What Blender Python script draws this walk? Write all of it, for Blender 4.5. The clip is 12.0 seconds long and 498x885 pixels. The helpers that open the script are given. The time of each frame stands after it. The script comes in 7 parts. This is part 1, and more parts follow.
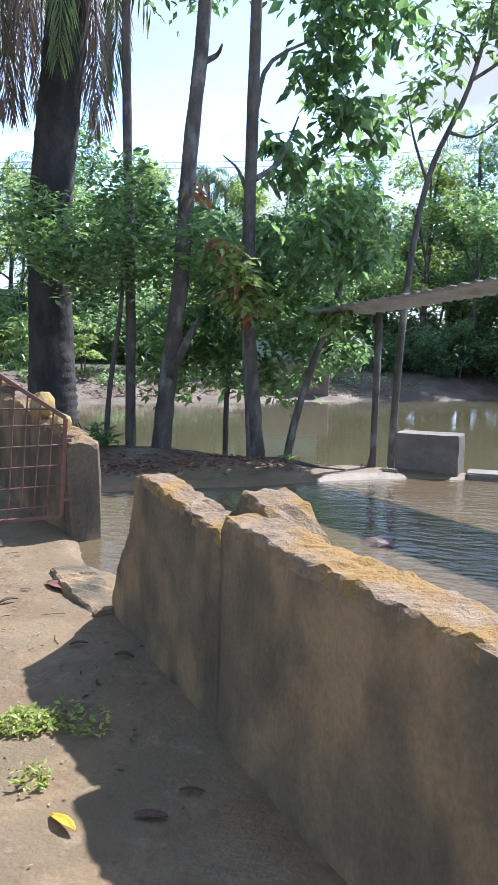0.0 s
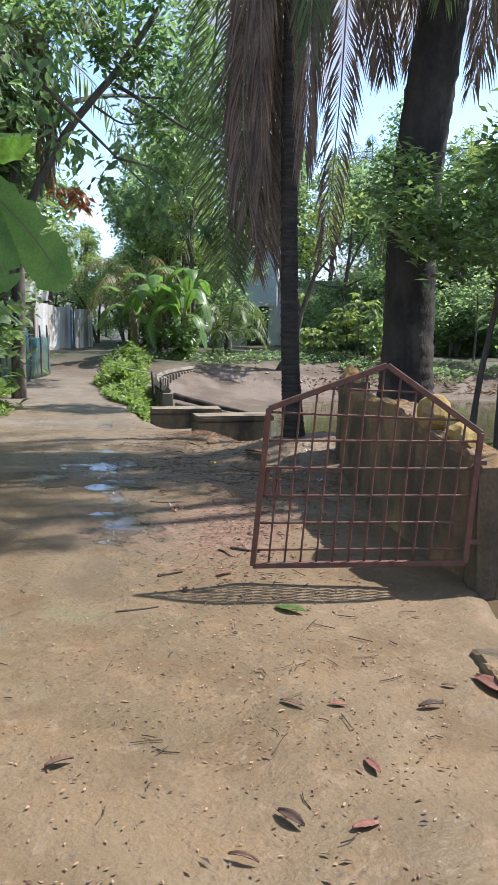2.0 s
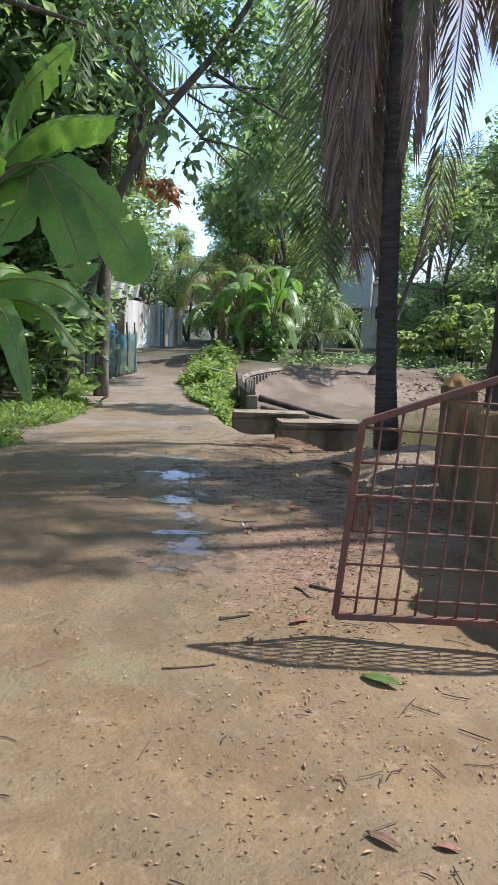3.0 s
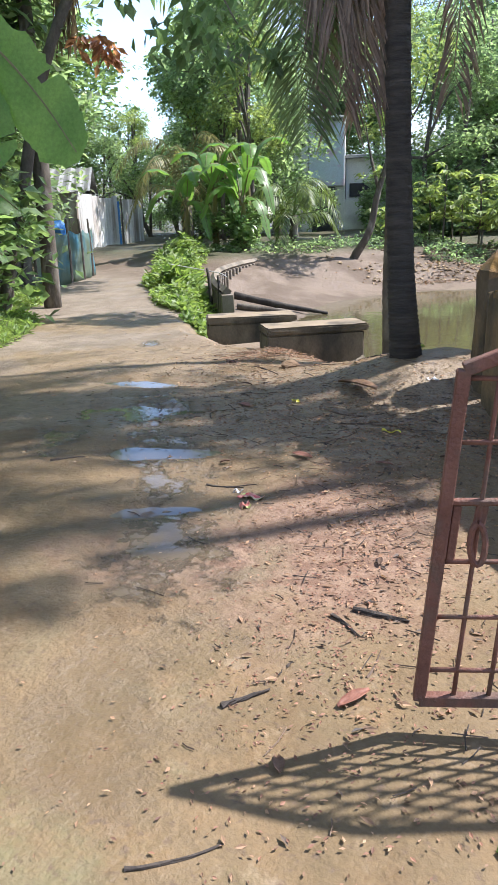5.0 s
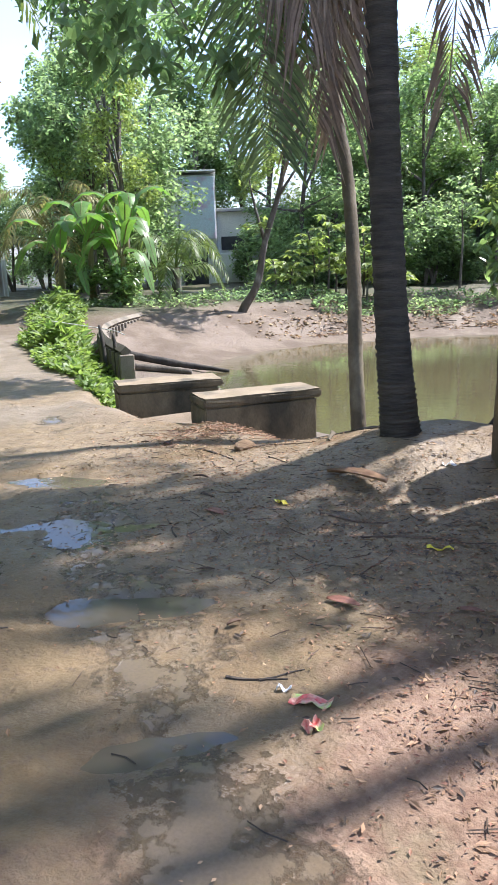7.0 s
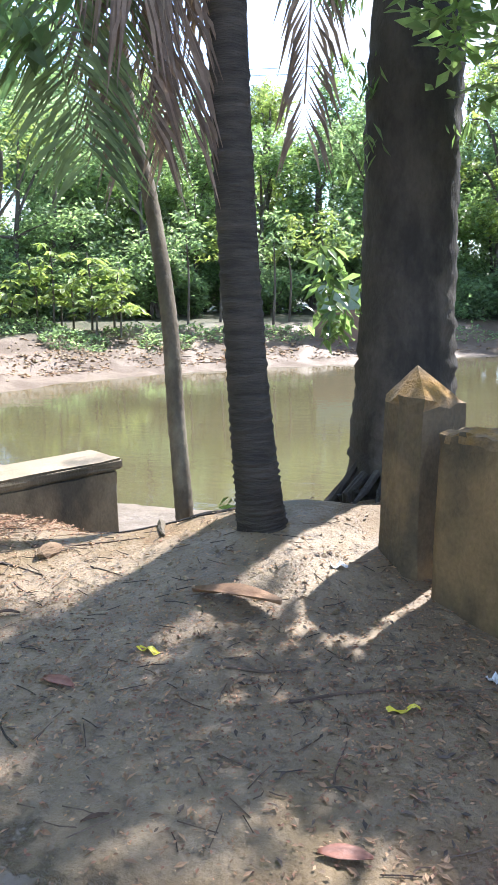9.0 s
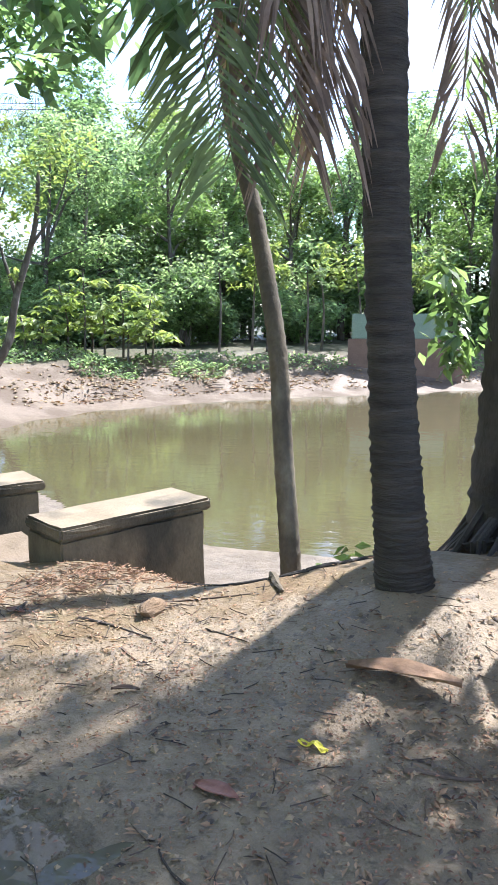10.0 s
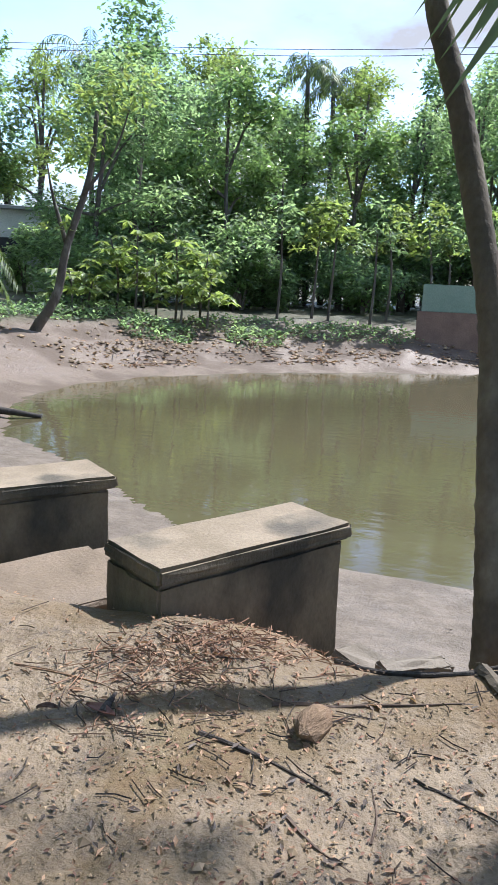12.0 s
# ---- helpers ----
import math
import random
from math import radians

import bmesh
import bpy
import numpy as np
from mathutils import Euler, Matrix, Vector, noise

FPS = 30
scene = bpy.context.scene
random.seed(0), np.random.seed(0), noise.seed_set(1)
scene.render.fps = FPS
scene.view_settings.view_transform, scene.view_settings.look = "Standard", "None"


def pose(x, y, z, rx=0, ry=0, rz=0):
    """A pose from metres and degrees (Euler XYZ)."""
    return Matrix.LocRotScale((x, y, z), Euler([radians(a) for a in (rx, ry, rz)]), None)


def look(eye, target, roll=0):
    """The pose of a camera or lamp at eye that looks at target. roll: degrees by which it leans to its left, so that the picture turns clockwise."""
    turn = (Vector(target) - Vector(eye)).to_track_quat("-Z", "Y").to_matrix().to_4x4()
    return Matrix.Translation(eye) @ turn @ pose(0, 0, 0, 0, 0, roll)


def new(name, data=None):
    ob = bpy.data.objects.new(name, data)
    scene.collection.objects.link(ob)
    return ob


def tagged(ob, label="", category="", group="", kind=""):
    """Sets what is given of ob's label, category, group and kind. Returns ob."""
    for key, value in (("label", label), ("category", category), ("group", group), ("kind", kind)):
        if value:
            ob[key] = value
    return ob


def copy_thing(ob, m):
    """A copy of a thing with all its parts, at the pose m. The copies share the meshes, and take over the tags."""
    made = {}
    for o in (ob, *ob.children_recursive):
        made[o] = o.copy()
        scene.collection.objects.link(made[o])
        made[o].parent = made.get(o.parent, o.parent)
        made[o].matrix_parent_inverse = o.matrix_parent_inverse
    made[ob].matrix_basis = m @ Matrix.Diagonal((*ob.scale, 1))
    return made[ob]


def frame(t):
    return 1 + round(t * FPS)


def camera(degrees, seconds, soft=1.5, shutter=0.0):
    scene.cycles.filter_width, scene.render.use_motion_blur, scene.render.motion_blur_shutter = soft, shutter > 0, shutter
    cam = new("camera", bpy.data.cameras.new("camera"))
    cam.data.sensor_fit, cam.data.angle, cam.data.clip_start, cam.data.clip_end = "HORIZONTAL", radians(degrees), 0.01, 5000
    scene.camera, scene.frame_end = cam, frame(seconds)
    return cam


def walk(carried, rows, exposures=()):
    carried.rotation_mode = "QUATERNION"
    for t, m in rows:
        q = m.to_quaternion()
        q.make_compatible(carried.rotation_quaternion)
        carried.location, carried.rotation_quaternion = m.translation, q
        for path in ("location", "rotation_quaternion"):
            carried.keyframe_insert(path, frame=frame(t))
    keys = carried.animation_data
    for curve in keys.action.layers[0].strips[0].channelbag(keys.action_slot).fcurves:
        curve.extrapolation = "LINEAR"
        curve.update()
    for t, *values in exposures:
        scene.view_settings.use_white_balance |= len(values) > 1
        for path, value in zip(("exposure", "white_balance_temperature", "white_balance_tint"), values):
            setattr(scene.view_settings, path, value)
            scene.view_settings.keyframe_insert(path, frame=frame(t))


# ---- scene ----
cam = camera(36.4, 12.0)
PATH = [
    (0, (2.019, 2.122, 1.472), (1.394, 4.002, 1.2), 1.0),
    (0.5, (1.654, 2.382, 1.481), (0.942, 4.227, 1.185), 1.7),
    (1, (1.195, 2.55, 1.434), (0.3, 4.305, 1.089), 1.1),
    (1.5, (0.925, 2.76, 1.422), (-0.178, 4.398, 1.11), 0.5),
    (2, (0.733, 3.03, 1.427), (-0.563, 4.523, 1.122), 0.9),
    (2.5, (0.513, 3.338, 1.414), (-0.906, 4.71, 1.094), 1.0),
    (3, (0.217, 3.619, 1.386), (-1.243, 4.951, 1.08), 2.1),
    (3.2, (0.038, 3.669, 1.381), (-1.411, 5.011, 1.066), 2.8),
    (4.8, (-0.869, 4.545, 1.344), (-2.292, 5.822, 0.76), -2.2),
    (5, (-0.985, 4.641, 1.344), (-2.362, 5.971, 0.765), -2.0),
    (5.5, (-1.314, 4.933, 1.373), (-2.578, 6.398, 0.866), -1.1),
    (6, (-1.695, 5.046, 1.362), (-2.882, 6.586, 0.897), -1.4),
    (6.5, (-2.029, 5.202, 1.329), (-3.204, 6.759, 0.888), -1.7),
    (7, (-2.439, 5.314, 1.302), (-3.571, 6.897, 0.841), -2.1),
    (7.5, (-2.776, 5.44, 1.275), (-3.713, 7.145, 0.81), -0.7),
    (7.7, (-2.879, 5.544, 1.269), (-3.73, 7.294, 0.809), -0.2),
    (9.3, (-3.795, 6.157, 1.431), (-4.225, 8.071, 1.041), -0.6),
    (9.5, (-3.947, 6.227, 1.411), (-4.381, 8.144, 1.041), -0.4),
    (10, (-4.26, 6.42, 1.382), (-4.743, 8.332, 1.05), -0.1),
    (10.5, (-4.525, 6.711, 1.374), (-5.149, 8.578, 1.018), 0.8),
    (11, (-4.808, 6.941, 1.335), (-5.542, 8.74, 0.864), 1.0),
    (11.5, (-4.969, 7.239, 1.287), (-5.668, 9.055, 0.825), 1.7),
    (12, (-5.165, 7.55, 1.314), (-5.72, 9.425, 0.894), 2.7),
]
# seconds, stops, kelvin, tint
EXPOSURE = [(0, 1.85, 5450, 15), (1.5, 1.42, 5900, 15), (3, 1.4, 6050, 15), (5, 1.8, 6100, 16), (7, 1.98, 6000, 16), (7.5, 2.2, 5950, 16), (9.5, 2.5, 5900, 14), (10.5, 2.0, 5850, 14), (12, 1.6, 5750, 14)]
walk(cam, [(t, look(eye, target, roll)) for t, eye, target, roll in PATH], exposures=EXPOSURE)

# ---- world and sun ----
SUN_AZ, SUN_EL = math.atan2(0.49, 0.87), radians(53)
world = bpy.data.worlds.new("sky")
scene.world = world
world.use_nodes = True
wn, wl = world.node_tree.nodes, world.node_tree.links
wn.clear()
w_out, w_bg, w_sky = wn.new("ShaderNodeOutputWorld"), wn.new("ShaderNodeBackground"), wn.new("ShaderNodeTexSky")
w_sky.sky_type, w_sky.sun_disc = "NISHITA", False
w_sky.sun_elevation, w_sky.sun_rotation = SUN_EL, SUN_AZ
w_sky.dust_density, w_sky.air_density = 0.35, 0.85
w_tc, w_map, w_cl, w_ramp, w_mix = (wn.new("ShaderNodeTexCoord"), wn.new("ShaderNodeMapping"), wn.new("ShaderNodeTexNoise"),
                                    wn.new("ShaderNodeValToRGB"), wn.new("ShaderNodeMixRGB"))
w_map.inputs["Scale"].default_value = (1.0, 1.0, 2.2)
w_cl.inputs["Scale"].default_value, w_cl.inputs["Detail"].default_value, w_cl.inputs["Roughness"].default_value = 2.6, 7.0, 0.55
w_ramp.color_ramp.elements[0].position, w_ramp.color_ramp.elements[1].position = 0.45, 0.61
w_mix.inputs["Color2"].default_value = (1.75, 1.76, 1.8, 1)
wl.new(w_tc.outputs["Generated"], w_map.inputs["Vector"])
wl.new(w_map.outputs["Vector"], w_cl.inputs["Vector"])
wl.new(w_cl.outputs["Fac"], w_ramp.inputs["Fac"])
wl.new(w_ramp.outputs["Color"], w_mix.inputs["Fac"])
wl.new(w_sky.outputs["Color"], w_mix.inputs["Color1"])
wl.new(w_mix.outputs["Color"], w_bg.inputs["Color"])
wl.new(w_bg.outputs["Background"], w_out.inputs["Surface"])
w_bg.inputs["Strength"].default_value = 0.135
sun = new("sun", bpy.data.lights.new("sun", "SUN"))
sun.data.energy, sun.data.angle, sun.data.color = 3.0, radians(0.9), (1.0, 0.95, 0.87)
sun.matrix_world = look((math.sin(SUN_AZ) * math.cos(SUN_EL) * 40, math.cos(SUN_AZ) * math.cos(SUN_EL) * 40, math.sin(SUN_EL) * 40), (0, 0, 0))


# ---- materials ----
def material(name, c1, c2, scale=4.0, rough=0.85, bump=0.2, fine=60.0, c3=None, cut=(0.35, 0.65), leaf=0.0, stretch=(1, 1, 1), metal=0.0, patch=1.1,
             patch_at=(0.52, 0.7), per_object=False, island=False):
    """Two scales of noise between two colours, a third colour in patches, fine relief."""
    m = bpy.data.materials.new(name)
    m.use_nodes = True
    n, l = m.node_tree.nodes, m.node_tree.links
    bsdf, out = n["Principled BSDF"], n["Material Output"]
    tc, mp = n.new("ShaderNodeTexCoord"), n.new("ShaderNodeMapping")
    mp.inputs["Scale"].default_value = stretch
    l.new(tc.outputs["Object"], mp.inputs["Vector"])
    big, small = n.new("ShaderNodeTexNoise"), n.new("ShaderNodeTexNoise")
    for node, s, d in ((big, scale, 6.0), (small, fine, 4.0)):
        node.inputs["Scale"].default_value, node.inputs["Detail"].default_value = s, d
        node.inputs["Roughness"].default_value = 0.62
        l.new(mp.outputs["Vector"], node.inputs["Vector"])
    ramp, mix = n.new("ShaderNodeValToRGB"), n.new("ShaderNodeMixRGB")
    ramp.color_ramp.elements[0].position, ramp.color_ramp.elements[1].position = cut
    l.new(big.outputs["Fac"], ramp.inputs["Fac"])
    l.new(ramp.outputs["Color"], mix.inputs["Fac"])
    mix.inputs["Color1"].default_value, mix.inputs["Color2"].default_value = (*c1, 1), (*c2, 1)
    colour = mix.outputs["Color"]
    if c3:
        pn, pr, pm = n.new("ShaderNodeTexNoise"), n.new("ShaderNodeValToRGB"), n.new("ShaderNodeMixRGB")
        pn.inputs["Scale"].default_value, pn.inputs["Detail"].default_value = patch, 8.0
        pr.color_ramp.elements[0].position, pr.color_ramp.elements[1].position = patch_at
        l.new(mp.outputs["Vector"], pn.inputs["Vector"])
        l.new(pn.outputs["Fac"], pr.inputs["Fac"])
        l.new(pr.outputs["Color"], pm.inputs["Fac"])
        l.new(colour, pm.inputs["Color1"])
        pm.inputs["Color2"].default_value = (*c3, 1)
        colour = pm.outputs["Color"]
    grain, span = n.new("ShaderNodeMixRGB"), n.new("ShaderNodeMapRange")
    grain.blend_type = "MULTIPLY"
    grain.inputs["Fac"].default_value = 1.0
    span.inputs["To Min"].default_value, span.inputs["To Max"].default_value = 0.62, 1.38
    l.new(small.outputs["Fac"], span.inputs["Value"])
    l.new(colour, grain.inputs["Color1"])
    l.new(span.outputs["Result"], grain.inputs["Color2"])
    colour = grain.outputs["Color"]
    if per_object or island:
        hue, vary = n.new("ShaderNodeHueSaturation"), n.new("ShaderNodeMapRange")
        if island:
            l.new(n.new("ShaderNodeNewGeometry").outputs["Random Per Island"], vary.inputs["Value"])
        else:
            l.new(n.new("ShaderNodeObjectInfo").outputs["Random"], vary.inputs["Value"])
        vary.inputs["To Min"].default_value, vary.inputs["To Max"].default_value = 0.55, 1.45
        l.new(vary.outputs["Result"], hue.inputs["Value"])
        l.new(colour, hue.inputs["Color"])
        colour = hue.outputs["Color"]
    l.new(colour, bsdf.inputs["Base Color"])
    bsdf.inputs["Roughness"].default_value, bsdf.inputs["Metallic"].default_value = rough, metal
    if bump:
        b, add = n.new("ShaderNodeBump"), n.new("ShaderNodeMath")
        add.operation = "MULTIPLY_ADD"
        add.inputs[1].default_value = 0.45
        l.new(small.outputs["Fac"], add.inputs[0])
        l.new(big.outputs["Fac"], add.inputs[2])
        b.inputs["Strength"].default_value, b.inputs["Distance"].default_value = bump, 0.03
        l.new(add.outputs["Value"], b.inputs["Height"])
        l.new(b.outputs["Normal"], bsdf.inputs["Normal"])
    if leaf:
        tr, mx = n.new("ShaderNodeBsdfTranslucent"), n.new("ShaderNodeMixShader")
        gain = n.new("ShaderNodeMixRGB")
        gain.blend_type = "MULTIPLY"
        gain.inputs["Fac"].default_value = 1.0
        gain.inputs["Color2"].default_value = (2.3, 2.3, 1.5, 1)
        l.new(colour, gain.inputs["Color1"])
        l.new(gain.outputs["Color"], tr.inputs["Color"])
        mx.inputs["Fac"].default_value = leaf
        l.new(bsdf.outputs["BSDF"], mx.inputs[1])
        l.new(tr.outputs["BSDF"], mx.inputs[2])
        l.new(mx.outputs["Shader"], out.inputs["Surface"])
    return m


LEAF = material("leaf_mid", (0.105, 0.175, 0.072), (0.16, 0.23, 0.1), 3.0, 0.3, 0.0, 20, leaf=0.4, island=True)
LEAF_DARK = material("leaf_dark", (0.085, 0.145, 0.075), (0.135, 0.2, 0.1), 2.0, 0.42, 0.0, 20, leaf=0.55, island=True)
LEAF_FAR = material("leaf_far", (0.12, 0.18, 0.11), (0.175, 0.235, 0.14), 0.25, 0.55, 0.0, 8, leaf=0.64, island=True)
LEAF_YELLOW = material("leaf_yellow", (0.16, 0.22, 0.07), (0.23, 0.28, 0.1), 2.0, 0.5, 0.0, 12, leaf=0.4, island=True)
LEAF_RED = material("leaf_red", (0.22, 0.1, 0.065), (0.3, 0.16, 0.1), 4.0, 0.5, 0.0, 20, leaf=0.55, island=True)
BANANA = material("banana_leaf", (0.085, 0.18, 0.036), (0.14, 0.25, 0.06), 2.5, 0.38, 0.15, 40, leaf=0.38)
WEED = material("weed_leaf", (0.12, 0.195, 0.05), (0.2, 0.265, 0.085), 4.0, 0.5, 0.0, 20, leaf=0.4, island=True)
FROND_GREEN = material("palm_frond_green", (0.085, 0.125, 0.042), (0.125, 0.165, 0.06), 2.0, 0.5, 0.0, 30, leaf=0.3, island=True)
FROND_DRY = material("palm_frond_dry", (0.15, 0.105, 0.078), (0.23, 0.175, 0.135), 2.5, 0.8, 0.0, 30, leaf=0.2, island=True)
BARK_DARK = material("bark_dark", (0.029, 0.026, 0.023), (0.072, 0.062, 0.052), 5.0, 0.92, 0.8, 45, c3=(0.14, 0.12, 0.10), stretch=(1, 1, 0.5), patch=2.2, patch_at=(0.6, 0.72))
BARK_COCO = material("coconut_bark", (0.036, 0.031, 0.025), (0.085, 0.072, 0.056), 4.0, 0.92, 0.9, 30, c3=(0.13, 0.11, 0.085), stretch=(0.8, 0.8, 6), patch=2.2, patch_at=(0.63, 0.72))
BARK = material("bark", (0.07, 0.058, 0.045), (0.14, 0.12, 0.095), 6.0, 0.9, 0.7, 50, c3=(0.23, 0.215, 0.18), stretch=(1, 1, 0.45), patch=5.5, patch_at=(0.55, 0.68))
BARK_PALM = material("bark_areca", (0.085, 0.07, 0.048), (0.14, 0.112, 0.075), 5.0, 0.9, 0.5, 50, c3=(0.23, 0.2, 0.14), stretch=(1, 1, 0.6), patch=4.0)
MUD = material("mud_ground", (0.30, 0.225, 0.16), (0.41, 0.32, 0.235), 1.3, 0.8, 0.35, 55, c3=(0.25, 0.185, 0.125), patch=0.7)
CONCRETE = material("old_concrete", (0.16, 0.135, 0.10), (0.24, 0.205, 0.16), 3.0, 0.9, 0.45, 60, c3=(0.085, 0.075, 0.055), patch=1.6)
RUST = material("rusty_red_paint", (0.125, 0.048, 0.03), (0.185, 0.082, 0.056), 14.0, 0.65, 0.4, 120, c3=(0.12, 0.07, 0.05), patch=9.0, patch_at=(0.5, 0.6))


# ---- mesh helpers ----
def mesh(name, verts, faces, mat, parent=None, label="", smooth=False):
    me = bpy.data.meshes.new(name)
    me.from_pydata([tuple(v) for v in verts], [], [tuple(f) for f in faces])
    me.materials.append(mat)
    if smooth:
        me.polygons.foreach_set("use_smooth", [True] * len(me.polygons))
    me.update()
    ob = new(name, me)
    if parent:
        ob.parent = parent
    if label:
        ob["label"] = label
    return ob


def part(name, bm, mat, parent, label="", smooth=False):
    me = bpy.data.meshes.new(name)
    bm.to_mesh(me)
    bm.free()
    me.materials.append(mat)
    if smooth:
        me.polygons.foreach_set("use_smooth", [True] * len(me.polygons))
    ob = new(name, me)
    if parent:
        ob.parent = parent
    if label:
        ob["label"] = label
    return ob


def tube(points, radii, seg=8, rough=0.0, seed=0, rings=None):
    """A closed tapering tube through the points, with an uneven skin."""
    rng = np.random.default_rng(seed)
    pts = [Vector(p) for p in points]
    verts, faces = [], []
    for i, p in enumerate(pts):
        way = (pts[min(i + 1, len(pts) - 1)] - pts[max(i - 1, 0)]).normalized()
        side = way.cross(Vector((0.31, 0.95, 0.05))).normalized()
        up = side.cross(way)
        for k in range(seg):
            a = 2 * math.pi * k / seg
            r = radii[i] * (1 + rough * (rng.random() - 0.5) * 2)
            verts.append(p + (side * math.cos(a) + up * math.sin(a)) * r)
    for i in range(len(pts) - 1):
        for k in range(seg):
            a, b = i * seg + k, i * seg + (k + 1) % seg
            faces.append((a, b, b + seg, a + seg))
    faces.append(tuple(range(seg - 1, -1, -1)))
    faces.append(tuple(range((len(pts) - 1) * seg, len(pts) * seg)))
    return verts, faces


def curve_points(ctrl, n):
    """n points on a smooth line through the control points."""
    c = [np.array(p, float) for p in ctrl]
    c = [2 * c[0] - c[1]] + c + [2 * c[-1] - c[-2]]
    out = []
    for i in range(n):
        u = i / (n - 1) * (len(c) - 3)
        k = min(int(u), len(c) - 4)
        t = u - k
        a, b, d, e = c[k:k + 4]
        out.append(0.5 * ((2 * b) + (d - a) * t + (2 * a - 5 * b + 4 * d - e) * t * t + (3 * b - a - 3 * d + e) * t ** 3))
    return out


def leaf_mesh(name, centres, size, mat, parent, seed, droop=0.35, slim=0.42, label="", flat=0.0):
    """One small folded leaf at each centre: two triangles about a midrib."""
    rng = np.random.default_rng(seed)
    c = np.asarray(centres, float)
    n = len(c)
    ang = rng.random(n) * 2 * np.pi
    tip = np.stack([np.cos(ang), np.sin(ang), -droop + rng.normal(0, 0.45, n) * (1 - flat)], -1)
    tip /= np.linalg.norm(tip, axis=1)[:, None]
    side = np.cross(tip, np.stack([rng.normal(0, 0.5, n), rng.normal(0, 0.5, n), np.ones(n)], -1))
    side /= np.linalg.norm(side, axis=1)[:, None] + 1e-9
    up = np.cross(side, tip)
    s = size * rng.uniform(0.6, 1.35, n)[:, None]
    a, d = c, c + tip * s
    m1 = c + tip * s * 0.45 + side * s * slim * 0.5 + up * s * 0.08
    m2 = c + tip * s * 0.45 - side * s * slim * 0.5 + up * s * 0.08
    v = np.stack([a, m1, d, m2], 1).reshape(-1, 3)
    me = bpy.data.meshes.new(name)
    i = np.arange(n)[:, None] * 4
    f = np.concatenate([i + [0, 1, 2], i + [0, 2, 3]], 1).reshape(-1, 3)
    me.from_pydata(v.tolist(), [], f.tolist())
    me.materials.append(mat)
    ob = new(name, me)
    if parent:
        ob.parent = parent
    if label:
        ob["label"] = label
    return ob


def blob_points(blobs, n, seed, hollow=0.55):
    """Points gathered in clumps over uneven balls, denser near their skin, with gaps between the clumps."""
    rng = np.random.default_rng(seed)
    out = []
    vol = np.array([b[3] ** 2 for b in blobs])
    share = (vol / vol.sum() * n).astype(int) + 1
    for (x, y, z, r), k in zip(blobs, share):
        clumps = max(3, k // 14)
        d = rng.normal(size=(clumps, 3))
        d /= np.linalg.norm(d, axis=1)[:, None]
        rad = r * (hollow + (1 - hollow) * rng.random(clumps) ** 0.6) * rng.uniform(0.75, 1.12, clumps)
        cc = d * rad[:, None] * [1, 1, 0.8] + [x, y, z]
        pick = rng.integers(0, clumps, k)
        out.append(cc[pick] + rng.normal(0, 0.13 * r + 0.03, (k, 3)))
    return np.concatenate(out)


# ---- ground ----
WATER_Z = -0.6
FLOOD_Z = -0.035
SHORE = [(-10.5, 15.1), (-9.2, 14.3), (-8.1, 13.5), (-7.24, 12.8), (-6.4, 12.45), (-5.3, 12.4), (-3.6, 12.6), (-1.6, 13.2), (0.6, 13.4), (2.6, 13.6),
         (6, 14.2), (12, 16), (17, 22), (16, 30), (10, 33), (2, 31.5), (-3, 27.6), (-6.5, 25.2), (-9.5, 23.2), (-11.3, 20.8), (-11.8, 18.6), (-11.5, 16.7)]
FLOOD = [(-0.55, 6.35), (0.3, 6.0), (1.1, 5.05), (2.3, 3.75), (4.2, 1.8), (8, 3), (8, 10.4), (4, 10.9), (1.9, 10.75), (1.0, 10.55), (0.3, 10.1), (-0.4, 9.5), (-1.15, 9.0), (-1.75, 8.5), (-1.95, 8.2), (-1.4, 7.5)]
ROAD_LINE = [(4, 1), (0, 4.4), (-3, 6.6), (-6, 8.4), (-9, 10.3), (-12.5, 12.6), (-16, 15.4), (-21, 19.6), (-28, 25.5), (-45, 38), (-90, 70)]


def inside(px, py, poly):
    res = np.zeros(px.shape, bool)
    for (x0, y0), (x1, y1) in zip(poly, poly[1:] + poly[:1]):
        hit = ((y0 > py) != (y1 > py)) & (px < (x1 - x0) * (py - y0) / (y1 - y0 + 1e-12) + x0)
        res ^= hit
    return res


def line_distance(px, py, poly, closed=True):
    best = np.full(px.shape, 1e9)
    ends = poly[1:] + poly[:1] if closed else poly[1:]
    for (x0, y0), (x1, y1) in zip(poly, ends):
        dx, dy = x1 - x0, y1 - y0
        t = np.clip(((px - x0) * dx + (py - y0) * dy) / (dx * dx + dy * dy), 0, 1)
        best = np.minimum(best, np.hypot(px - x0 - t * dx, py - y0 - t * dy))
    return best


def smooth(t):
    t = np.clip(t, 0, 1)
    return t * t * (3 - 2 * t)


def wobble(px, py, s, k=0.0):
    return (np.sin(px * s + 1.3 + k) * np.cos(py * s * 1.17 + 0.4 - k) + np.sin(px * s * 2.3 - py * s * 1.9 + 2 + k) * 0.6
            + np.sin(py * s * 4.1 + px * s * 3.3 + k) * 0.35) / 1.95


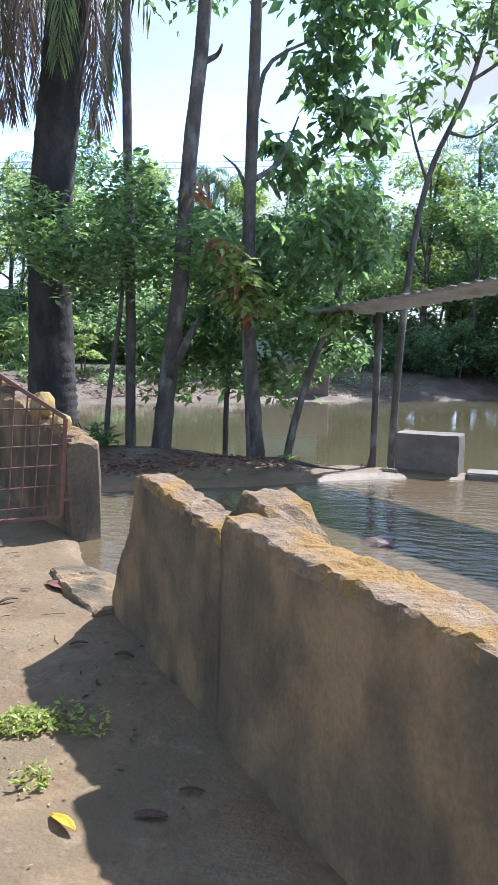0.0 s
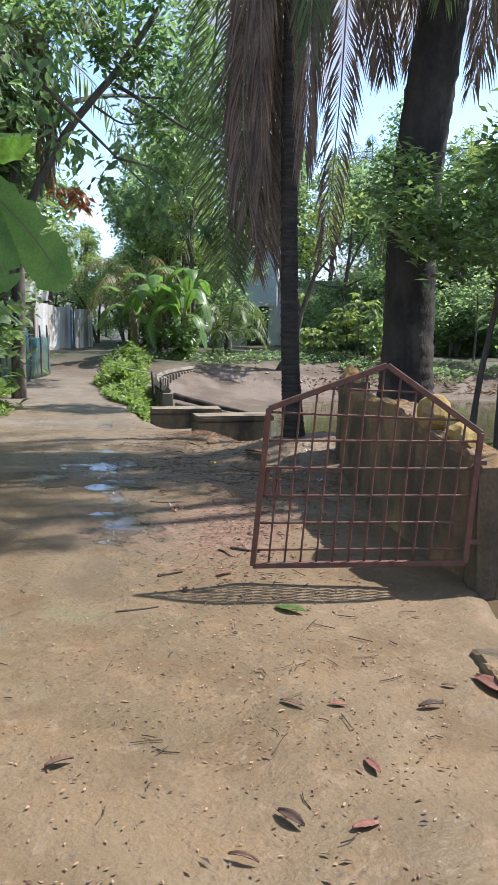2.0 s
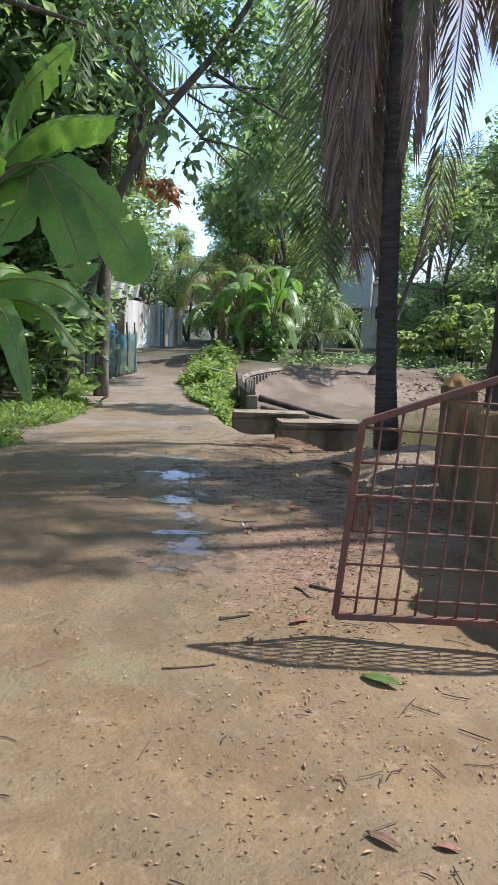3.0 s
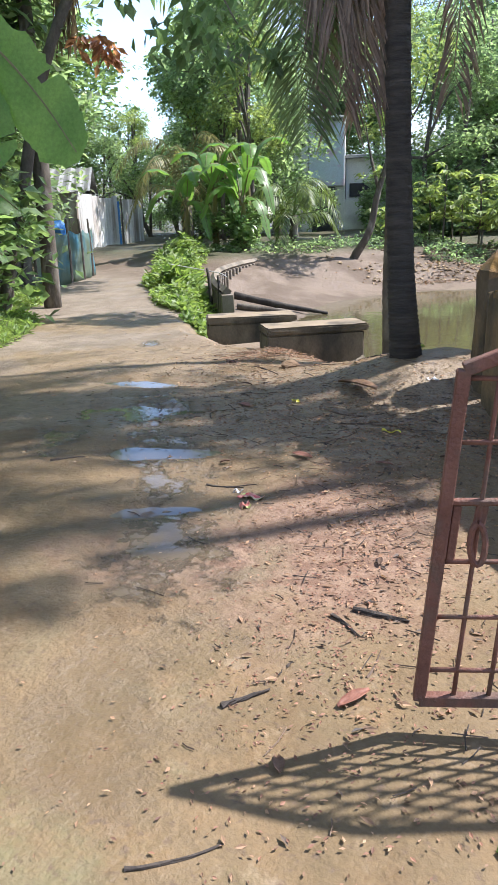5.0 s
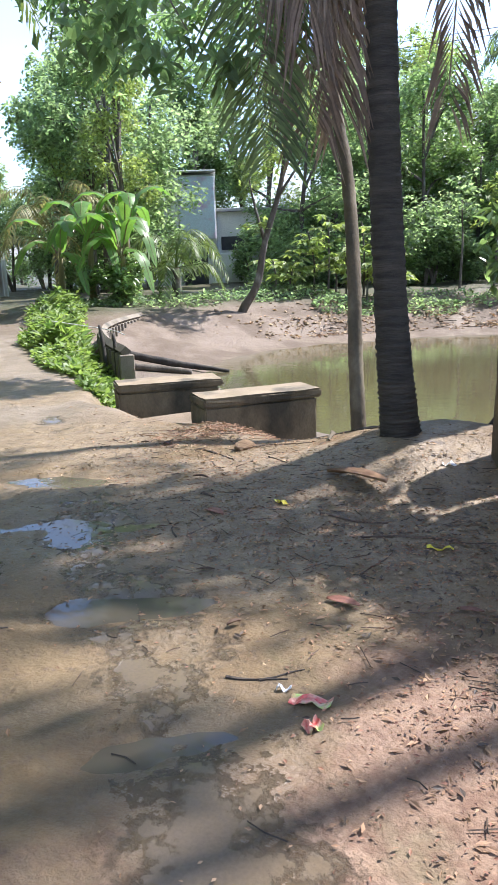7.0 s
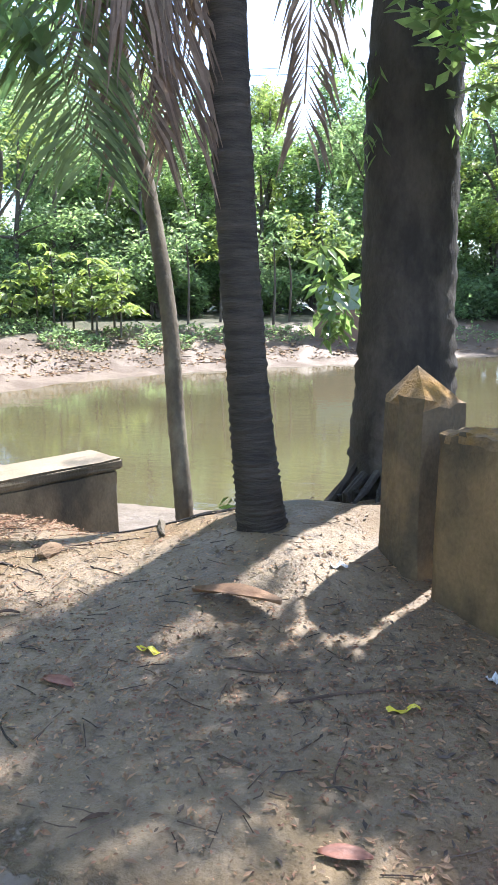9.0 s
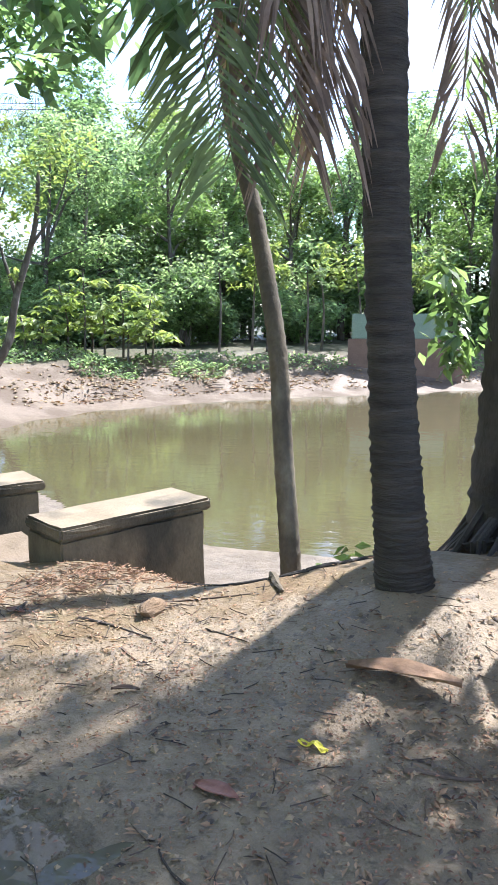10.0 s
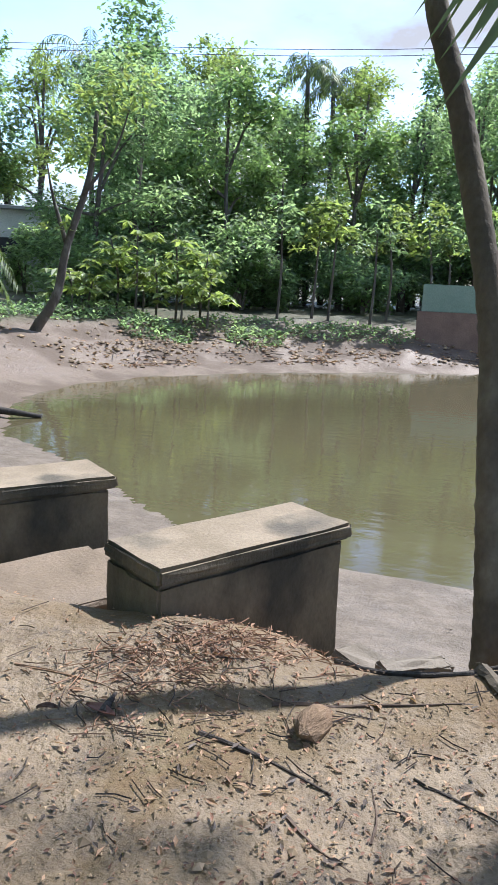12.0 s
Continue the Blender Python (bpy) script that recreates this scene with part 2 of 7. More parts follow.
def ground_z(px, py):
    px, py = np.asarray(px, float), np.asarray(py, float)
    d = line_distance(px, py, SHORE)
    wet = inside(px, py, SHORE)
    d = d + 0.22 * wobble(px, py, 1.7) * np.clip(d / 0.6, 0, 1)
    far = smooth((py - 14.5) / 4.0)
    width = 2.7 * (1 - far) + 4.4 * far
    top = 0.0 * (1 - far) + 0.4 * far
    bank = WATER_Z + (top - WATER_Z) * smooth(np.clip(d / width, 0, 1) ** 0.85)
    crest = smooth((d - 1.75) / 0.75)
    steep = (WATER_Z + 0.2 * np.clip(d / 1.75, 0, 1)) * (1 - crest)
    bank = bank * far + steep * (1 - far)
    z = np.where(wet, WATER_Z - 0.55 * smooth(d / 2.5), bank)
    df, wf = line_distance(px, py, FLOOD), inside(px, py, FLOOD)
    z = z - np.where(wf, 0.16 * smooth(df / 0.4 + 0.2), 0.032 * smooth(1 - df / 0.15) * 0)
    for mx, my, r, h in ((-4.35, 9.65, 0.75, 0.2), (-3.7, 10.8, 1.0, 0.5), (-2.2, 10.6, 0.9, 0.12), (-0.75, 10.4, 0.9, 0.07), (-1.5, 10.3, 0.6, 0.06), (-7.3, 10.1, 0.7, 0.06), (-5.0, 10.3, 0.45, 0.08), (-6.0, 9.95, 0.5, 0.07)):
        z = z + h * np.exp(-((px - mx) ** 2 + (py - my) ** 2) / (r * r) * 1.6) * (~wet)
    rd = line_distance(px, py, ROAD_LINE, False)
    off = smooth((rd - 1.4) / 3.0)
    z = z + np.where(wet, 0, 1) * (wobble(px, py, 2.1) * 0.012 + wobble(px, py, 9.0, 2) * 0.004 + off * wobble(px, py, 0.7, 1) * 0.05)
    z = z + far * np.where(wet, 0, 1) * np.clip(d, 0, 1) * (0.07 * wobble(px, py, 1.3, 3) + 0.05 * wobble(px, py, 3.7, 5))
    for mx, my, ra, rb, turn in PUDDLES:
        c, s = math.cos(radians(turn)), math.sin(radians(turn))
        u, v = ((px - mx) * c + (py - my) * s) / ra, ((py - my) * c - (px - mx) * s) / rb
        q = np.sqrt(u * u + v * v) * (1 + 0.3 * wobble(px, py, 6.0, mx))
        z = z - 0.03 * smooth((1.35 - q) / 0.8)
    near = np.exp(-((px + 4.7) ** 2 + (py - 8.6) ** 2) / 5.0)
    z = z + near * (wobble(px, py, 11.0, 4) * 0.01 + wobble(px, py, 23.0, 1) * 0.007) * (~wet)
    return z


# hollows that hold rain water: place, half-length, half-width, turn
PUDDLES = [(-5.45, 7.72, 0.62, 0.24, 42), (-4.5, 7.27, 0.4, 0.15, 38), (-6.15, 8.38, 0.45, 0.15, 25), (-3.75, 6.68, 0.3, 0.1, 50)]
PUDDLE_Z = -0.021


def gz(x, y):
    return float(ground_z(np.array([x]), np.array([y]))[0])


def axis(lo, hi, step, reach, grow=1.22):
    core = list(np.arange(lo, hi + 1e-6, step))
    a, s = [], step
    while (a[-1] if a else lo) > lo - reach:
        s = min(s * grow, 60)
        a.append((a[-1] if a else lo) - s)
    b, s = [], step
    while (b[-1] if b else hi) < hi + reach:
        s = min(s * grow, 60)
        b.append((b[-1] if b else hi) + s)
    return np.array(a[::-1] + core + b)


def build_ground():
    xs, ys = axis(-9.0, 3.2, 0.055, 500, 1.06), axis(3.2, 13.2, 0.055, 500, 1.06)
    gx, gy = np.meshgrid(xs, ys)
    g = np.stack([gx, gy, ground_z(gx, gy)], -1).reshape(-1, 3)
    nx, ny = len(xs), len(ys)
    i = (np.arange(ny - 1)[:, None] * nx + np.arange(nx - 1)[None]).ravel()
    me = bpy.data.meshes.new("ground")
    me.from_pydata(g.tolist(), [], np.stack([i, i + 1, i + nx + 1, i + nx], -1).tolist())
    me.polygons.foreach_set("use_smooth", [True] * len(me.polygons))
    me.materials.append(ground_material())
    tagged(new("ground", me), "brown muddy earth yard and lane with wet patches", "ground", kind="structure")


def ground_material():
    """Earth where it is dry and trodden, soaked mud coloured paler to lift its shade, thin films of water, dry
    pink-grey silt on the far bank.
    """
    m = bpy.data.materials.new("muddy_earth")
    m.use_nodes = True
    n, l = m.node_tree.nodes, m.node_tree.links
    bsdf = n["Principled BSDF"]
    tc = n.new("ShaderNodeTexCoord")

    def noise_node(scale, detail=6.0, rough=0.6, distort=0.0):
        t = n.new("ShaderNodeTexNoise")
        t.inputs["Scale"].default_value, t.inputs["Detail"].default_value, t.inputs["Roughness"].default_value = scale, detail, rough
        t.inputs["Distortion"].default_value = distort
        l.new(tc.outputs["Object"], t.inputs["Vector"])
        return t.outputs["Fac"]

    def ramp(value, lo, hi):
        r = n.new("ShaderNodeMapRange")
        r.interpolation_type = "SMOOTHSTEP"
        r.inputs["From Min"].default_value, r.inputs["From Max"].default_value = lo, hi
        l.new(value, r.inputs["Value"])
        return r.outputs["Result"]

    def mix(fac, a, b):
        x = n.new("ShaderNodeMixRGB")
        l.new(fac, x.inputs["Fac"])
        for slot, v in (("Color1", a), ("Color2", b)):
            if isinstance(v, tuple):
                x.inputs[slot].default_value = (*v, 1)
            else:
                l.new(v, x.inputs[slot])
        return x.outputs["Color"]

    def maths(op, a, b):
        x = n.new("ShaderNodeMath")
        x.operation = op
        for k, v in enumerate((a, b)):
            if isinstance(v, (int, float)):
                x.inputs[k].default_value = v
            else:
                l.new(v, x.inputs[k])
        return x.outputs["Value"]

    def spot(x, y, rx, ry, turn):
        """1 at the middle of an oval spot on the ground, falling to 0 at its rim."""
        mp = n.new("ShaderNodeMapping")
        mp.vector_type = "TEXTURE"
        mp.inputs["Location"].default_value, mp.inputs["Rotation"].default_value = (x, y, 0), (0, 0, radians(turn))
        mp.inputs["Scale"].default_value = (rx, ry, 1000)
        g = n.new("ShaderNodeTexGradient")
        g.gradient_type = "SPHERICAL"
        l.new(tc.outputs["Object"], mp.inputs["Vector"])
        l.new(mp.outputs["Vector"], g.inputs["Vector"])
        return g.outputs["Fac"]

    dry = mix(ramp(noise_node(0.9), 0.35, 0.65), (0.135, 0.094, 0.043), (0.2, 0.14, 0.072))
    dry = mix(ramp(noise_node(3.5, 8), 0.45, 0.7), dry, (0.2, 0.128, 0.058))
    dry = mix(ramp(noise_node(1.7, 10, 0.72), 0.48, 0.64), dry, (0.14, 0.088, 0.038))
    dry = mix(ramp(noise_node(7, 9, 0.72, 0.4), 0.54, 0.68), dry, (0.225, 0.165, 0.095))
    dry = mix(ramp(noise_node(0.7, 10, 0.7), 0.57, 0.7), dry, (0.155, 0.135, 0.062))
    dry = mix(ramp(noise_node(0.55, 6), 0.55, 0.7), dry, (0.17, 0.145, 0.08))
    dry = mix(ramp(noise_node(26, 5), 0.56, 0.72), dry, (0.12, 0.08, 0.048))
    # soaked mud, its colours brightened to make up for the deep shade there
    damp_lifted = mix(ramp(noise_node(6, 8), 0.35, 0.65), (0.17, 0.122, 0.07), (0.25, 0.187, 0.113))
    damp_lifted = mix(ramp(noise_node(14, 9, 0.72), 0.52, 0.66), damp_lifted, (0.098, 0.071, 0.045))
    # soaked mud across the lane and round the palm feet
    wet = spot(-5.0, 8.2, 2.9, 1.4, 20)
    for a in ((-4.2, 9.0, 2.4, 1.3, 0), (-7.0, 9.0, 2.2, 1.2, 30), (-2.4, 8.6, 1.6, 1.1, 130), (-9.5, 10.3, 3.2, 1.3, 35), (-6.2, 7.2, 2.2, 1.0, 40)):
        wet = maths("MAXIMUM", wet, spot(*a))
    wet = maths("ADD", wet, maths("MULTIPLY", maths("SUBTRACT", noise_node(1.6, 9, 0.68), 0.5), 1.3))
    wet = ramp(wet, 0.30, 0.52)
    # thin films of standing water
    pud = spot(-3.4, 6.45, 1.0, 0.46, -43)
    for a in ((-4.5, 7.3, 0.85, 0.45, -20), (-5.25, 7.85, 1.3, 0.42, -45), (-4.0, 6.9, 0.6, 0.3, -43), (-5.2, 7.0, 0.7, 0.3, -40), (-7.6, 9.6, 0.6, 0.25, -40)):
        pud = maths("MAXIMUM", pud, spot(*a))
    pud = maths("ADD", pud, maths("MULTIPLY", maths("SUBTRACT", noise_node(4.5, 10, 0.7), 0.5), 3.0))
    pud = maths("MULTIPLY", ramp(pud, 0.37, 0.82), 0.95)
    sheen = spot(-3.6, 6.6, 1.9, 0.75, -43)
    for a in ((-5.2, 7.6, 1.5, 0.8, -30), (-2.6, 5.6, 0.9, 0.4, -43)):
        sheen = maths("MAXIMUM", sheen, spot(*a))
    sheen = maths("ADD", sheen, maths("MULTIPLY", maths("SUBTRACT", noise_node(3.0, 11, 0.7), 0.5), 2.2))
    sheen = maths("MULTIPLY", ramp(sheen, 0.3, 0.85), 0.6)
    # reddish trampled leaf dust beside the gate
    red = maths("MAXIMUM", spot(-2.9, 7.0, 1.5, 0.9, 125), spot(-3.3, 6.5, 0.9, 0.6, 40))
    red = ramp(maths("ADD", red, maths("MULTIPLY", maths("SUBTRACT", noise_node(2.6, 10, 0.7), 0.5), 1.4)), 0.2, 0.75)
    dry = mix(red, dry, mix(ramp(noise_node(11, 8, 0.7), 0.4, 0.6), (0.24, 0.155, 0.1), (0.16, 0.09, 0.055)))
    sep = n.new("ShaderNodeSeparateXYZ")
    l.new(tc.outputs["Object"], sep.inputs["Vector"])
    # the far lane is greyer, silted at the pond's edge
    grey = mix(ramp(noise_node(2.2, 9, 0.68), 0.4, 0.62), (0.17, 0.135, 0.095), (0.235, 0.19, 0.14))
    dry = mix(ramp(maths("ADD", sep.outputs["X"], maths("MULTIPLY", noise_node(0.8), 2.0)), -5.2, -7.2), dry, grey)
    dry = mix(ramp(sep.outputs["Z"], -0.1, -0.3), dry, mix(ramp(noise_node(5, 9, 0.68), 0.4, 0.62), (0.12, 0.094, 0.066), (0.175, 0.14, 0.103)))
    col = mix(wet, dry, damp_lifted)
    col = mix(sheen, col, (0.14, 0.1, 0.056))
    col = mix(pud, col, (0.125, 0.095, 0.062))
    # greenish film and moss on the shaded yard side, reddish silt on the banks
    bank = ramp(sep.outputs["Y"], 14.0, 17.0)
    silt = mix(ramp(noise_node(0.8, 8), 0.4, 0.6), (0.105, 0.074, 0.048), (0.165, 0.12, 0.082))
    grass = mix(ramp(noise_node(2.0, 6), 0.4, 0.6), (0.05, 0.055, 0.025), (0.085, 0.075, 0.042))
    silt = mix(ramp(sep.outputs["Z"], 0.12, 0.4), silt, grass)
    col = mix(bank, col, silt)
    grain = n.new("ShaderNodeMixRGB")
    grain.blend_type = "MULTIPLY"
    grain.inputs["Fac"].default_value = 1.0
    mr = n.new("ShaderNodeMapRange")
    mr.inputs["To Min"].default_value, mr.inputs["To Max"].default_value = 0.72, 1.28
    l.new(noise_node(85, 4), mr.inputs["Value"])
    l.new(col, grain.inputs["Color1"])
    l.new(mr.outputs["Result"], grain.inputs["Color2"])
    l.new(grain.outputs["Color"], bsdf.inputs["Base Color"])
    rough = mix(wet, mix(ramp(noise_node(0.8, 7), 0.4, 0.62), (0.8, 0.8, 0.8), (0.52, 0.52, 0.52)), (0.5, 0.5, 0.5))
    rough = mix(sheen, rough, (0.2, 0.2, 0.2))
    rough = mix(pud, rough, (0.12, 0.12, 0.12))
    l.new(rough, bsdf.inputs["Roughness"])
    height = maths("ADD", maths("MULTIPLY", noise_node(9, 9, 0.65), 1.0), maths("MULTIPLY", noise_node(45, 5), 0.35))
    height = maths("MULTIPLY", height, maths("SUBTRACT", 1.0, maths("MULTIPLY", ramp(sep.outputs["X"], -3.2, -2.0), 0.5)))
    calm = maths("MULTIPLY", height, maths("SUBTRACT", 1.0, maths("MAXIMUM", maths("MULTIPLY", pud, 0.93), maths("MULTIPLY", sheen, 0.75))))
    b = n.new("ShaderNodeBump")
    b.inputs["Strength"].default_value, b.inputs["Distance"].default_value = 0.8, 0.035
    l.new(calm, b.inputs["Height"])
    l.new(b.outputs["Normal"], bsdf.inputs["Normal"])
    return m


build_ground()


def water_material(name, tint, wave, strength, rough=0.03):
    m = bpy.data.materials.new(name)
    m.use_nodes = True
    n, l = m.node_tree.nodes, m.node_tree.links
    bsdf = n["Principled BSDF"]
    tc, mp = n.new("ShaderNodeTexCoord"), n.new("ShaderNodeMapping")
    mp.inputs["Scale"].default_value = (1.0, 1.9, 1)
    l.new(tc.outputs["Object"], mp.inputs["Vector"])
    w, w2, b, murk, mx = (n.new("ShaderNodeTexNoise"), n.new("ShaderNodeTexNoise"), n.new("ShaderNodeBump"), n.new("ShaderNodeTexNoise"), n.new("ShaderNodeMixRGB"))
    for node, s in ((w, wave), (w2, wave * 0.16), (murk, 0.35)):
        node.inputs["Scale"].default_value, node.inputs["Detail"].default_value = s, 3.0
        l.new(mp.outputs["Vector"], node.inputs["Vector"])
    mul = n.new("ShaderNodeMath")
    mul.operation = "MULTIPLY"
    l.new(w.outputs["Fac"], mul.inputs[0])
    l.new(w2.outputs["Fac"], mul.inputs[1])
    l.new(mul.outputs["Value"], b.inputs["Height"])
    b.inputs["Strength"].default_value, b.inputs["Distance"].default_value = strength, 0.02
    l.new(b.outputs["Normal"], bsdf.inputs["Normal"])
    l.new(murk.outputs["Fac"], mx.inputs["Fac"])
    mx.inputs["Color1"].default_value, mx.inputs["Color2"].default_value = (*[c * 0.8 for c in tint], 1), (*[c * 1.2 for c in tint], 1)
    l.new(mx.outputs["Color"], bsdf.inputs["Base Color"])
    bsdf.inputs["Roughness"].default_value, bsdf.inputs["IOR"].default_value = rough, 1.33
    return m


POND_WATER = water_material("pond_water", (0.09, 0.078, 0.042), 4.0, 0.3)
PUDDLE_WATER = water_material("puddle_water", (0.1, 0.085, 0.06), 9.0, 0.12, 0.04)
FLOOD_WATER = water_material("flood_water", (0.11, 0.08, 0.045), 7.0, 1.0)


def sheet(name, poly, z, mat, label, category):
    me = bpy.data.meshes.new(name)
    me.from_pydata([(x, y, z) for x, y in poly], [], [tuple(range(len(poly)))])
    me.materials.append(mat)
    return tagged(new(name, me), label, category, kind="structure")


sheet("pond_water", [(-15, 11.2), (20, 11.2), (20, 36), (-15, 36)], WATER_Z, POND_WATER, "murky olive pond water with faint ripples", "water")
sheet("flood_water", [(-0.75, 6.1), (0.05, 6.2), (0.55, 5.6), (2.5, 3.6), (5.0, 1.2), (8.4, 2.4), (8.4, 10.6), (1.6, 11.1), (0.2, 10.4), (-1.3, 9.25), (-2.3, 8.6), (-1.9, 7.6), (-1.1, 7.0)],
      FLOOD_Z, FLOOD_WATER, "shallow rippled water standing over the yard", "water")


for mx, my, ra, rb, turn in PUDDLES:
    ring = [(1.25 * ra * math.cos(a), 1.25 * rb * math.sin(a)) for a in np.linspace(0, 2 * math.pi, 24, endpoint=False)]
    c, s = math.cos(radians(turn)), math.sin(radians(turn))
    sheet("puddle", [(mx + u * c - v * s, my + u * s + v * c) for u, v in ring], PUDDLE_Z, PUDDLE_WATER, "shallow brown rain puddle on the muddy lane", "water")


# ---- walls and masonry ----
def slab_blocks(bm, line, thick, base, tops, seed, jag=0.02, step=0.035):
    """A wall along a line with a worn, uneven top; tops gives the height at each corner of the line."""
    rng = np.random.default_rng(seed)
    pts, hs = [], []
    for (x0, y0), (x1, y1), h0, h1 in zip(line, line[1:], tops, tops[1:]):
        k = max(1, int(math.hypot(x1 - x0, y1 - y0) / step))
        for i in range(k):
            t = i / k
            pts.append((x0 + (x1 - x0) * t, y0 + (y1 - y0) * t))
            hs.append(h0 + (h1 - h0) * t + jag * 1.6 * noise.noise(Vector((pts[-1][0] * 5, pts[-1][1] * 5, seed))) + rng.normal(0, jag * 0.22))
    pts.append(line[-1])
    hs.append(tops[-1])
    rings = []
    for i, ((x, y), h) in enumerate(zip(pts, hs)):
        a, b = pts[max(i - 1, 0)], pts[min(i + 1, len(pts) - 1)]
        w = Vector((b[0] - a[0], b[1] - a[1], 0)).normalized()
        s = Vector((-w.y, w.x, 0)) * thick / 2
        n1, n2 = rng.normal(0, jag * 0.5, 2)
        e1, e2 = -np.abs(rng.normal(0, 0.004, 2)) * (1 + 2 * (rng.random(2) < 0.12))
        ring = []
        for side, lift, off in ((-1, 0, 1.12), (-1, h * 0.35, 1.06), (-1, h * 0.7, 1.0), (-1, h - 0.03, 1.0), (-1, h - 0.006 + e1, 0.985 - abs(e1) * 6), (-1, h + n1 * 0.5, 0.86), (-1, h + n2 * 0.7, 0.45), (0, h + n1 * 0.7, 0), (1, h + n2 * 0.6, 0.45), (1, h + n1 * 0.5, 0.86), (1, h - 0.008 + e2, 0.97 - abs(e2) * 6), (1, h - 0.045, 1.0), (1, h * 0.5, 1.05), (1, 0, 1.1)):
            o = s * side * off
            ring.append(bm.verts.new((x + o.x + rng.normal(0, 0.004), y + o.y + rng.normal(0, 0.004), base + lift)))
        rings.append(ring)
    for a, b in zip(rings, rings[1:]):
        for k in range(len(a) - 1):
            bm.faces.new((a[k], a[k + 1], b[k + 1], b[k]))
    bm.faces.new(rings[0][::-1])
    bm.faces.new(rings[-1])


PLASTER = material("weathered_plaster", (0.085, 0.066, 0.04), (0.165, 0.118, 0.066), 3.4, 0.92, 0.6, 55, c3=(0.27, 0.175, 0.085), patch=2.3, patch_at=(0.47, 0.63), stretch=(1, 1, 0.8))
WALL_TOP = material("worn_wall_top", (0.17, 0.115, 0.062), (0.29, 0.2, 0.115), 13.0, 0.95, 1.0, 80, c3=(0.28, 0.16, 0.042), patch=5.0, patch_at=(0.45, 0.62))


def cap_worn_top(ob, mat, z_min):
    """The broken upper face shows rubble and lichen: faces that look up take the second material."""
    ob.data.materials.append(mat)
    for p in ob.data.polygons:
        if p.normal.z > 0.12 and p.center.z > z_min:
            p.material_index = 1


def finish(name, bm, mats, label, category, kind="structure", z_min=0.25):
    bmesh.ops.recalc_face_normals(bm, faces=bm.faces[:])
    ob = part(name, bm, mats[0], None)
    # the plastered faces are smooth, the broken top keeps its facets
    ob.data.polygons.foreach_set("use_smooth", [abs(p.normal.z) < 0.3 for p in ob.data.polygons])
    if len(mats) > 1:
        cap_worn_top(ob, mats[1], z_min)
    return tagged(ob, label, category, kind=kind)


# low yard wall along the flooded yard, broken at its end
bm = bmesh.new()
slab_blocks(bm, [(3.95, 1.88), (2.13, 3.72), (1.17, 4.67)], 0.2, -0.12, [0.97, 0.965, 0.955], 3, 0.013)
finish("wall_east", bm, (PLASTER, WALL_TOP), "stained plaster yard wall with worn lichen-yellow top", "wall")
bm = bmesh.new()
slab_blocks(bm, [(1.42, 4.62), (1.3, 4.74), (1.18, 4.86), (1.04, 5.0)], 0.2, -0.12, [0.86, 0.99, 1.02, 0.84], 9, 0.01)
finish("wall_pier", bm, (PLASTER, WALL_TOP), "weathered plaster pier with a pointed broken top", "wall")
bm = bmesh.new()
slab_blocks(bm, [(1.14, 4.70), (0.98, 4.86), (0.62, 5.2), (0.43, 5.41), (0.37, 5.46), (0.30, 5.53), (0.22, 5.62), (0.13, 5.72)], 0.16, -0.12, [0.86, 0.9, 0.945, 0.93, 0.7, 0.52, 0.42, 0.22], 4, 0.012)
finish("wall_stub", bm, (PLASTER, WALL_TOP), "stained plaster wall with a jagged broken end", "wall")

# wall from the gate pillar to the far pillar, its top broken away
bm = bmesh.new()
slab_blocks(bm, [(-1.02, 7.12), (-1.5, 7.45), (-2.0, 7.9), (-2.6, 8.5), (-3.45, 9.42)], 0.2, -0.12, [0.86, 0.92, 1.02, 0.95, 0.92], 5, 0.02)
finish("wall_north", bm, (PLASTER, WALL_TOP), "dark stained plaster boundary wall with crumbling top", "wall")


def pillar(name, x, y, turn, w, h, peak, label, mats, seed):
    rng = np.random.default_rng(seed)
    bm = bmesh.new()
    rows = [(0.0, 1.06), (0.3 * h, 1.0), (0.65 * h, 1.0), (h - 0.04, 1.0), (h, 0.9)]
    rings = []
    for z, k in rows:
        ring = []
        for a in range(16):
            t = a / 16 * 2 * math.pi
            c, s = math.cos(t), math.sin(t)
            q = (abs(c) ** 6 + abs(s) ** 6) ** (-1 / 6) * w / 2 * k
            ring.append(bm.verts.new((c * q + rng.normal(0, 0.011), s * q + rng.normal(0, 0.011), z + rng.normal(0, 0.008))))
        rings.append(ring)
    for a, b in zip(rings, rings[1:]):
        for i in range(16):
            bm.faces.new((a[i], a[(i + 1) % 16], b[(i + 1) % 16], b[i]))
    top = bm.verts.new((rng.normal(0, 0.02), rng.normal(0, 0.02), h + peak))
    for i in range(16):
        bm.faces.new((rings[-1][i], rings[-1][(i + 1) % 16], top))
    bmesh.ops.recalc_face_normals(bm, faces=bm.faces[:])
    ob = part(name, bm, mats[0], None)
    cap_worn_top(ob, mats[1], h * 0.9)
    ob.matrix_world = pose(x, y, gz(x, y) - 0.1, 0, 0, turn)
    return tagged(ob, label, "pillar", kind="structure")


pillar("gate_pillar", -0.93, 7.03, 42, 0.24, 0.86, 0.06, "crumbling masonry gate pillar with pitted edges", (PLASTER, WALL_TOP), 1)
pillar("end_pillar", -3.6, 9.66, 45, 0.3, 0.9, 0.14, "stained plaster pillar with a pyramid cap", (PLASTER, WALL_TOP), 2)

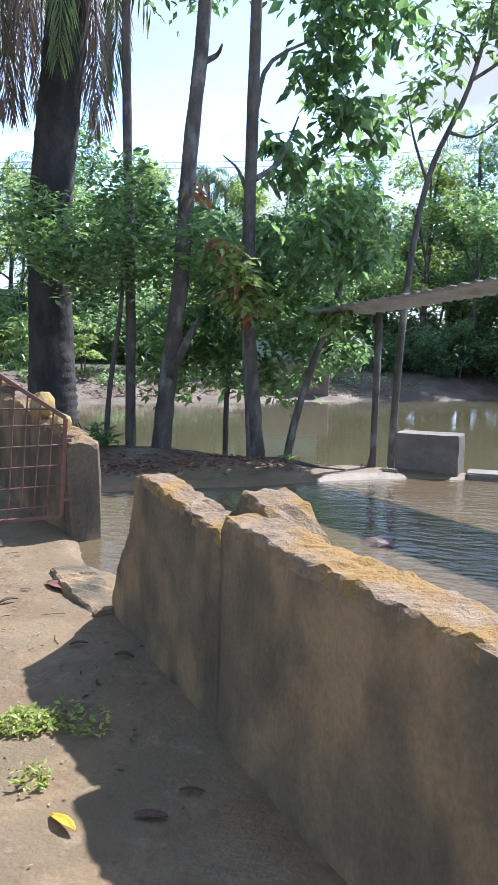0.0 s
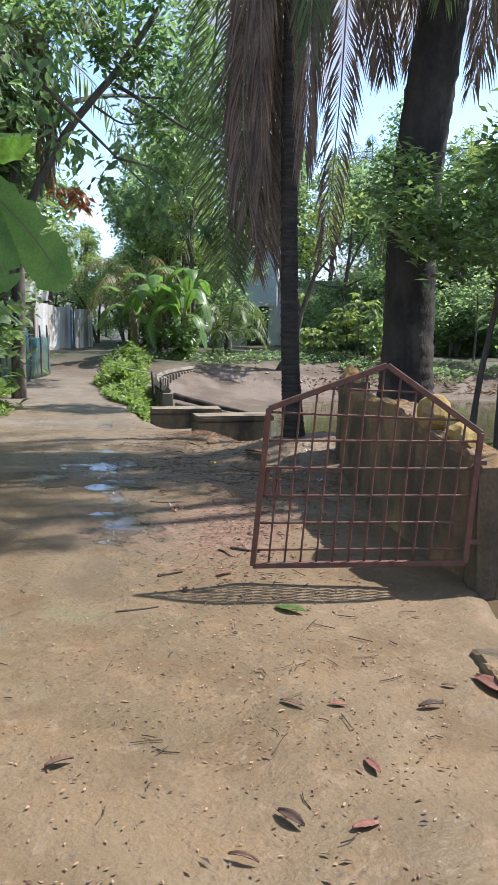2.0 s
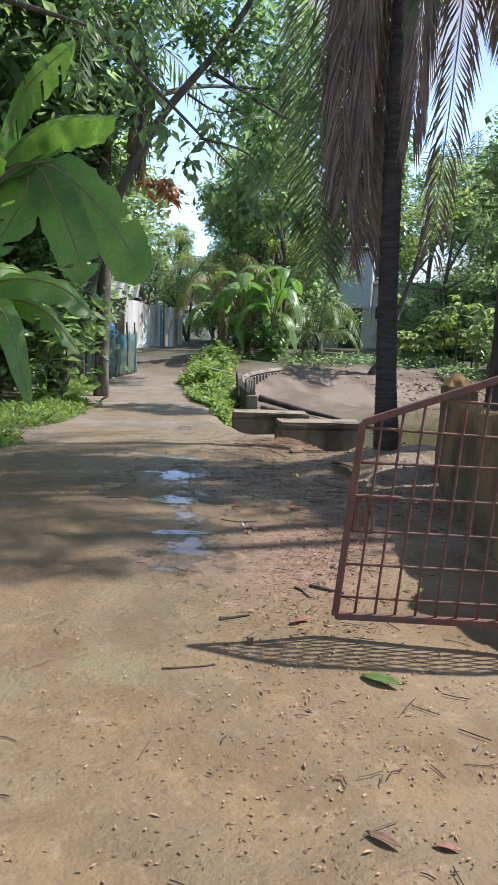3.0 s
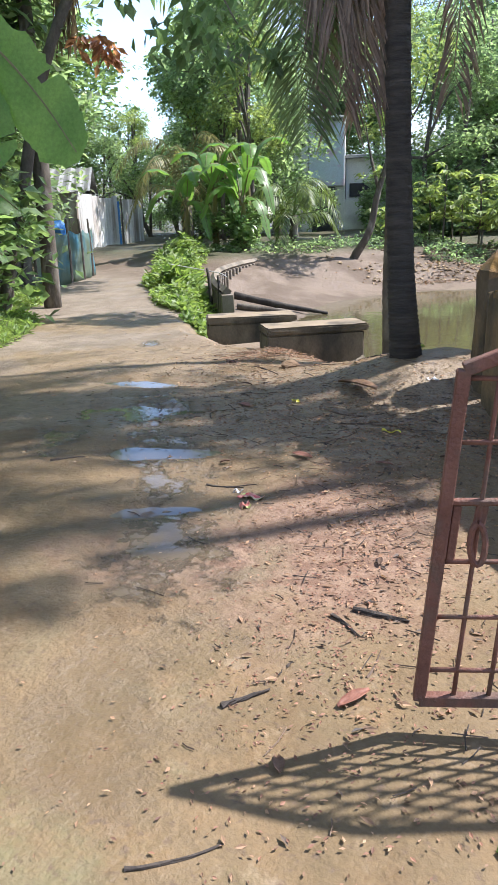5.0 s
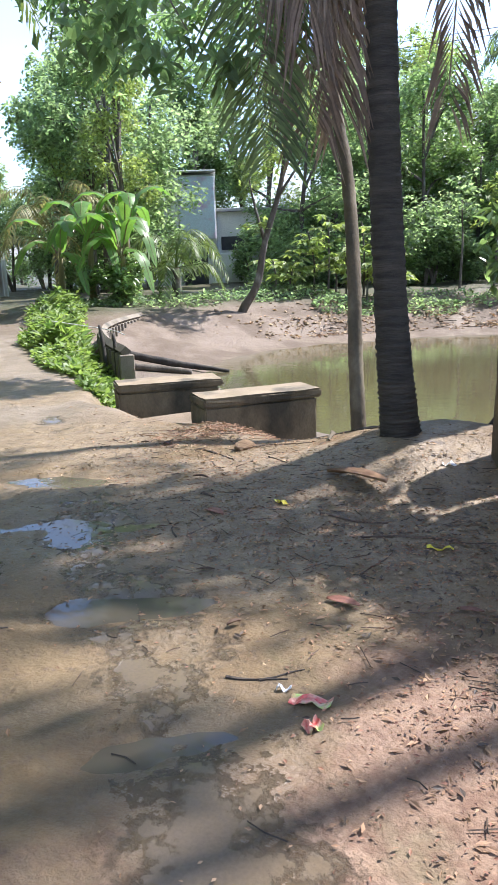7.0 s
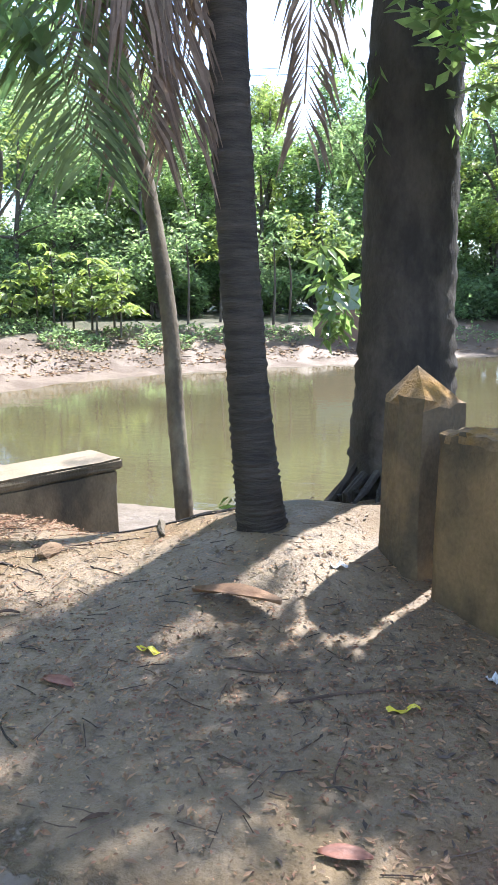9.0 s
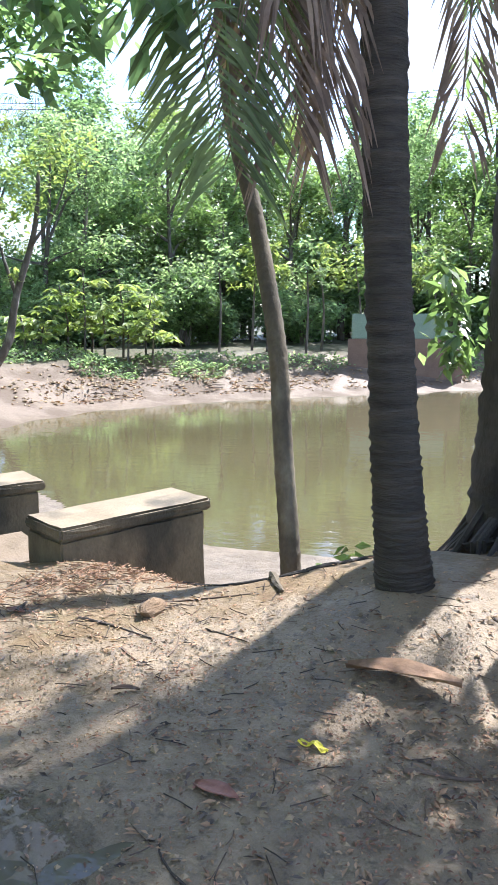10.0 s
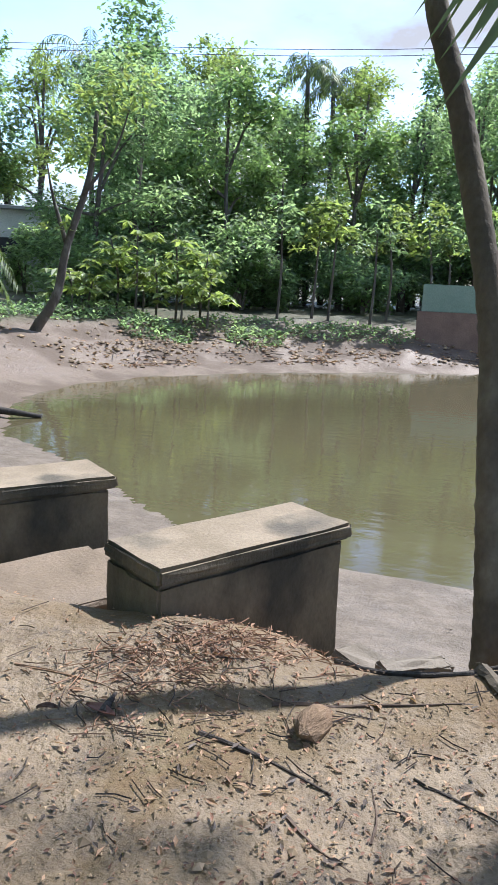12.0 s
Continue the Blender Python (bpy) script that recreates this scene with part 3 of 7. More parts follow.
SILL = material("mossy_sill", (0.12, 0.095, 0.055), (0.24, 0.185, 0.115), 7.0, 0.9, 0.9, 60, c3=(0.08, 0.075, 0.035), patch=4.0, patch_at=(0.52, 0.66))
# thick slab sill between the wall end and the gate, with a broken edge
bm = bmesh.new()
slab_blocks(bm, [(0.12, 5.62), (-0.2, 5.85), (-0.45, 6.1), (-0.62, 6.32)], 0.24, -0.2, [0.22, 0.25, 0.23, 0.16], 6, 0.018)
finish("channel_sill", bm, (PLASTER, SILL), "broken concrete sill of a drain channel", "sill")


def bench(name, a, b, wide, top, low, label, seed):
    """A plastered masonry seat: a body with a thicker, slightly overhanging top slab."""
    root = tagged(new(name), label, "bench", group="seats beside the pond steps")
    ax, ay = a
    dx, dy = b[0] - ax, b[1] - ay
    length, turn = math.hypot(dx, dy), math.degrees(math.atan2(dy, dx))
    root.matrix_world = pose(ax, ay, 0, 0, 0, turn)
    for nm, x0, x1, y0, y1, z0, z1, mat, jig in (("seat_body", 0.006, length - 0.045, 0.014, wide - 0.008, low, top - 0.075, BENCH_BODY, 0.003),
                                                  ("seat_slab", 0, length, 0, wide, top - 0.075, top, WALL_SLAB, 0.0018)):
        bm = bmesh.new()
        bmesh.ops.create_cube(bm, size=1)
        for v in bm.verts:
            v.co = Vector((x0 + (v.co.x + 0.5) * (x1 - x0), y0 + (v.co.y + 0.5) * (y1 - y0), z0 + (v.co.z + 0.5) * (z1 - z0)))
        bmesh.ops.subdivide_edges(bm, edges=bm.edges[:], cuts=5, use_grid_fill=True)
        bmesh.ops.bevel(bm, geom=[e for e in bm.edges if e.is_boundary or e.calc_face_angle(0) > 1], offset=0.016, segments=2, affect="EDGES")
        rng = np.random.default_rng(seed)
        for v in bm.verts:
            v.co += Vector(rng.normal(0, jig, 3))
        ob = part(nm, bm, mat, root)
        if nm == "seat_slab":
            # only the slab's upward faces are pale; the rest takes the stained body plaster
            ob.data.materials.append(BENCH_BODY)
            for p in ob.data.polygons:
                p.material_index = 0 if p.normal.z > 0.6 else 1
    return root


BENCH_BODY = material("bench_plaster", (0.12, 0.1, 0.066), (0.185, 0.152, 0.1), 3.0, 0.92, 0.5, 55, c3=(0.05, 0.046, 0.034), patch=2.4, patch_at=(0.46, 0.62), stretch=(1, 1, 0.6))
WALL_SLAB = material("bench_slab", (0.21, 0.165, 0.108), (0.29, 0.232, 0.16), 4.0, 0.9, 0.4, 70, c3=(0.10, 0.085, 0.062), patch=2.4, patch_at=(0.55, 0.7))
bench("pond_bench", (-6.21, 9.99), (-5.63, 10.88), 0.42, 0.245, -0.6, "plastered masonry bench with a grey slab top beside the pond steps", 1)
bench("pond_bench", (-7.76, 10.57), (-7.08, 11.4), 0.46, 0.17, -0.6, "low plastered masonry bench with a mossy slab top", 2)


# ---- trees and plants ----
def tree(name, label, base, ctrl, r0, r1, blobs, leaves, size, mat, bark, seed, category="tree", limbs=(), slim=0.42, extra=None, foot=1.5, droop=0.35, rough=0.08):
    root = tagged(new(name), label, category)
    x, y = base
    z = gz(x, y)
    pts = curve_points([(x, y, z - 0.15), (x, y, z + 0.05), *ctrl], 34)
    n = len(pts)
    radii = [(r0 + (r1 - r0) * i / (n - 1)) * (1 + (foot - 1) * math.exp(-i / 2.2)) for i in range(n)]
    mesh("trunk", *tube(pts, radii, 14, rough, seed), bark, root, smooth=True)
    rng = np.random.default_rng(seed)
    for start, end, r in limbs:
        mid = (np.array(start) + np.array(end)) / 2 + rng.normal(0, 0.12, 3)
        lp = curve_points([start, mid, end], 9)
        mesh("limb", *tube(lp, [r * (1 - 0.75 * i / 8) for i in range(9)], 7, 0.1, seed), bark, root, smooth=True)
    if leaves:
        leaf_mesh("crown", blob_points(blobs, leaves, seed), size, mat, root, seed, slim=slim, droop=droop)
    if extra:
        blobs2, k, s2, m2, lab = extra
        leaf_mesh("young_leaves", blob_points(blobs2, k, seed + 7), s2, m2, root, seed + 7, droop=1.0, label=lab)
    return root


def frond(name, parent, ctrl, leaflet, mat, seed, hang=0.8, pairs=60, width=0.035, spread=1.0, label="", start=0.12):
    """A palm frond: a tapering midrib with two rows of narrow drooping leaflets."""
    rng = np.random.default_rng(seed)
    pts = [Vector(p) for p in curve_points(ctrl, pairs)]
    verts, faces = tube(pts[::3], [0.022 * (1 - 0.8 * i / (len(pts[::3]))) for i in range(len(pts[::3]))], 5)
    for i in range(int(pairs * start), pairs):
        t = i / (pairs - 1)
        way = (pts[min(i + 1, pairs - 1)] - pts[max(i - 1, 0)]).normalized()
        side = way.cross(Vector((0, 0, 1)))
        if side.length < 0.25:
            side = Vector((0.8, 0.3, 0))
        side.normalize()
        size = leaflet * (0.45 + 1.1 * math.sin(math.pi * min(1, 0.12 + 0.82 * t)) * 0.6) * rng.uniform(0.8, 1.12)
        for s in (-1, 1):
            d = (side * s * spread + way * 0.55 + Vector((rng.normal(0, 0.1), rng.normal(0, 0.1), -hang * rng.uniform(0.5, 1.2)))).normalized()
            d2 = (d + Vector((0, 0, -0.55 * hang - 0.1))).normalized()
            a = pts[i]
            m1 = a + d * size * 0.5
            e = m1 + d2 * size * 0.5
            wv = way.cross(d).cross(d).normalized() * width * 0.5
            k = len(verts)
            verts += [a, m1 + wv, m1 - wv, e]
            faces += [(k, k + 1, k + 2), (k + 1, k + 3, k + 2)]
    return mesh(name, verts, faces, mat, parent, label)


def ringed_trunk(pts, radii, seg, bands, seed, depth=0.07):
    """A palm trunk with the raised scars of old fronds."""
    rng = np.random.default_rng(seed)
    fine = curve_points(pts, bands * 3)
    rr = []
    for i in range(len(fine)):
        t = i / (len(fine) - 1)
        r = np.interp(t, np.linspace(0, 1, len(radii)), radii)
        rr.append(r * (1 + (depth if i % 3 == 0 else -depth * 0.3) * rng.uniform(0.4, 1.2)))
    return tube(fine, rr, seg, 0.035, seed)


def coconut_palm():
    root = tagged(new("coconut_palm"), "tall dark coconut palm with dry hanging fronds", "palm tree")
    x, y = -4.39, 9.68
    z = gz(x, y)
    mesh("trunk", *ringed_trunk([(x + 0.03, y, z - 0.15), (x, y, z + 0.1), (x - 0.06, y, 1.0), (x - 0.13, y + 0.02, 2.2), (x - 0.17, y + 0.03, 4.0), (x - 0.15, y + 0.05, 6.6)],
                                 [0.15, 0.121, 0.101, 0.094, 0.091, 0.09], 18, 84, 3, 0.05), BARK_COCO, root, smooth=True)
    top = (x - 0.15, y + 0.05, 6.6)
    hang = [((-4.75, 9.45, 6.3), (-5.0, 9.4, 4.6), (-5.12, 9.38, 3.2), (-5.06, 9.35, 1.95), 0.62, FROND_GREEN, 0.9, 0.8),
            ((-4.7, 9.5, 6.4), (-4.9, 9.5, 4.8), (-4.95, 9.48, 3.4), (-4.86, 9.46, 2.15), 0.8, FROND_DRY, 0.7, 1.3),
            ((-4.65, 9.6, 6.5), (-4.76, 9.6, 4.9), (-4.78, 9.6, 3.6), (-4.7, 9.55, 2.2), 0.75, FROND_DRY, 0.6, 1.4),
            ((-4.8, 9.75, 6.3), (-5.05, 9.8, 5.0), (-5.12, 9.8, 3.9), (-5.0, 9.8, 2.5), 0.75, FROND_DRY, 0.75, 1.2),
            ((-4.7, 9.45, 6.5), (-4.72, 9.4, 5.2), (-4.70, 9.38, 4.2), (-4.66, 9.38, 3.0), 0.8, FROND_DRY, 0.35, 2.4),
            ((-4.15, 9.8, 6.6), (-4.05, 9.95, 5.4), (-4.1, 10.0, 4.2), (-4.22, 9.95, 2.2), 0.6, FROND_DRY, 0.7, 1.5),
            ((-4.85, 9.35, 6.4), (-5.2, 9.3, 5.0), (-5.3, 9.28, 3.6), (-5.12, 9.3, 2.05), 0.6, FROND_GREEN, 1.0, 0.75),
            ((-4.72, 9.42, 6.4), (-4.86, 9.38, 5.0), (-4.92, 9.36, 3.8), (-4.82, 9.36, 2.7), 0.9, FROND_DRY, 0.5, 2.0),
            ((-4.6, 9.62, 6.4), (-4.66, 9.7, 5.0), (-4.64, 9.72, 4.0), (-4.6, 9.7, 2.8), 0.85, FROND_DRY, 0.5, 2.0),
            ((-4.25, 9.5, 6.5), (-4.12, 9.42, 5.2), (-4.1, 9.4, 4.2), (-4.12, 9.4, 3.2), 0.8, FROND_DRY, 0.35, 2.2),
            ((-4.25, 9.5, 6.6), (-4.1, 9.45, 5.6), (-4.05, 9.4, 4.9), (-4.1, 9.4, 4.1), 0.6, FROND_GREEN, 0.6, 1.6)]
    for i, (a, b, c, d, s, m, sp, hg) in enumerate(hang):
        frond("frond", root, [top, a, b, c, d], s, m, 40 + i, hang=hg, pairs=210, spread=sp * 1.5, width=0.019, label="dry drooping palm frond" if m is FROND_DRY else "")
    for i in range(9):
        a = i / 9 * 2 * math.pi + 0.3
        c, s = math.cos(a), math.sin(a)
        frond("frond", root, [top, (x + c * 0.9, y + s * 0.9, 7.1), (x + c * 2.0, y + s * 2.0, 6.9), (x + c * 2.9, y + s * 2.9, 5.9)], 0.7, FROND_GREEN, 60 + i, hang=0.7, pairs=50)


coconut_palm()


def palmyra_palm():
    root = tagged(new("palmyra_palm"), "massive dark palm trunk with a skirt of dry fronds", "palm tree")
    x, y = -3.72, 10.95
    z = gz(x, y)
    mesh("trunk", *ringed_trunk([(x, y, z - 0.3), (x, y, z + 0.1), (x, y, 1.3), (x + 0.02, y, 3.0), (x + 0.25, y + 0.02, 5.0), (x + 0.55, y + 0.05, 7.5)], [0.5, 0.36, 0.29, 0.275, 0.265, 0.25], 22, 50, 5, 0.02),
         BARK_DARK, root, smooth=True)
    for i in range(11):
        a = i / 11 * 2 * math.pi + 0.17
        c, s = math.cos(a), math.sin(a)
        r = 0.32
        z0 = 5.3 + 0.4 * math.sin(i * 2.4)
        frond("frond", root, [(x + 0.2 + c * 0.22, y + s * 0.22, z0 + 0.9), (x + 0.2 + c * (r + 0.35), y + s * (r + 0.35), z0 + 0.7), (x + 0.2 + c * (r + 0.42), y + s * (r + 0.42), z0 - 0.1), (x + 0.15 + c * (r + 0.32), y + s * (r + 0.32), z0 - 0.7)],
              0.6, FROND_DRY if i % 3 else FROND_GREEN, 90 + i, hang=1.6, pairs=64, spread=0.7, width=0.02, label="dry hanging frond" if i % 3 else "")
    cx, cy, cz = x + 0.75, y + 0.1, 8.9
    mesh("upper_trunk", *ringed_trunk([(x + 0.5, y + 0.05, 7.3), (x + 0.62, y + 0.07, 8.1), (cx, cy, cz)], [0.25, 0.24, 0.2], 18, 14, 6, 0.03), BARK_DARK, root, smooth=True)
    for i in range(13):
        a = i / 13 * 2 * math.pi + 0.4
        c, s = math.cos(a), math.sin(a)
        k = 2.6 + 0.5 * ((i * 5) % 4) / 3
        frond("frond", root, [(cx, cy, cz), (cx + c * k * 0.35, cy + s * k * 0.35, cz + 0.7), (cx + c * k * 0.75, cy + s * k * 0.75, cz + 0.35), (cx + c * k, cy + s * k, cz - 0.6)], 0.8, FROND_GREEN, 130 + i, hang=0.6, pairs=54, width=0.05)
    rng = np.random.default_rng(4)
    climber = leaf_mesh("epiphyte", blob_points([(x - 0.3, y - 0.14, 2.2, 0.14), (x - 0.31, y - 0.12, 2.65, 0.16), (x - 0.3, y - 0.14, 3.1, 0.2), (x + 0.28, y - 0.2, 2.3, 0.12)], 170, 4), 0.1, LEAF, root, 4, droop=1.6, slim=0.2,
              label="pale drooping leaves clinging to the trunk")
    climber["kind"] = "stuff"
    shoot = leaf_mesh("side_shoot", blob_points([(x - 0.55, y + 0.05, 1.55, 0.16), (x - 0.5, y + 0.05, 1.15, 0.14), (x - 0.4, y + 0.1, 1.35, 0.2)], 150, 6), 0.13, LEAF, root, 6, droop=0.8)
    shoot["kind"] = "stuff"
    # knotted root cone at its foot
    for i in range(54):
        a = i / 54 * 2 * math.pi + rng.uniform(-0.1, 0.1)
        c, s = math.cos(a), math.sin(a)
        rr = rng.uniform(0.4, 0.72)
        ex, ey = x + c * rr, y + s * rr
        mesh("root", *tube([(x + c * 0.3, y + s * 0.3, z + rng.uniform(0.0, 0.3)), (x + c * 0.5, y + s * 0.5, gz(x + c * 0.5, y + s * 0.5) + 0.06), (ex, ey, gz(ex, ey) - 0.02)], [0.024, 0.02, 0.008], 6, 0.3, i), BARK_DARK, root)


palmyra_palm()


def areca_palm():
    root = tagged(new("areca_palm"), "slender bent palm with a pale ringed trunk", "palm tree")
    x, y = -5.02, 10.36
    z = gz(x, y)
    mesh("trunk", *ringed_trunk([(x, y, z - 0.15), (x, y, z + 0.15), (x - 0.06, y + 0.06, 0.7), (x - 0.12, y + 0.16, 1.25), (x - 0.3, y + 0.4, 1.95), (x - 0.5, y + 0.55, 2.7), (x - 0.6, y + 0.6, 4.4), (x - 0.55, y + 0.65, 6.2)],
                                [0.068, 0.058, 0.054, 0.051, 0.048, 0.044, 0.04, 0.038], 14, 56, 8, 0.05), BARK_PALM, root, smooth=True)
    for i in range(8):
        a = i / 8 * 2 * math.pi
        c, s = math.cos(a), math.sin(a)
        tx, ty = x - 0.55, y + 0.65
        frond("frond", root, [(tx, ty, 6.2), (tx + c * 0.5, ty + s * 0.5, 6.8), (tx + c * 1.2, ty + s * 1.2, 6.6), (tx + c * 1.7, ty + s * 1.7, 5.8)], 0.45, FROND_GREEN, 300 + i, hang=0.5, pairs=30)


areca_palm()

# slender trees on the bank between the flooded yard and the pond
tree("bank_tree", "slender leaning tree with glossy green leaves", (-2.78, 10.7), [(-2.7, 10.7, 0.9), (-2.55, 10.72, 1.9), (-2.5, 10.75, 3.0)], 0.045, 0.02,
     [(-2.5, 10.2, 2.75, 0.5), (-3.1, 10.1, 2.55, 0.5), (-2.2, 10.2, 3.15, 0.42), (-2.9, 10.2, 2.2, 0.35), (-3.4, 10.1, 2.9, 0.4), (-2.9, 9.9, 2.35, 0.4), (-2.35, 10.0, 2.35, 0.35)], 2300, 0.13, LEAF, BARK, 11, droop=0.1)
tree("bank_tree", "tall straight tree with pale blotched bark", (-2.5, 10.85), [(-2.5, 10.87, 2.0), (-2.55, 10.9, 4.0), (-2.6, 10.95, 7.5)], 0.075, 0.05,
     [(-2.0, 10.9, 2.9, 0.45), (-2.3, 10.4, 2.4, 0.4), (-2.6, 11.0, 7.6, 0.5)], 800, 0.14, LEAF, BARK, 12, foot=1.4, droop=0.1,
     limbs=[((-2.58, 10.93, 5.9), (-2.3, 12.4, 6.6), 0.035), ((-2.58, 10.94, 6.4), (-3.3, 12.3, 6.8), 0.03), ((-2.6, 10.95, 7.0), (-1.5, 12.6, 7.2), 0.03), ((-2.4, 11.8, 6.4), (-2.2, 13.2, 6.9), 0.025)],
     extra=([(-2.2, 12.3, 6.5, 0.75), (-3.2, 12.2, 6.7, 0.7), (-1.3, 12.5, 6.9, 0.75), (-2.3, 13.1, 6.9, 0.7), (-3.9, 12.0, 6.9, 0.6), (-0.6, 12.8, 7.0, 0.6), (-3.1, 13.2, 7.2, 0.6)], 1250, 0.17, LEAF_DARK, "dense crown spreading over the pond"))
tree("bank_tree", "leaning grey tree with sparse upper limbs", (-1.95, 10.62), [(-1.88, 10.64, 0.9), (-1.72, 10.66, 2.2), (-1.62, 10.68, 3.6), (-1.45, 10.7, 5.2), (-1.35, 10.7, 7.2)], 0.13, 0.07,
     [(-1.5, 10.4, 2.65, 0.4), (-1.25, 10.2, 2.5, 0.3), (-1.9, 10.3, 2.7, 0.35), (-1.35, 10.6, 7.3, 0.9)], 900, 0.14, LEAF, BARK, 13, foot=1.3,
     limbs=[((-1.88, 10.64, 0.95), (-1.5, 10.75, 1.75), 0.07), ((-1.5, 10.7, 4.6), (-1.2, 10.6, 4.75), 0.045)],
     extra=([(-1.3, 10.2, 3.1, 0.1), (-1.0, 10.2, 2.55, 0.1)], 34, 0.17, LEAF_RED, "drooping coppery young leaves"), droop=0.1)
tree("bank_tree", "tall tree with mottled trunk and broad leaves", (-0.78, 10.85), [(-0.85, 10.85, 0.8), (-0.93, 10.86, 2.0), (-0.92, 10.88, 4.0), (-0.85, 10.9, 7.0)], 0.11, 0.06,
     [(-0.43, 12.6, 4.86, 0.6), (-0.07, 12.6, 5.7, 0.75), (-0.85, 12.5, 3.9, 0.48), (0.0, 12.6, 4.3, 0.5), (-0.49, 12.6, 6.5, 0.8)], 1700, 0.24, LEAF_DARK, BARK, 14, foot=1.35,
     limbs=[((-0.92, 10.88, 3.3), (-0.75, 12.3, 4.4), 0.04), ((-0.9, 10.88, 4.0), (-0.25, 12.5, 5.5), 0.04), ((-0.92, 10.88, 3.0), (-1.25, 10.8, 3.6), 0.03)], droop=0.9, slim=0.5)
tree("bank_tree", "small leaning tree with bright new leaves", (-0.4, 10.88), [(-0.32, 10.9, 0.5), (-0.12, 10.92, 1.2), (0.15, 10.95, 2.0), (0.3, 10.95, 2.8)], 0.06, 0.025,
     [(0.1, 10.7, 1.75, 0.28), (-0.1, 10.8, 2.5, 0.5), (0.45, 10.8, 2.75, 0.4), (0.1, 10.85, 3.1, 0.45), (0.55, 10.7, 2.3, 0.22)], 1300, 0.16, LEAF, BARK, 15, foot=1.6, droop=0.8,
     extra=([(-0.75, 10.2, 2.1, 0.22), (-0.6, 10.2, 1.75, 0.16)], 60, 0.15, LEAF_RED, "coppery drooping young leaves"))
tree("bank_tree", "young leafy tree with light green leaves", (-0.72, 10.35), [(-0.75, 10.3, 0.9), (-0.8, 10.25, 1.8), (-0.8, 10.2, 2.3)], 0.03, 0.012,
     [(-0.85, 10.2, 2.1, 0.3), (-0.6, 10.2, 1.85, 0.22), (-1.0, 10.2, 2.35, 0.2)], 420, 0.15, LEAF_YELLOW, BARK, 16, droop=0.6)
tree("bank_tree", "dense dark shrubby tree beside the pond", (-1.35, 11.3), [(-1.35, 11.3, 0.6), (-1.3, 11.35, 1.4), (-1.2, 11.4, 2.2)], 0.05, 0.02,
     [(-1.3, 11.4, 1.9, 0.6), (-0.5, 11.5, 1.8, 0.6), (-2.3, 11.4, 1.6, 0.5), (-0.9, 11.5, 2.5, 0.6), (-1.8, 11.5, 2.6, 0.6), (-0.2, 11.5, 2.6, 0.6), (-1.3, 11.4, 1.15, 0.45), (-0.6, 11.5, 1.1, 0.45), (-2.2, 11.4, 1.0, 0.4), (0.0, 11.5, 1.4, 0.45), (-1.8, 11.4, 1.5, 0.5)], 7500, 0.14, LEAF_DARK, BARK, 17, droop=0.5)
tree("bank_tree", "tall open tree with sparse leafy branches behind the shed", (0.72, 11.75), [(0.8, 11.8, 1.8), (1.0, 11.9, 3.4), (1.45, 12.1, 4.6), (1.75, 12.2, 6.0)], 0.06, 0.02,
     [(0.75, 11.9, 4.3, 0.35), (1.1, 12.0, 5.0, 0.45), (1.6, 12.1, 5.6, 0.5), (2.0, 12.2, 5.2, 0.5), (1.9, 12.2, 4.2, 0.4), (2.3, 12.3, 4.7, 0.45), (1.2, 12.0, 4.1, 0.3), (2.1, 12.2, 6.0, 0.5)], 900, 0.17, LEAF, BARK, 19,
     limbs=[((1.0, 11.9, 3.4), (0.7, 11.9, 4.4), 0.025), ((1.2, 12.0, 4.0), (2.0, 12.2, 4.3), 0.025), ((1.45, 12.1, 4.6), (2.3, 12.3, 5.0), 0.025), ((1.5, 12.1, 4.8), (1.1, 12.0, 5.2), 0.02)], droop=0.7)
tree("shrub", "pale green shrub growing behind the flooded yard", (3.0, 12.0), [(3.0, 12.0, 0.5), (3.0, 12.0, 1.0)], 0.04, 0.02,
     [(2.75, 11.7, 0.75, 0.5), (3.1, 11.8, 1.2, 0.5), (3.4, 11.8, 0.6, 0.6)], 1500, 0.1, LEAF_DARK, BARK, 18, category="shrub")


# ---- far woods ----
def wood_tree(seed, h, spread, n, mat, size, lean=0.0, bare=0.3):
    rng = np.random.default_rng(seed)
    root = tagged(new("woodland_tree"), "broadleaf tree with an uneven leafy crown beyond the pond", "tree", group="trees round the pond")
    root.location = (0, 0, 0)
    pts = curve_points([(0, 0, -0.4), (0.05, 0, h * 0.3), (lean * 0.6, 0.05, h * 0.6), (lean, 0, h * 0.92)], 10)
    mesh("trunk", *tube(pts, [0.02 * h * (1 - 0.8 * i / 9) for i in range(10)], 8, 0.1, seed), BARK, root, smooth=True)
    blobs = []
    for i in range(13):
        a, t = rng.uniform(0, 2 * math.pi), rng.uniform(bare, 1.0)
        r = spread * (0.35 + 0.65 * math.sin(math.pi * min(1, (t - bare) / (1 - bare) * 0.8 + 0.15))) * rng.uniform(0.35, 0.95)
        b = (lean * t + math.cos(a) * r, math.sin(a) * r, h * t, spread * rng.uniform(0.28, 0.5))
        blobs.append(b)
        if i % 2 == 0:
            lp = curve_points([pts[int(2 + 5 * t)], ((b[0] + lean * t) / 2, b[1] / 2, h * (t - 0.03)), b[:3]], 6)
            mesh("limb", *tube(lp, [0.009 * h * (1 - 0.7 * k / 5) for k in range(6)], 5, 0.1, seed), BARK, root)
    leaf_mesh("crown", blob_points(blobs, n, seed, 0.35), size, mat, root, seed, droop=0.3, slim=0.5)
    return root


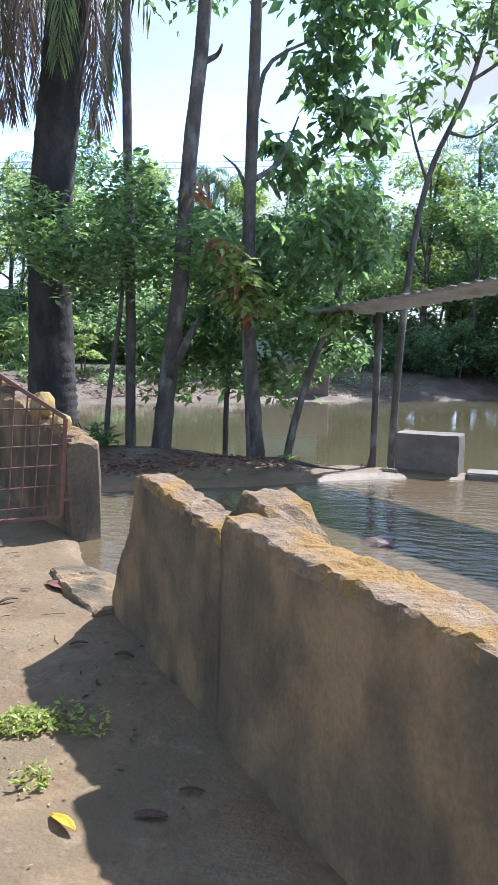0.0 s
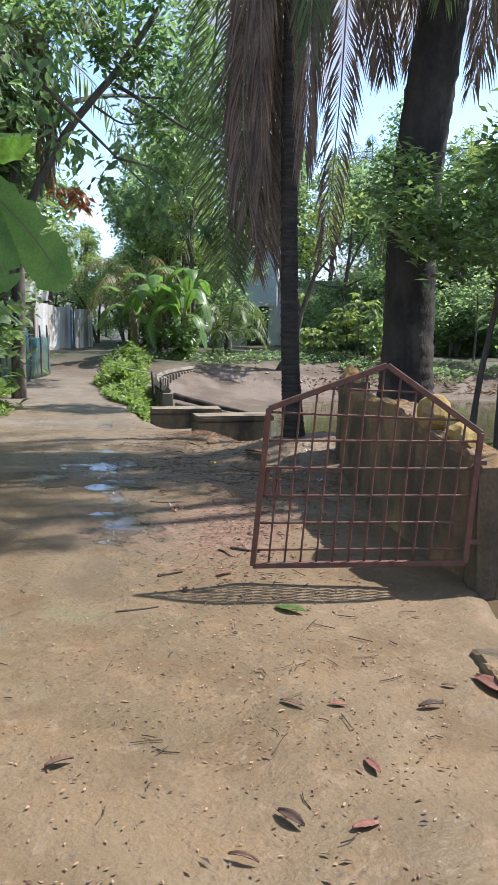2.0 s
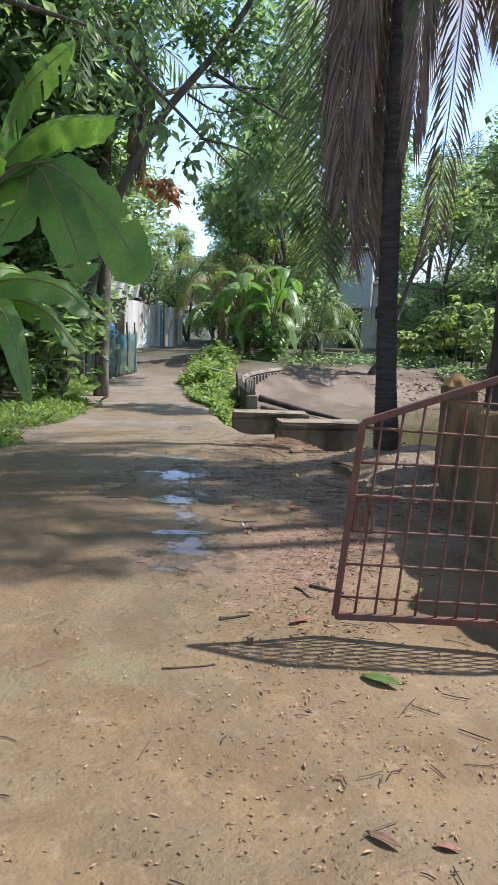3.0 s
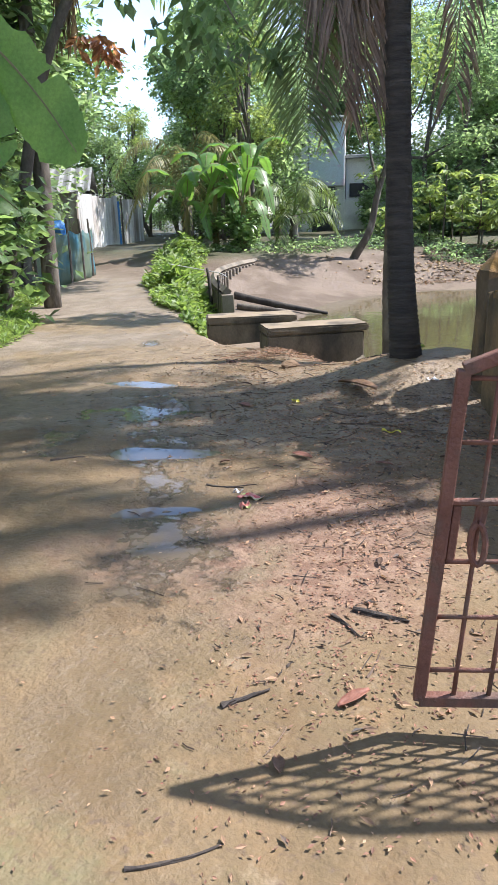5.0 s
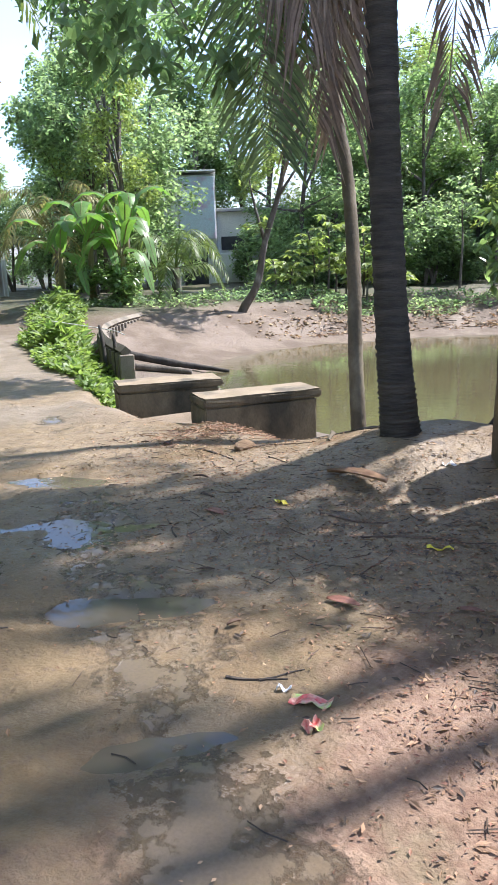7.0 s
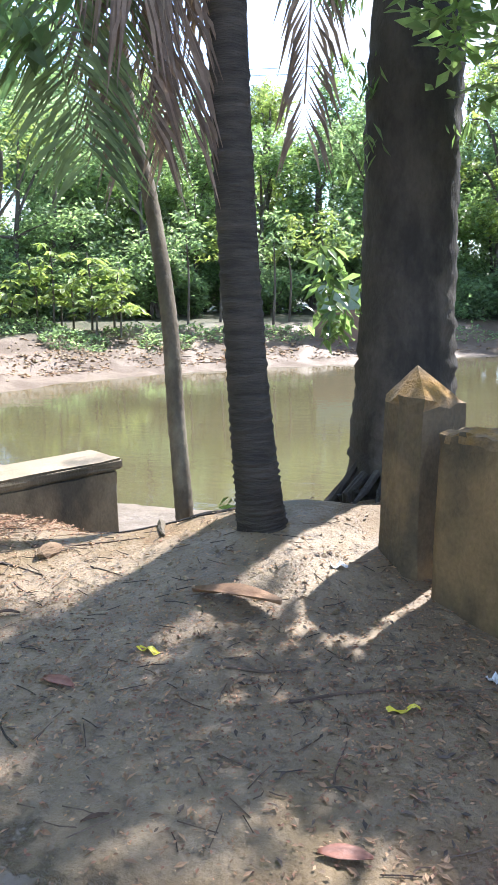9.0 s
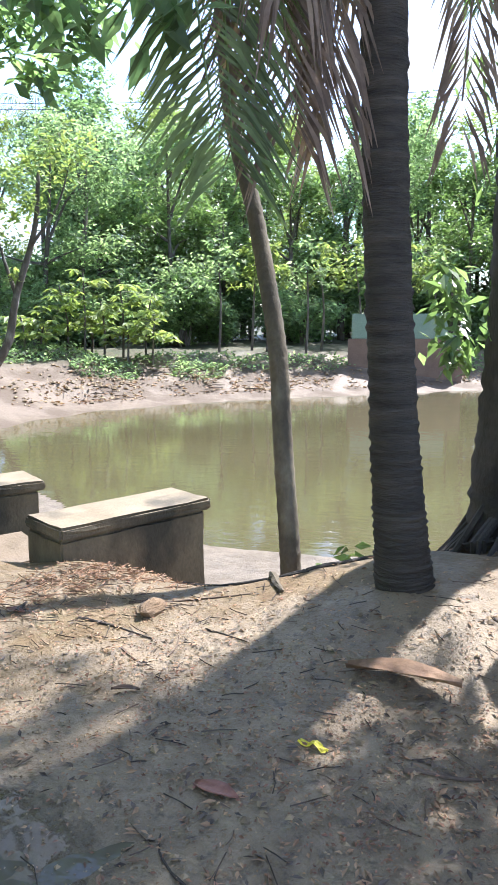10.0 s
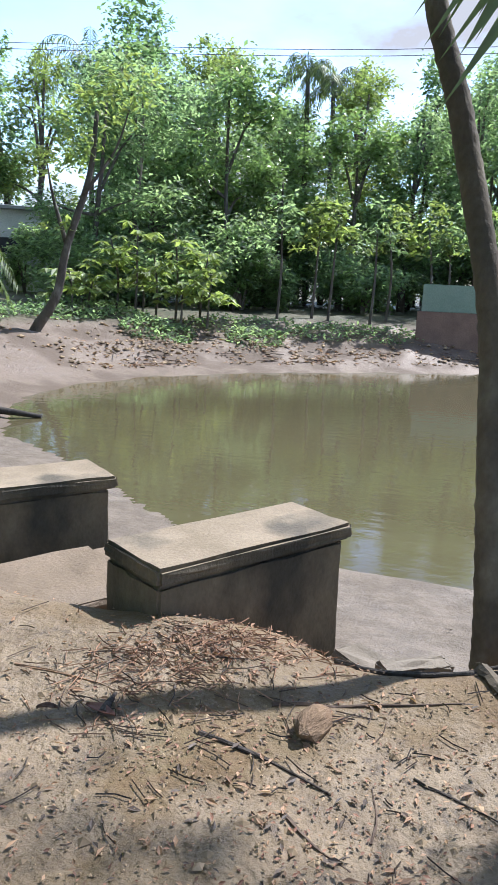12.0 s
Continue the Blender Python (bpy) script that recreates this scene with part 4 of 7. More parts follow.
def scatter(protos, spots, seed):
    rng = np.random.default_rng(seed)
    for i, (x, y, s) in enumerate(spots):
        src = protos[int(rng.integers(len(protos)))] if i >= len(protos) else protos[i]
        m = pose(x, y, gz(x, y), 0, 0, rng.uniform(0, 360))
        if i < len(protos):
            src.matrix_world = m
            src.scale = (s, s, s * rng.uniform(0.92, 1.1))
        else:
            keep = src.scale.copy()
            src.scale = (s, s, s * rng.uniform(0.92, 1.1))
            copy_thing(src, m)
            src.scale = keep


WOODS = [wood_tree(500, 9.0, 2.7, 9000, LEAF_FAR, 0.24, 0.0, 0.14), wood_tree(501, 10.5, 2.5, 8500, LEAF_DARK, 0.23, 0.6, 0.18), wood_tree(502, 8.0, 2.5, 8000, LEAF_FAR, 0.2, -0.5, 0.1),
         wood_tree(503, 9.5, 2.0, 5000, LEAF_YELLOW, 0.2, 0.3, 0.3), wood_tree(504, 7.0, 2.6, 8000, LEAF, 0.22, 0.0, 0.1)]
rngw = np.random.default_rng(77)
spots = []
for k in range(78):
    u = k / 77
    # an arc behind the pond's far bank, from the lane round to the shed
    a = radians(128 - 118 * u)
    r = 18.5 + rngw.uniform(0, 3) + (k % 4) * 3.6
    spots.append((-3 + math.cos(a) * r * 1.05, 16.5 + math.sin(a) * r * 0.98, rngw.uniform(0.7, 0.98) + 0.07 * (k % 4)))
for k in range(16):
    u = k / 15
    spots.append((-14 - 24 * u + rngw.normal(0, 1.2), 19.5 + 22 * u + rngw.uniform(2, 7), rngw.uniform(0.7, 1.0)))
for k in range(26):
    # the left side of the lane
    u = k / 25
    side = rngw.uniform(2.6, 7.5)
    spots.append((-8.5 - 26 * u - side * 0.62, 8.2 + 21 * u - side * 0.75, rngw.uniform(0.65, 1.0)))
for k in range(14):
    # behind the walker, to close the place
    a = radians(180 + 12 * k)
    spots.append((-1 + math.cos(a) * 17, 0 + math.sin(a) * 15, rngw.uniform(0.8, 1.1)))
for s in ((-12.6, 8.6, 1.2), (-14.2, 9.4, 1.3), (-16.6, 10.8, 1.25), (-18.5, 12.6, 1.3), (-20.8, 14.2, 1.2), (-23.8, 16.0, 1.3), (-26.8, 19.2, 1.3), (-31.5, 23.5, 0.9), (-11.4, 6.8, 1.2), (-15.0, 7.6, 1.3),
          (-19.0, 24.6, 0.95), (-16.4, 26.0, 1.0), (-21.8, 27.6, 1.0), (-24.5, 29.5, 1.05), (-33, 34, 0.75), (-37, 36, 0.7), (-40, 33, 0.62), (-36, 29, 0.6), (-29, 37, 1.1), (-25, 38, 1.1), (-20, 34, 1.0), (-46, 40, 0.8), (-32, 30.5, 0.62), (-34.5, 27.5, 0.6), (-30.5, 31.5, 0.6), (-38, 32, 0.7), (-27.5, 43, 1.2), (-30.5, 45, 1.25), (-24, 44, 1.15), (-33, 43, 1.25), (-20.5, 41, 1.25)):
    spots.append(s)


def clear(x, y, r=2.3):
    """Away from the open strip before the house, the lane and the house itself."""
    a = np.array([x]), np.array([y])
    return (line_distance(*a, [(-2, 5), (-23.2, 31.8)], False)[0] > r and line_distance(*a, [(-5, 7.3), (-22.6, 32.6)], False)[0] > r
            and line_distance(*a, ROAD_LINE[:9], False)[0] > r + 0.6 and math.hypot(x + 25, y - 35.5) > 5.5)


scatter(WOODS, [s for s in spots if clear(s[0], s[1]) and math.hypot(s[0] + 13.2, s[1] - 24.8) > 3.6], 5)


# tall light trees between the lane's bend and the house
for i, (x, y, k) in enumerate(((-21.4, 24.4, 0.95), (-23.6, 26.2, 1.05), (-26.2, 27.9, 1.1), (-19.6, 23.2, 0.72), (-25.4, 25.9, 0.85), (-28.6, 30.2, 1.15), (-22.6, 24.6, 0.6), (-30.8, 30.6, 0.9))):
    src = WOODS[(0, 3, 2, 3, 4)[i % 5]]
    keep = src.scale.copy()
    src.scale = (k * 0.85, k * 0.85, k)
    copy_thing(src, pose(x, y, gz(x, y), 0, 0, 77 * i))
    src.scale = keep


def understory(name, spots, n, size, mat, seed, label, spread=0.16):
    """Low bushes and saplings, each many small leaves over a few thin stems."""
    for i, (x, y, r, h) in enumerate(spots):
        rng = np.random.default_rng(seed + i)
        z = gz(x, y)
        root = tagged(new(name), label, "shrub", group=name + "s round the pond")
        blobs = []
        for k in range(7):
            a, q = rng.uniform(0, 2 * math.pi), rng.uniform(0, 0.75) * r
            b = (x + math.cos(a) * q, y + math.sin(a) * q, z + h * rng.uniform(0.25, 0.9), r * rng.uniform(0.35, 0.6))
            blobs.append(b)
            if k < 3:
                mesh("stem", *tube(curve_points([(x, y, z - 0.1), ((x + b[0]) / 2, (y + b[1]) / 2, z + h * 0.4), b[:3]], 6), [0.02 * h * (1 - 0.12 * j) for j in range(6)], 5, 0.1, k), BARK, root)
        leaf_mesh("crown", blob_points(blobs, n, seed + i, 0.3), size, mat, root, seed + i, droop=0.3, slim=0.5)


rngu = np.random.default_rng(21)
belt = []
for k in range(64):
    a = radians(150 - 150 * k / 63)
    belt.append((-2.5 + math.cos(a) * (16.6 + rngu.uniform(0, 3.0)), 17.0 + math.sin(a) * (14.8 + rngu.uniform(0, 3.0)), rngu.uniform(0.8, 1.5), rngu.uniform(1.0, 2.8)))
understory("thicket", [b for b in belt if clear(b[0], b[1], 1.6) and abs(b[0] + 5.3) > 2.6 and math.hypot(b[0] + 12.8, b[1] - 24.6) > 2.8], 2200, 0.16, LEAF_FAR, 900, "dark dense thicket along the far bank")
back = []
for k in range(40):
    a = radians(140 - 130 * k / 39)
    back.append((-2.5 + math.cos(a) * (21.5 + rngu.uniform(0, 3.0)), 17.0 + math.sin(a) * (19.0 + rngu.uniform(0, 3.0)), rngu.uniform(1.4, 2.0), rngu.uniform(2.6, 4.4)))
understory("thicket", [b for b in back if clear(b[0], b[1], 2.0)], 2200, 0.2, LEAF_FAR, 1100, "tall green thicket among the far trees")
lane = []
for k in range(16):
    u = k / 15
    lane.append((-10.6 - 22 * u + rngu.normal(0, 0.3), 8.2 + 16.5 * u - rngu.uniform(0.6, 1.8), rngu.uniform(0.8, 1.4), rngu.uniform(1.4, 3.0)))
understory("thicket", [b for b in lane if clear(b[0], b[1], 1.4)], 2200, 0.15, LEAF, 960, "dark dense thicket beside the lane")
lane2 = [(-19.5, 20.8, 1.3, 2.2), (-21.5, 22.4, 1.4, 2.6), (-24.5, 25.0, 1.6, 3.0), (-28.5, 28.0, 1.8, 3.6), (-31.0, 27.6, 2.0, 4.2), (-33, 31, 2.2, 4.5), (-16.5, 19.4, 0.9, 1.3), (-15.2, 20.5, 0.9, 1.2)]
understory("hedge_bush", [b for b in lane2 if clear(b[0], b[1], 1.3)], 2400, 0.15, LEAF, 990, "green bush at the bend of the lane")

understory("hedge_bush", [(-26.4, 29.9, 1.5, 4.8), (-28.0, 30.2, 1.6, 5.2), (-22.2, 33.6, 1.1, 2.4), (-20.6, 33.4, 1.3, 3.4)], 3000, 0.17, LEAF_FAR, 1030, "green bush growing against the house")

# broad-leaved bush on the far bank, light green with a coppery spray
def papaya_bush(x, y, stems, seed):
    """Thin stems, each topped by a spreading whorl of large leaves on stalks."""
    rng = np.random.default_rng(seed)
    root = tagged(new("papaya_bush"), "light green broad-leaved bush on the pond bank", "shrub", group="papaya bushes on the bank")
    blades, stalks = [], ([], [])
    for dx, dy, h in stems:
        bx, by = x + dx, y + dy
        z = gz(bx, by)
        top = Vector((bx + rng.normal(0, 0.12), by + rng.normal(0, 0.12), z + h))
        mesh("stem", *tube(curve_points([(bx, by, z - 0.1), (bx + 0.03, by, z + h * 0.5), top], 7), [0.035 - 0.003 * k for k in range(7)], 6, 0.1, seed), BARK, root)
        for k in range(17):
            a, up = rng.uniform(0, 6.28), rng.uniform(-0.35, 0.35)
            start = top - Vector((0, 0, rng.uniform(0, 0.45) * h))
            L = rng.uniform(0.25, 0.5)
            tip = start + Vector((math.cos(a) * L, math.sin(a) * L, up * L))
            v, f = tube([start, tip], [0.007, 0.005], 4)
            off = len(stalks[0])
            stalks[0].extend(v)
            stalks[1].extend([tuple(i + off for i in q) for q in f])
            for j in range(7):
                blades.append(tip + Vector((math.cos(a) * 0.02 * j, math.sin(a) * 0.02 * j, 0)))
    mesh("leaf_stalks", *stalks, STALK, root)
    leaf_mesh("crown", blades, 0.27, LEAF_YELLOW, root, seed, droop=0.45, slim=0.42, flat=0.6)


STALK = material("green_stalk", (0.14, 0.17, 0.06), (0.2, 0.22, 0.09), 4.0, 0.6, 0.1, 30)
papaya_bush(-13.3, 24.6, [(-0.5, 0.1, 1.75), (0.1, -0.1, 2.1), (0.5, 0.2, 1.5), (0.0, 0.5, 1.1)], 1010)
papaya_bush(-12.1, 25.1, [(-0.3, 0.0, 2.0), (0.3, 0.1, 1.7), (0.6, -0.2, 1.2), (0.0, -0.4, 0.9)], 1011)
papaya_bush(-14.6, 23.9, [(0.0, 0.0, 1.0), (0.35, 0.2, 0.75)], 1012)

# slim saplings standing in a row along the far bank
for i in range(10):
    sx, sy = -10.4 + 0.72 * i + 0.2 * math.sin(i * 2.7), 27.3 + 0.33 * i + 0.3 * math.sin(i * 1.9)
    sh = 2.5 + 0.8 * math.sin(i * 3.1) ** 2
    sz = gz(sx, sy)
    tree("sapling", "slim sapling with a pale trunk on the far bank", (sx, sy), [(sx + 0.05, sy, sz + sh * 0.5), (sx + 0.12 * math.sin(i), sy, sz + sh)], 0.05, 0.02,
         [(sx + 0.1, sy, sz + sh, 0.5), (sx - 0.35, sy - 0.1, sz + sh * 0.85, 0.38), (sx + 0.4, sy, sz + sh * 0.9, 0.38), (sx, sy, sz + sh * 1.2, 0.35)], 260, 0.2, LEAF_YELLOW if i % 3 else LEAF_FAR, BARK, 1200 + i, foot=1.2)


# ---- gate ----
def gate():
    root = tagged(new("iron_gate"), "rusty red iron gate leaf with a gabled top, standing open", "gate")
    ax, ay, bx, by = -1.925, 6.14, -0.985, 6.85
    root.matrix_world = Matrix.Translation((ax, ay, 0.10)) @ pose(0, 0, 0, 0, 0, math.degrees(math.atan2(by - ay, bx - ax)))

    def bar(name, p, q, w, flat=None, label=""):
        """A bar in the gate's plane from p to q: square for the frame, round for the grid."""
        p, q = Vector((p[0], 0, p[1])), Vector((q[0], 0, q[1]))
        if flat:
            d = (q - p).normalized()
            s = d.cross(Vector((0, 1, 0))) * w / 2
            bm = bmesh.new()
            vs = []
            for e in (p, q):
                for k, f in ((-1, -1), (1, -1), (1, 1), (-1, 1)):
                    vs.append(bm.verts.new(e + s * k + Vector((0, flat / 2 * f, 0))))
            for f in ((0, 1, 2, 3), (7, 6, 5, 4), (0, 4, 5, 1), (1, 5, 6, 2), (2, 6, 7, 3), (3, 7, 4, 0)):
                bm.faces.new([vs[i] for i in f])
            bmesh.ops.recalc_face_normals(bm, faces=bm.faces[:])
            bmesh.ops.bevel(bm, geom=bm.edges[:], offset=0.003, segments=1, affect="EDGES")
            return part(name, bm, RUST, root, label)
        return mesh(name, *tube([p + (q - p) * (i / 8) for i in range(9)], [w / 2] * 9, 8, 0.1, int(abs(p.x) * 999)), RUST, root, label, smooth=True)

    BL, TL, PK, TR, BR = (0, 0), (0.075, 0.885), (0.70, 1.13), (1.21, 0.78), (1.165, 0.06)
    for nm, p, q in (("frame_post", BL, TL), ("frame_rail", TL, PK), ("frame_rail", PK, TR), ("frame_post", TR, BR), ("frame_rail", BL, BR)):
        bar(nm, p, q, 0.032, 0.03)

    def left_u(v):
        return TL[0] * v / TL[1]

    def top_v(u):
        return TL[1] + (PK[1] - TL[1]) * (u - TL[0]) / (PK[0] - TL[0]) if u < PK[0] else PK[1] + (TR[1] - PK[1]) * (u - PK[0]) / (TR[0] - PK[0])

    for v in (0.09, 0.245, 0.40, 0.555, 0.71):
        bar("grid_bar", (left_u(v), v), (1.165 + 0.045 * v / 0.78, v * 0.955 + 0.055), 0.013)
    bar("grid_bar", (0.085, 0.865), (1.10, 0.845), 0.013)
    bar("grid_bar", (0.4, 1.0), (0.88, 0.99), 0.012)
    for k in range(13):
        u0 = 0.088 * (k + 1)
        u1 = u0 + 0.07
        if u1 < 1.2:
            bar("grid_bar", (u0, 0.005 + 0.05 * u0), (u1, top_v(u1) - 0.012), 0.0125)
    bar("latch_bar", (0.05, 0.56), (0.26, 0.565), 0.014, 0.02)
    bar("latch_plate", (0.075, 0.55), (0.062, 0.40), 0.022, 0.008, "rusty flat latch plate")
    loop = [(0.125 + 0.018 * math.sin(a) - 0.002 * math.cos(a), -0.014, 0.455 + 0.055 * math.cos(a)) for a in np.linspace(0, 2 * math.pi, 17)]
    mesh("latch_ring", *tube(loop, [0.008] * 17, 6), RUST, root, "rusty latch loop")
    bar("latch_plate", (0.135, 0.56), (0.127, 0.5), 0.03, 0.008)
    for v in (0.18, 0.62):
        bar("hinge", (1.16 + 0.04 * v, v), (1.25, v), 0.028, 0.026)


gate()

YELLOW_STONE = material("yellow_lichen", (0.27, 0.18, 0.05), (0.4, 0.28, 0.09), 9.0, 0.9, 0.6, 60, c3=(0.25, 0.2, 0.14), patch=6)


def rubble(name, x, y, z, size, seed, mat, label, category="stone", stretch=(1, 1, 0.7), turn=0):
    rng = np.random.default_rng(seed)
    bm = bmesh.new()
    bmesh.ops.create_icosphere(bm, subdivisions=2, radius=size)
    for v in bm.verts:
        k = 1 + 0.28 * noise.noise(v.co * (1.4 / size) + Vector((seed * 3.1, 0, 0))) + rng.normal(0, 0.03)
        v.co = Vector((v.co.x * k * stretch[0], v.co.y * k * stretch[1], v.co.z * k * stretch[2]))
    ob = part(name, bm, mat, None)
    ob.matrix_world = pose(x, y, z, rng.uniform(-8, 8), rng.uniform(-8, 8), turn)
    return tagged(ob, label, category)


rubble("masonry_lump", -1.55, 7.46, 0.9, 0.16, 3, YELLOW_STONE, "yellow lichen-covered masonry lump on the broken wall", "rubble", (1.2, 0.65, 0.8), 130)
rubble("masonry_lump", -1.25, 7.27, 0.80, 0.12, 5, YELLOW_STONE, "yellowed broken masonry on the wall", "rubble", (1.5, 0.7, 0.6), 130)


# ---- shed and water tank across the flooded yard ----
TIN = material("corrugated_tin", (0.3, 0.3, 0.3), (0.42, 0.42, 0.42), 3.0, 0.45, 0.1, 30, c3=(0.24, 0.15, 0.1), patch=2.0, metal=0.6, patch_at=(0.58, 0.7))


def shed():
    root = tagged(new("open_shed"), "open shed with a corrugated tin roof on wooden posts", "shed")
    a, along, down = Vector((0.42, 11.55, 1.80)), Vector((3.9, -2.9, 0.46)), Vector((-0.55, -1.0, -0.02))
    verts, faces = [], []
    n = 96
    for i in range(n + 1):
        w = 0.018 * math.sin(i / n * math.pi * 2 * 34)
        for j in range(5):
            p = a + along * (i / n) + down * (j / 4)
            verts.append(p + Vector((0, 0, w)))
    for i in range(n):
        for j in range(4):
            k = i * 5 + j
            faces.append((k, k + 1, k + 6, k + 5))
    ob = mesh("roof_sheet", verts, faces, TIN, root, "grey corrugated tin sheet", smooth=True)
    sol = ob.modifiers.new("thickness", "SOLIDIFY")
    sol.thickness = 0.004
    for x, y, z1 in ((0.63, 10.85, 1.79), (3.3, 8.85, 2.07), (3.9, 8.9, 2.14)):
        mesh("post", *tube([(x, y, gz(x, y) - 0.1), (x, y, 0.02), (x + 0.01, y, 0.15), (x + 0.015, y, 0.9), (x + 0.02, y, z1)], [0.07, 0.06, 0.04, 0.04, 0.045], 10, 0.05, 2), BARK, root, smooth=True)


shed()


def block(name, x, y, z0, sx, sy, sz, turn, mat, label, category, group="", jig=0.004, bevel=0.012, kind="", parent=None, cuts=3):
    bm = bmesh.new()
    bmesh.ops.create_cube(bm, size=1)
    for v in bm.verts:
        v.co = Vector((v.co.x * sx, v.co.y * sy, (v.co.z + 0.5) * sz))
    if cuts:
        bmesh.ops.subdivide_edges(bm, edges=bm.edges[:], cuts=cuts, use_grid_fill=True)
    bmesh.ops.bevel(bm, geom=[e for e in bm.edges if e.calc_face_angle(0) > 1], offset=bevel, segments=2, affect="EDGES")
    rng = np.random.default_rng(int(abs(x * 100) + abs(y * 37)))
    for v in bm.verts:
        v.co += Vector(rng.normal(0, jig, 3))
    ob = part(name, bm, mat, parent)
    ob.matrix_world = pose(x, y, z0, 0, 0, turn)
    return tagged(ob, label, category, group, kind) if not parent else ob


block("washing_block", 1.27, 11.0, -0.1, 0.72, 0.36, 0.53, -8, CONCRETE, "grey concrete washing block by the water", "block")
block("brick", 0.88, 10.6, -0.06, 0.16, 0.1, 0.11, 10, CONCRETE, "small grey concrete block", "block")
block("step_slab", 2.9, 10.95, -0.08, 2.4, 0.35, 0.12, 3, CONCRETE, "low concrete kerb at the pond edge", "kerb")
rubble("boulder", 1.2, 7.65, -0.05, 0.11, 8, material("wet_brown_stone", (0.09, 0.06, 0.04), (0.16, 0.10, 0.07), 8, 0.5, 0.4, 50), "rounded brown stone in the shallow water", "stone", (1.2, 0.9, 0.6))
rubble("boulder", 0.78, 7.3, -0.07, 0.12, 9, BARK, "flat reddish stone in the shallow water", "stone", (1.4, 0.9, 0.4))


# ---- pond steps ----
STEP = material("step_concrete", (0.15, 0.112, 0.072), (0.205, 0.155, 0.105), 3.0, 0.88, 0.5, 60, c3=(0.18, 0.14, 0.1), patch=1.4)
block("landing_slab", -6.98, 10.38, -0.2, 0.8, 0.66, 0.12, 52, STEP, "sandy concrete landing slab with a broken edge", "slab", jig=0.006)
for k in range(3):
    block("pond_step", -6.72 + 0.18 * k, 10.98 + 0.24 * k, -0.3 - 0.14 * k, 0.4, 0.72, 0.13, 55, STEP, "worn concrete pond step", "step", group="pond steps")
block("slab_fragment", -6.52, 9.78, -0.06, 0.26, 0.2, 0.06, 20, STEP, "broken slab fragment half sunk in mud", "rubble")
block("slab_fragment", -5.28, 10.42, -0.3, 0.3, 0.1, 0.15, 30, CONCRETE, "broken concrete piece on the bank", "rubble")
block("edge_slab", -5.42, 10.6, -0.42, 0.5, 0.16, 0.12, -40, CONCRETE, "pale broken concrete edge below the bench", "rubble")


# ---- old curved pier row and logs ----
def pier_row():
    root = tagged(new("pier_row"), "curved row of short concrete piers with a coping", "retaining wall")
    line = curve_points([(-9.75, 12.75), (-11.3, 13.9), (-13.0, 15.5), (-14.2, 17.2), (-14.9, 18.6)], 26)
    for i, (x, y) in enumerate(line):
        nx, ny = line[min(i + 1, 25)]
        ax, ay = line[max(i - 1, 0)]
        turn = math.degrees(math.atan2(ny - ay, nx - ax))
        bm = bmesh.new()
        bmesh.ops.create_cube(bm, size=1)
        for v in bm.verts:
            v.co = Vector((v.co.x * 0.10, v.co.y * 0.2, (v.co.z + 0.5) * 0.75))
        bmesh.ops.bevel(bm, geom=bm.edges[:], offset=0.012, segments=1, affect="EDGES")
        ob = part("pier", bm, CONCRETE, root)
        ob.matrix_world = pose(x, y, -0.6, 0, 0, turn)
    verts, faces = tube([(x, y, 0.19) for x, y in line], [0.075] * 26, 4, 0.04, 3)
    mesh("coping", verts, faces, CONCRETE, root)
    # backing of packed earth boards
    vb = [(x - 0.12, y + 0.0, z) for x, y in line for z in (-0.7, 0.12)]
    fb = [(2 * i, 2 * i + 1, 2 * i + 3, 2 * i + 2) for i in range(25)]
    ob = mesh("backing", vb, fb, CONCRETE, root)
    ob.modifiers.new("thickness", "SOLIDIFY").thickness = 0.06


pier_row()


def log(name, pts, radii, mat, label, seed, category="log"):
    return tagged(mesh(name, *tube(curve_points(pts, 12), list(np.interp(np.linspace(0, 1, 12), np.linspace(0, 1, len(radii)), radii)), 10, 0.12, seed), mat, smooth=True), label, category)


log("log", [(-12.2, 15.2, -0.22), (-11.4, 15.7, -0.42), (-10.6, 16.2, -0.58)], [0.075, 0.065, 0.03], BARK_DARK, "dark log sloping into the pond", 1)
log("log", [(-11.8, 14.9, -0.38), (-11.2, 15.3, -0.47), (-10.9, 15.5, -0.52)], [0.06, 0.06, 0.05], BARK, "short grey log on the bank", 2)
log("stake", [(-10.4, 13.0, -0.3), (-10.55, 13.1, 0.25), (-10.65, 13.15, 0.5)], [0.03, 0.028, 0.02], BARK_DARK, "dark wooden stake among weeds", 3, "stake")
log("stake", [(-10.1, 12.9, -0.3), (-10.2, 13.0, 0.15), (-10.28, 13.05, 0.4)], [0.03, 0.028, 0.02], BARK_DARK, "dark wooden stake among weeds", 4, "stake")


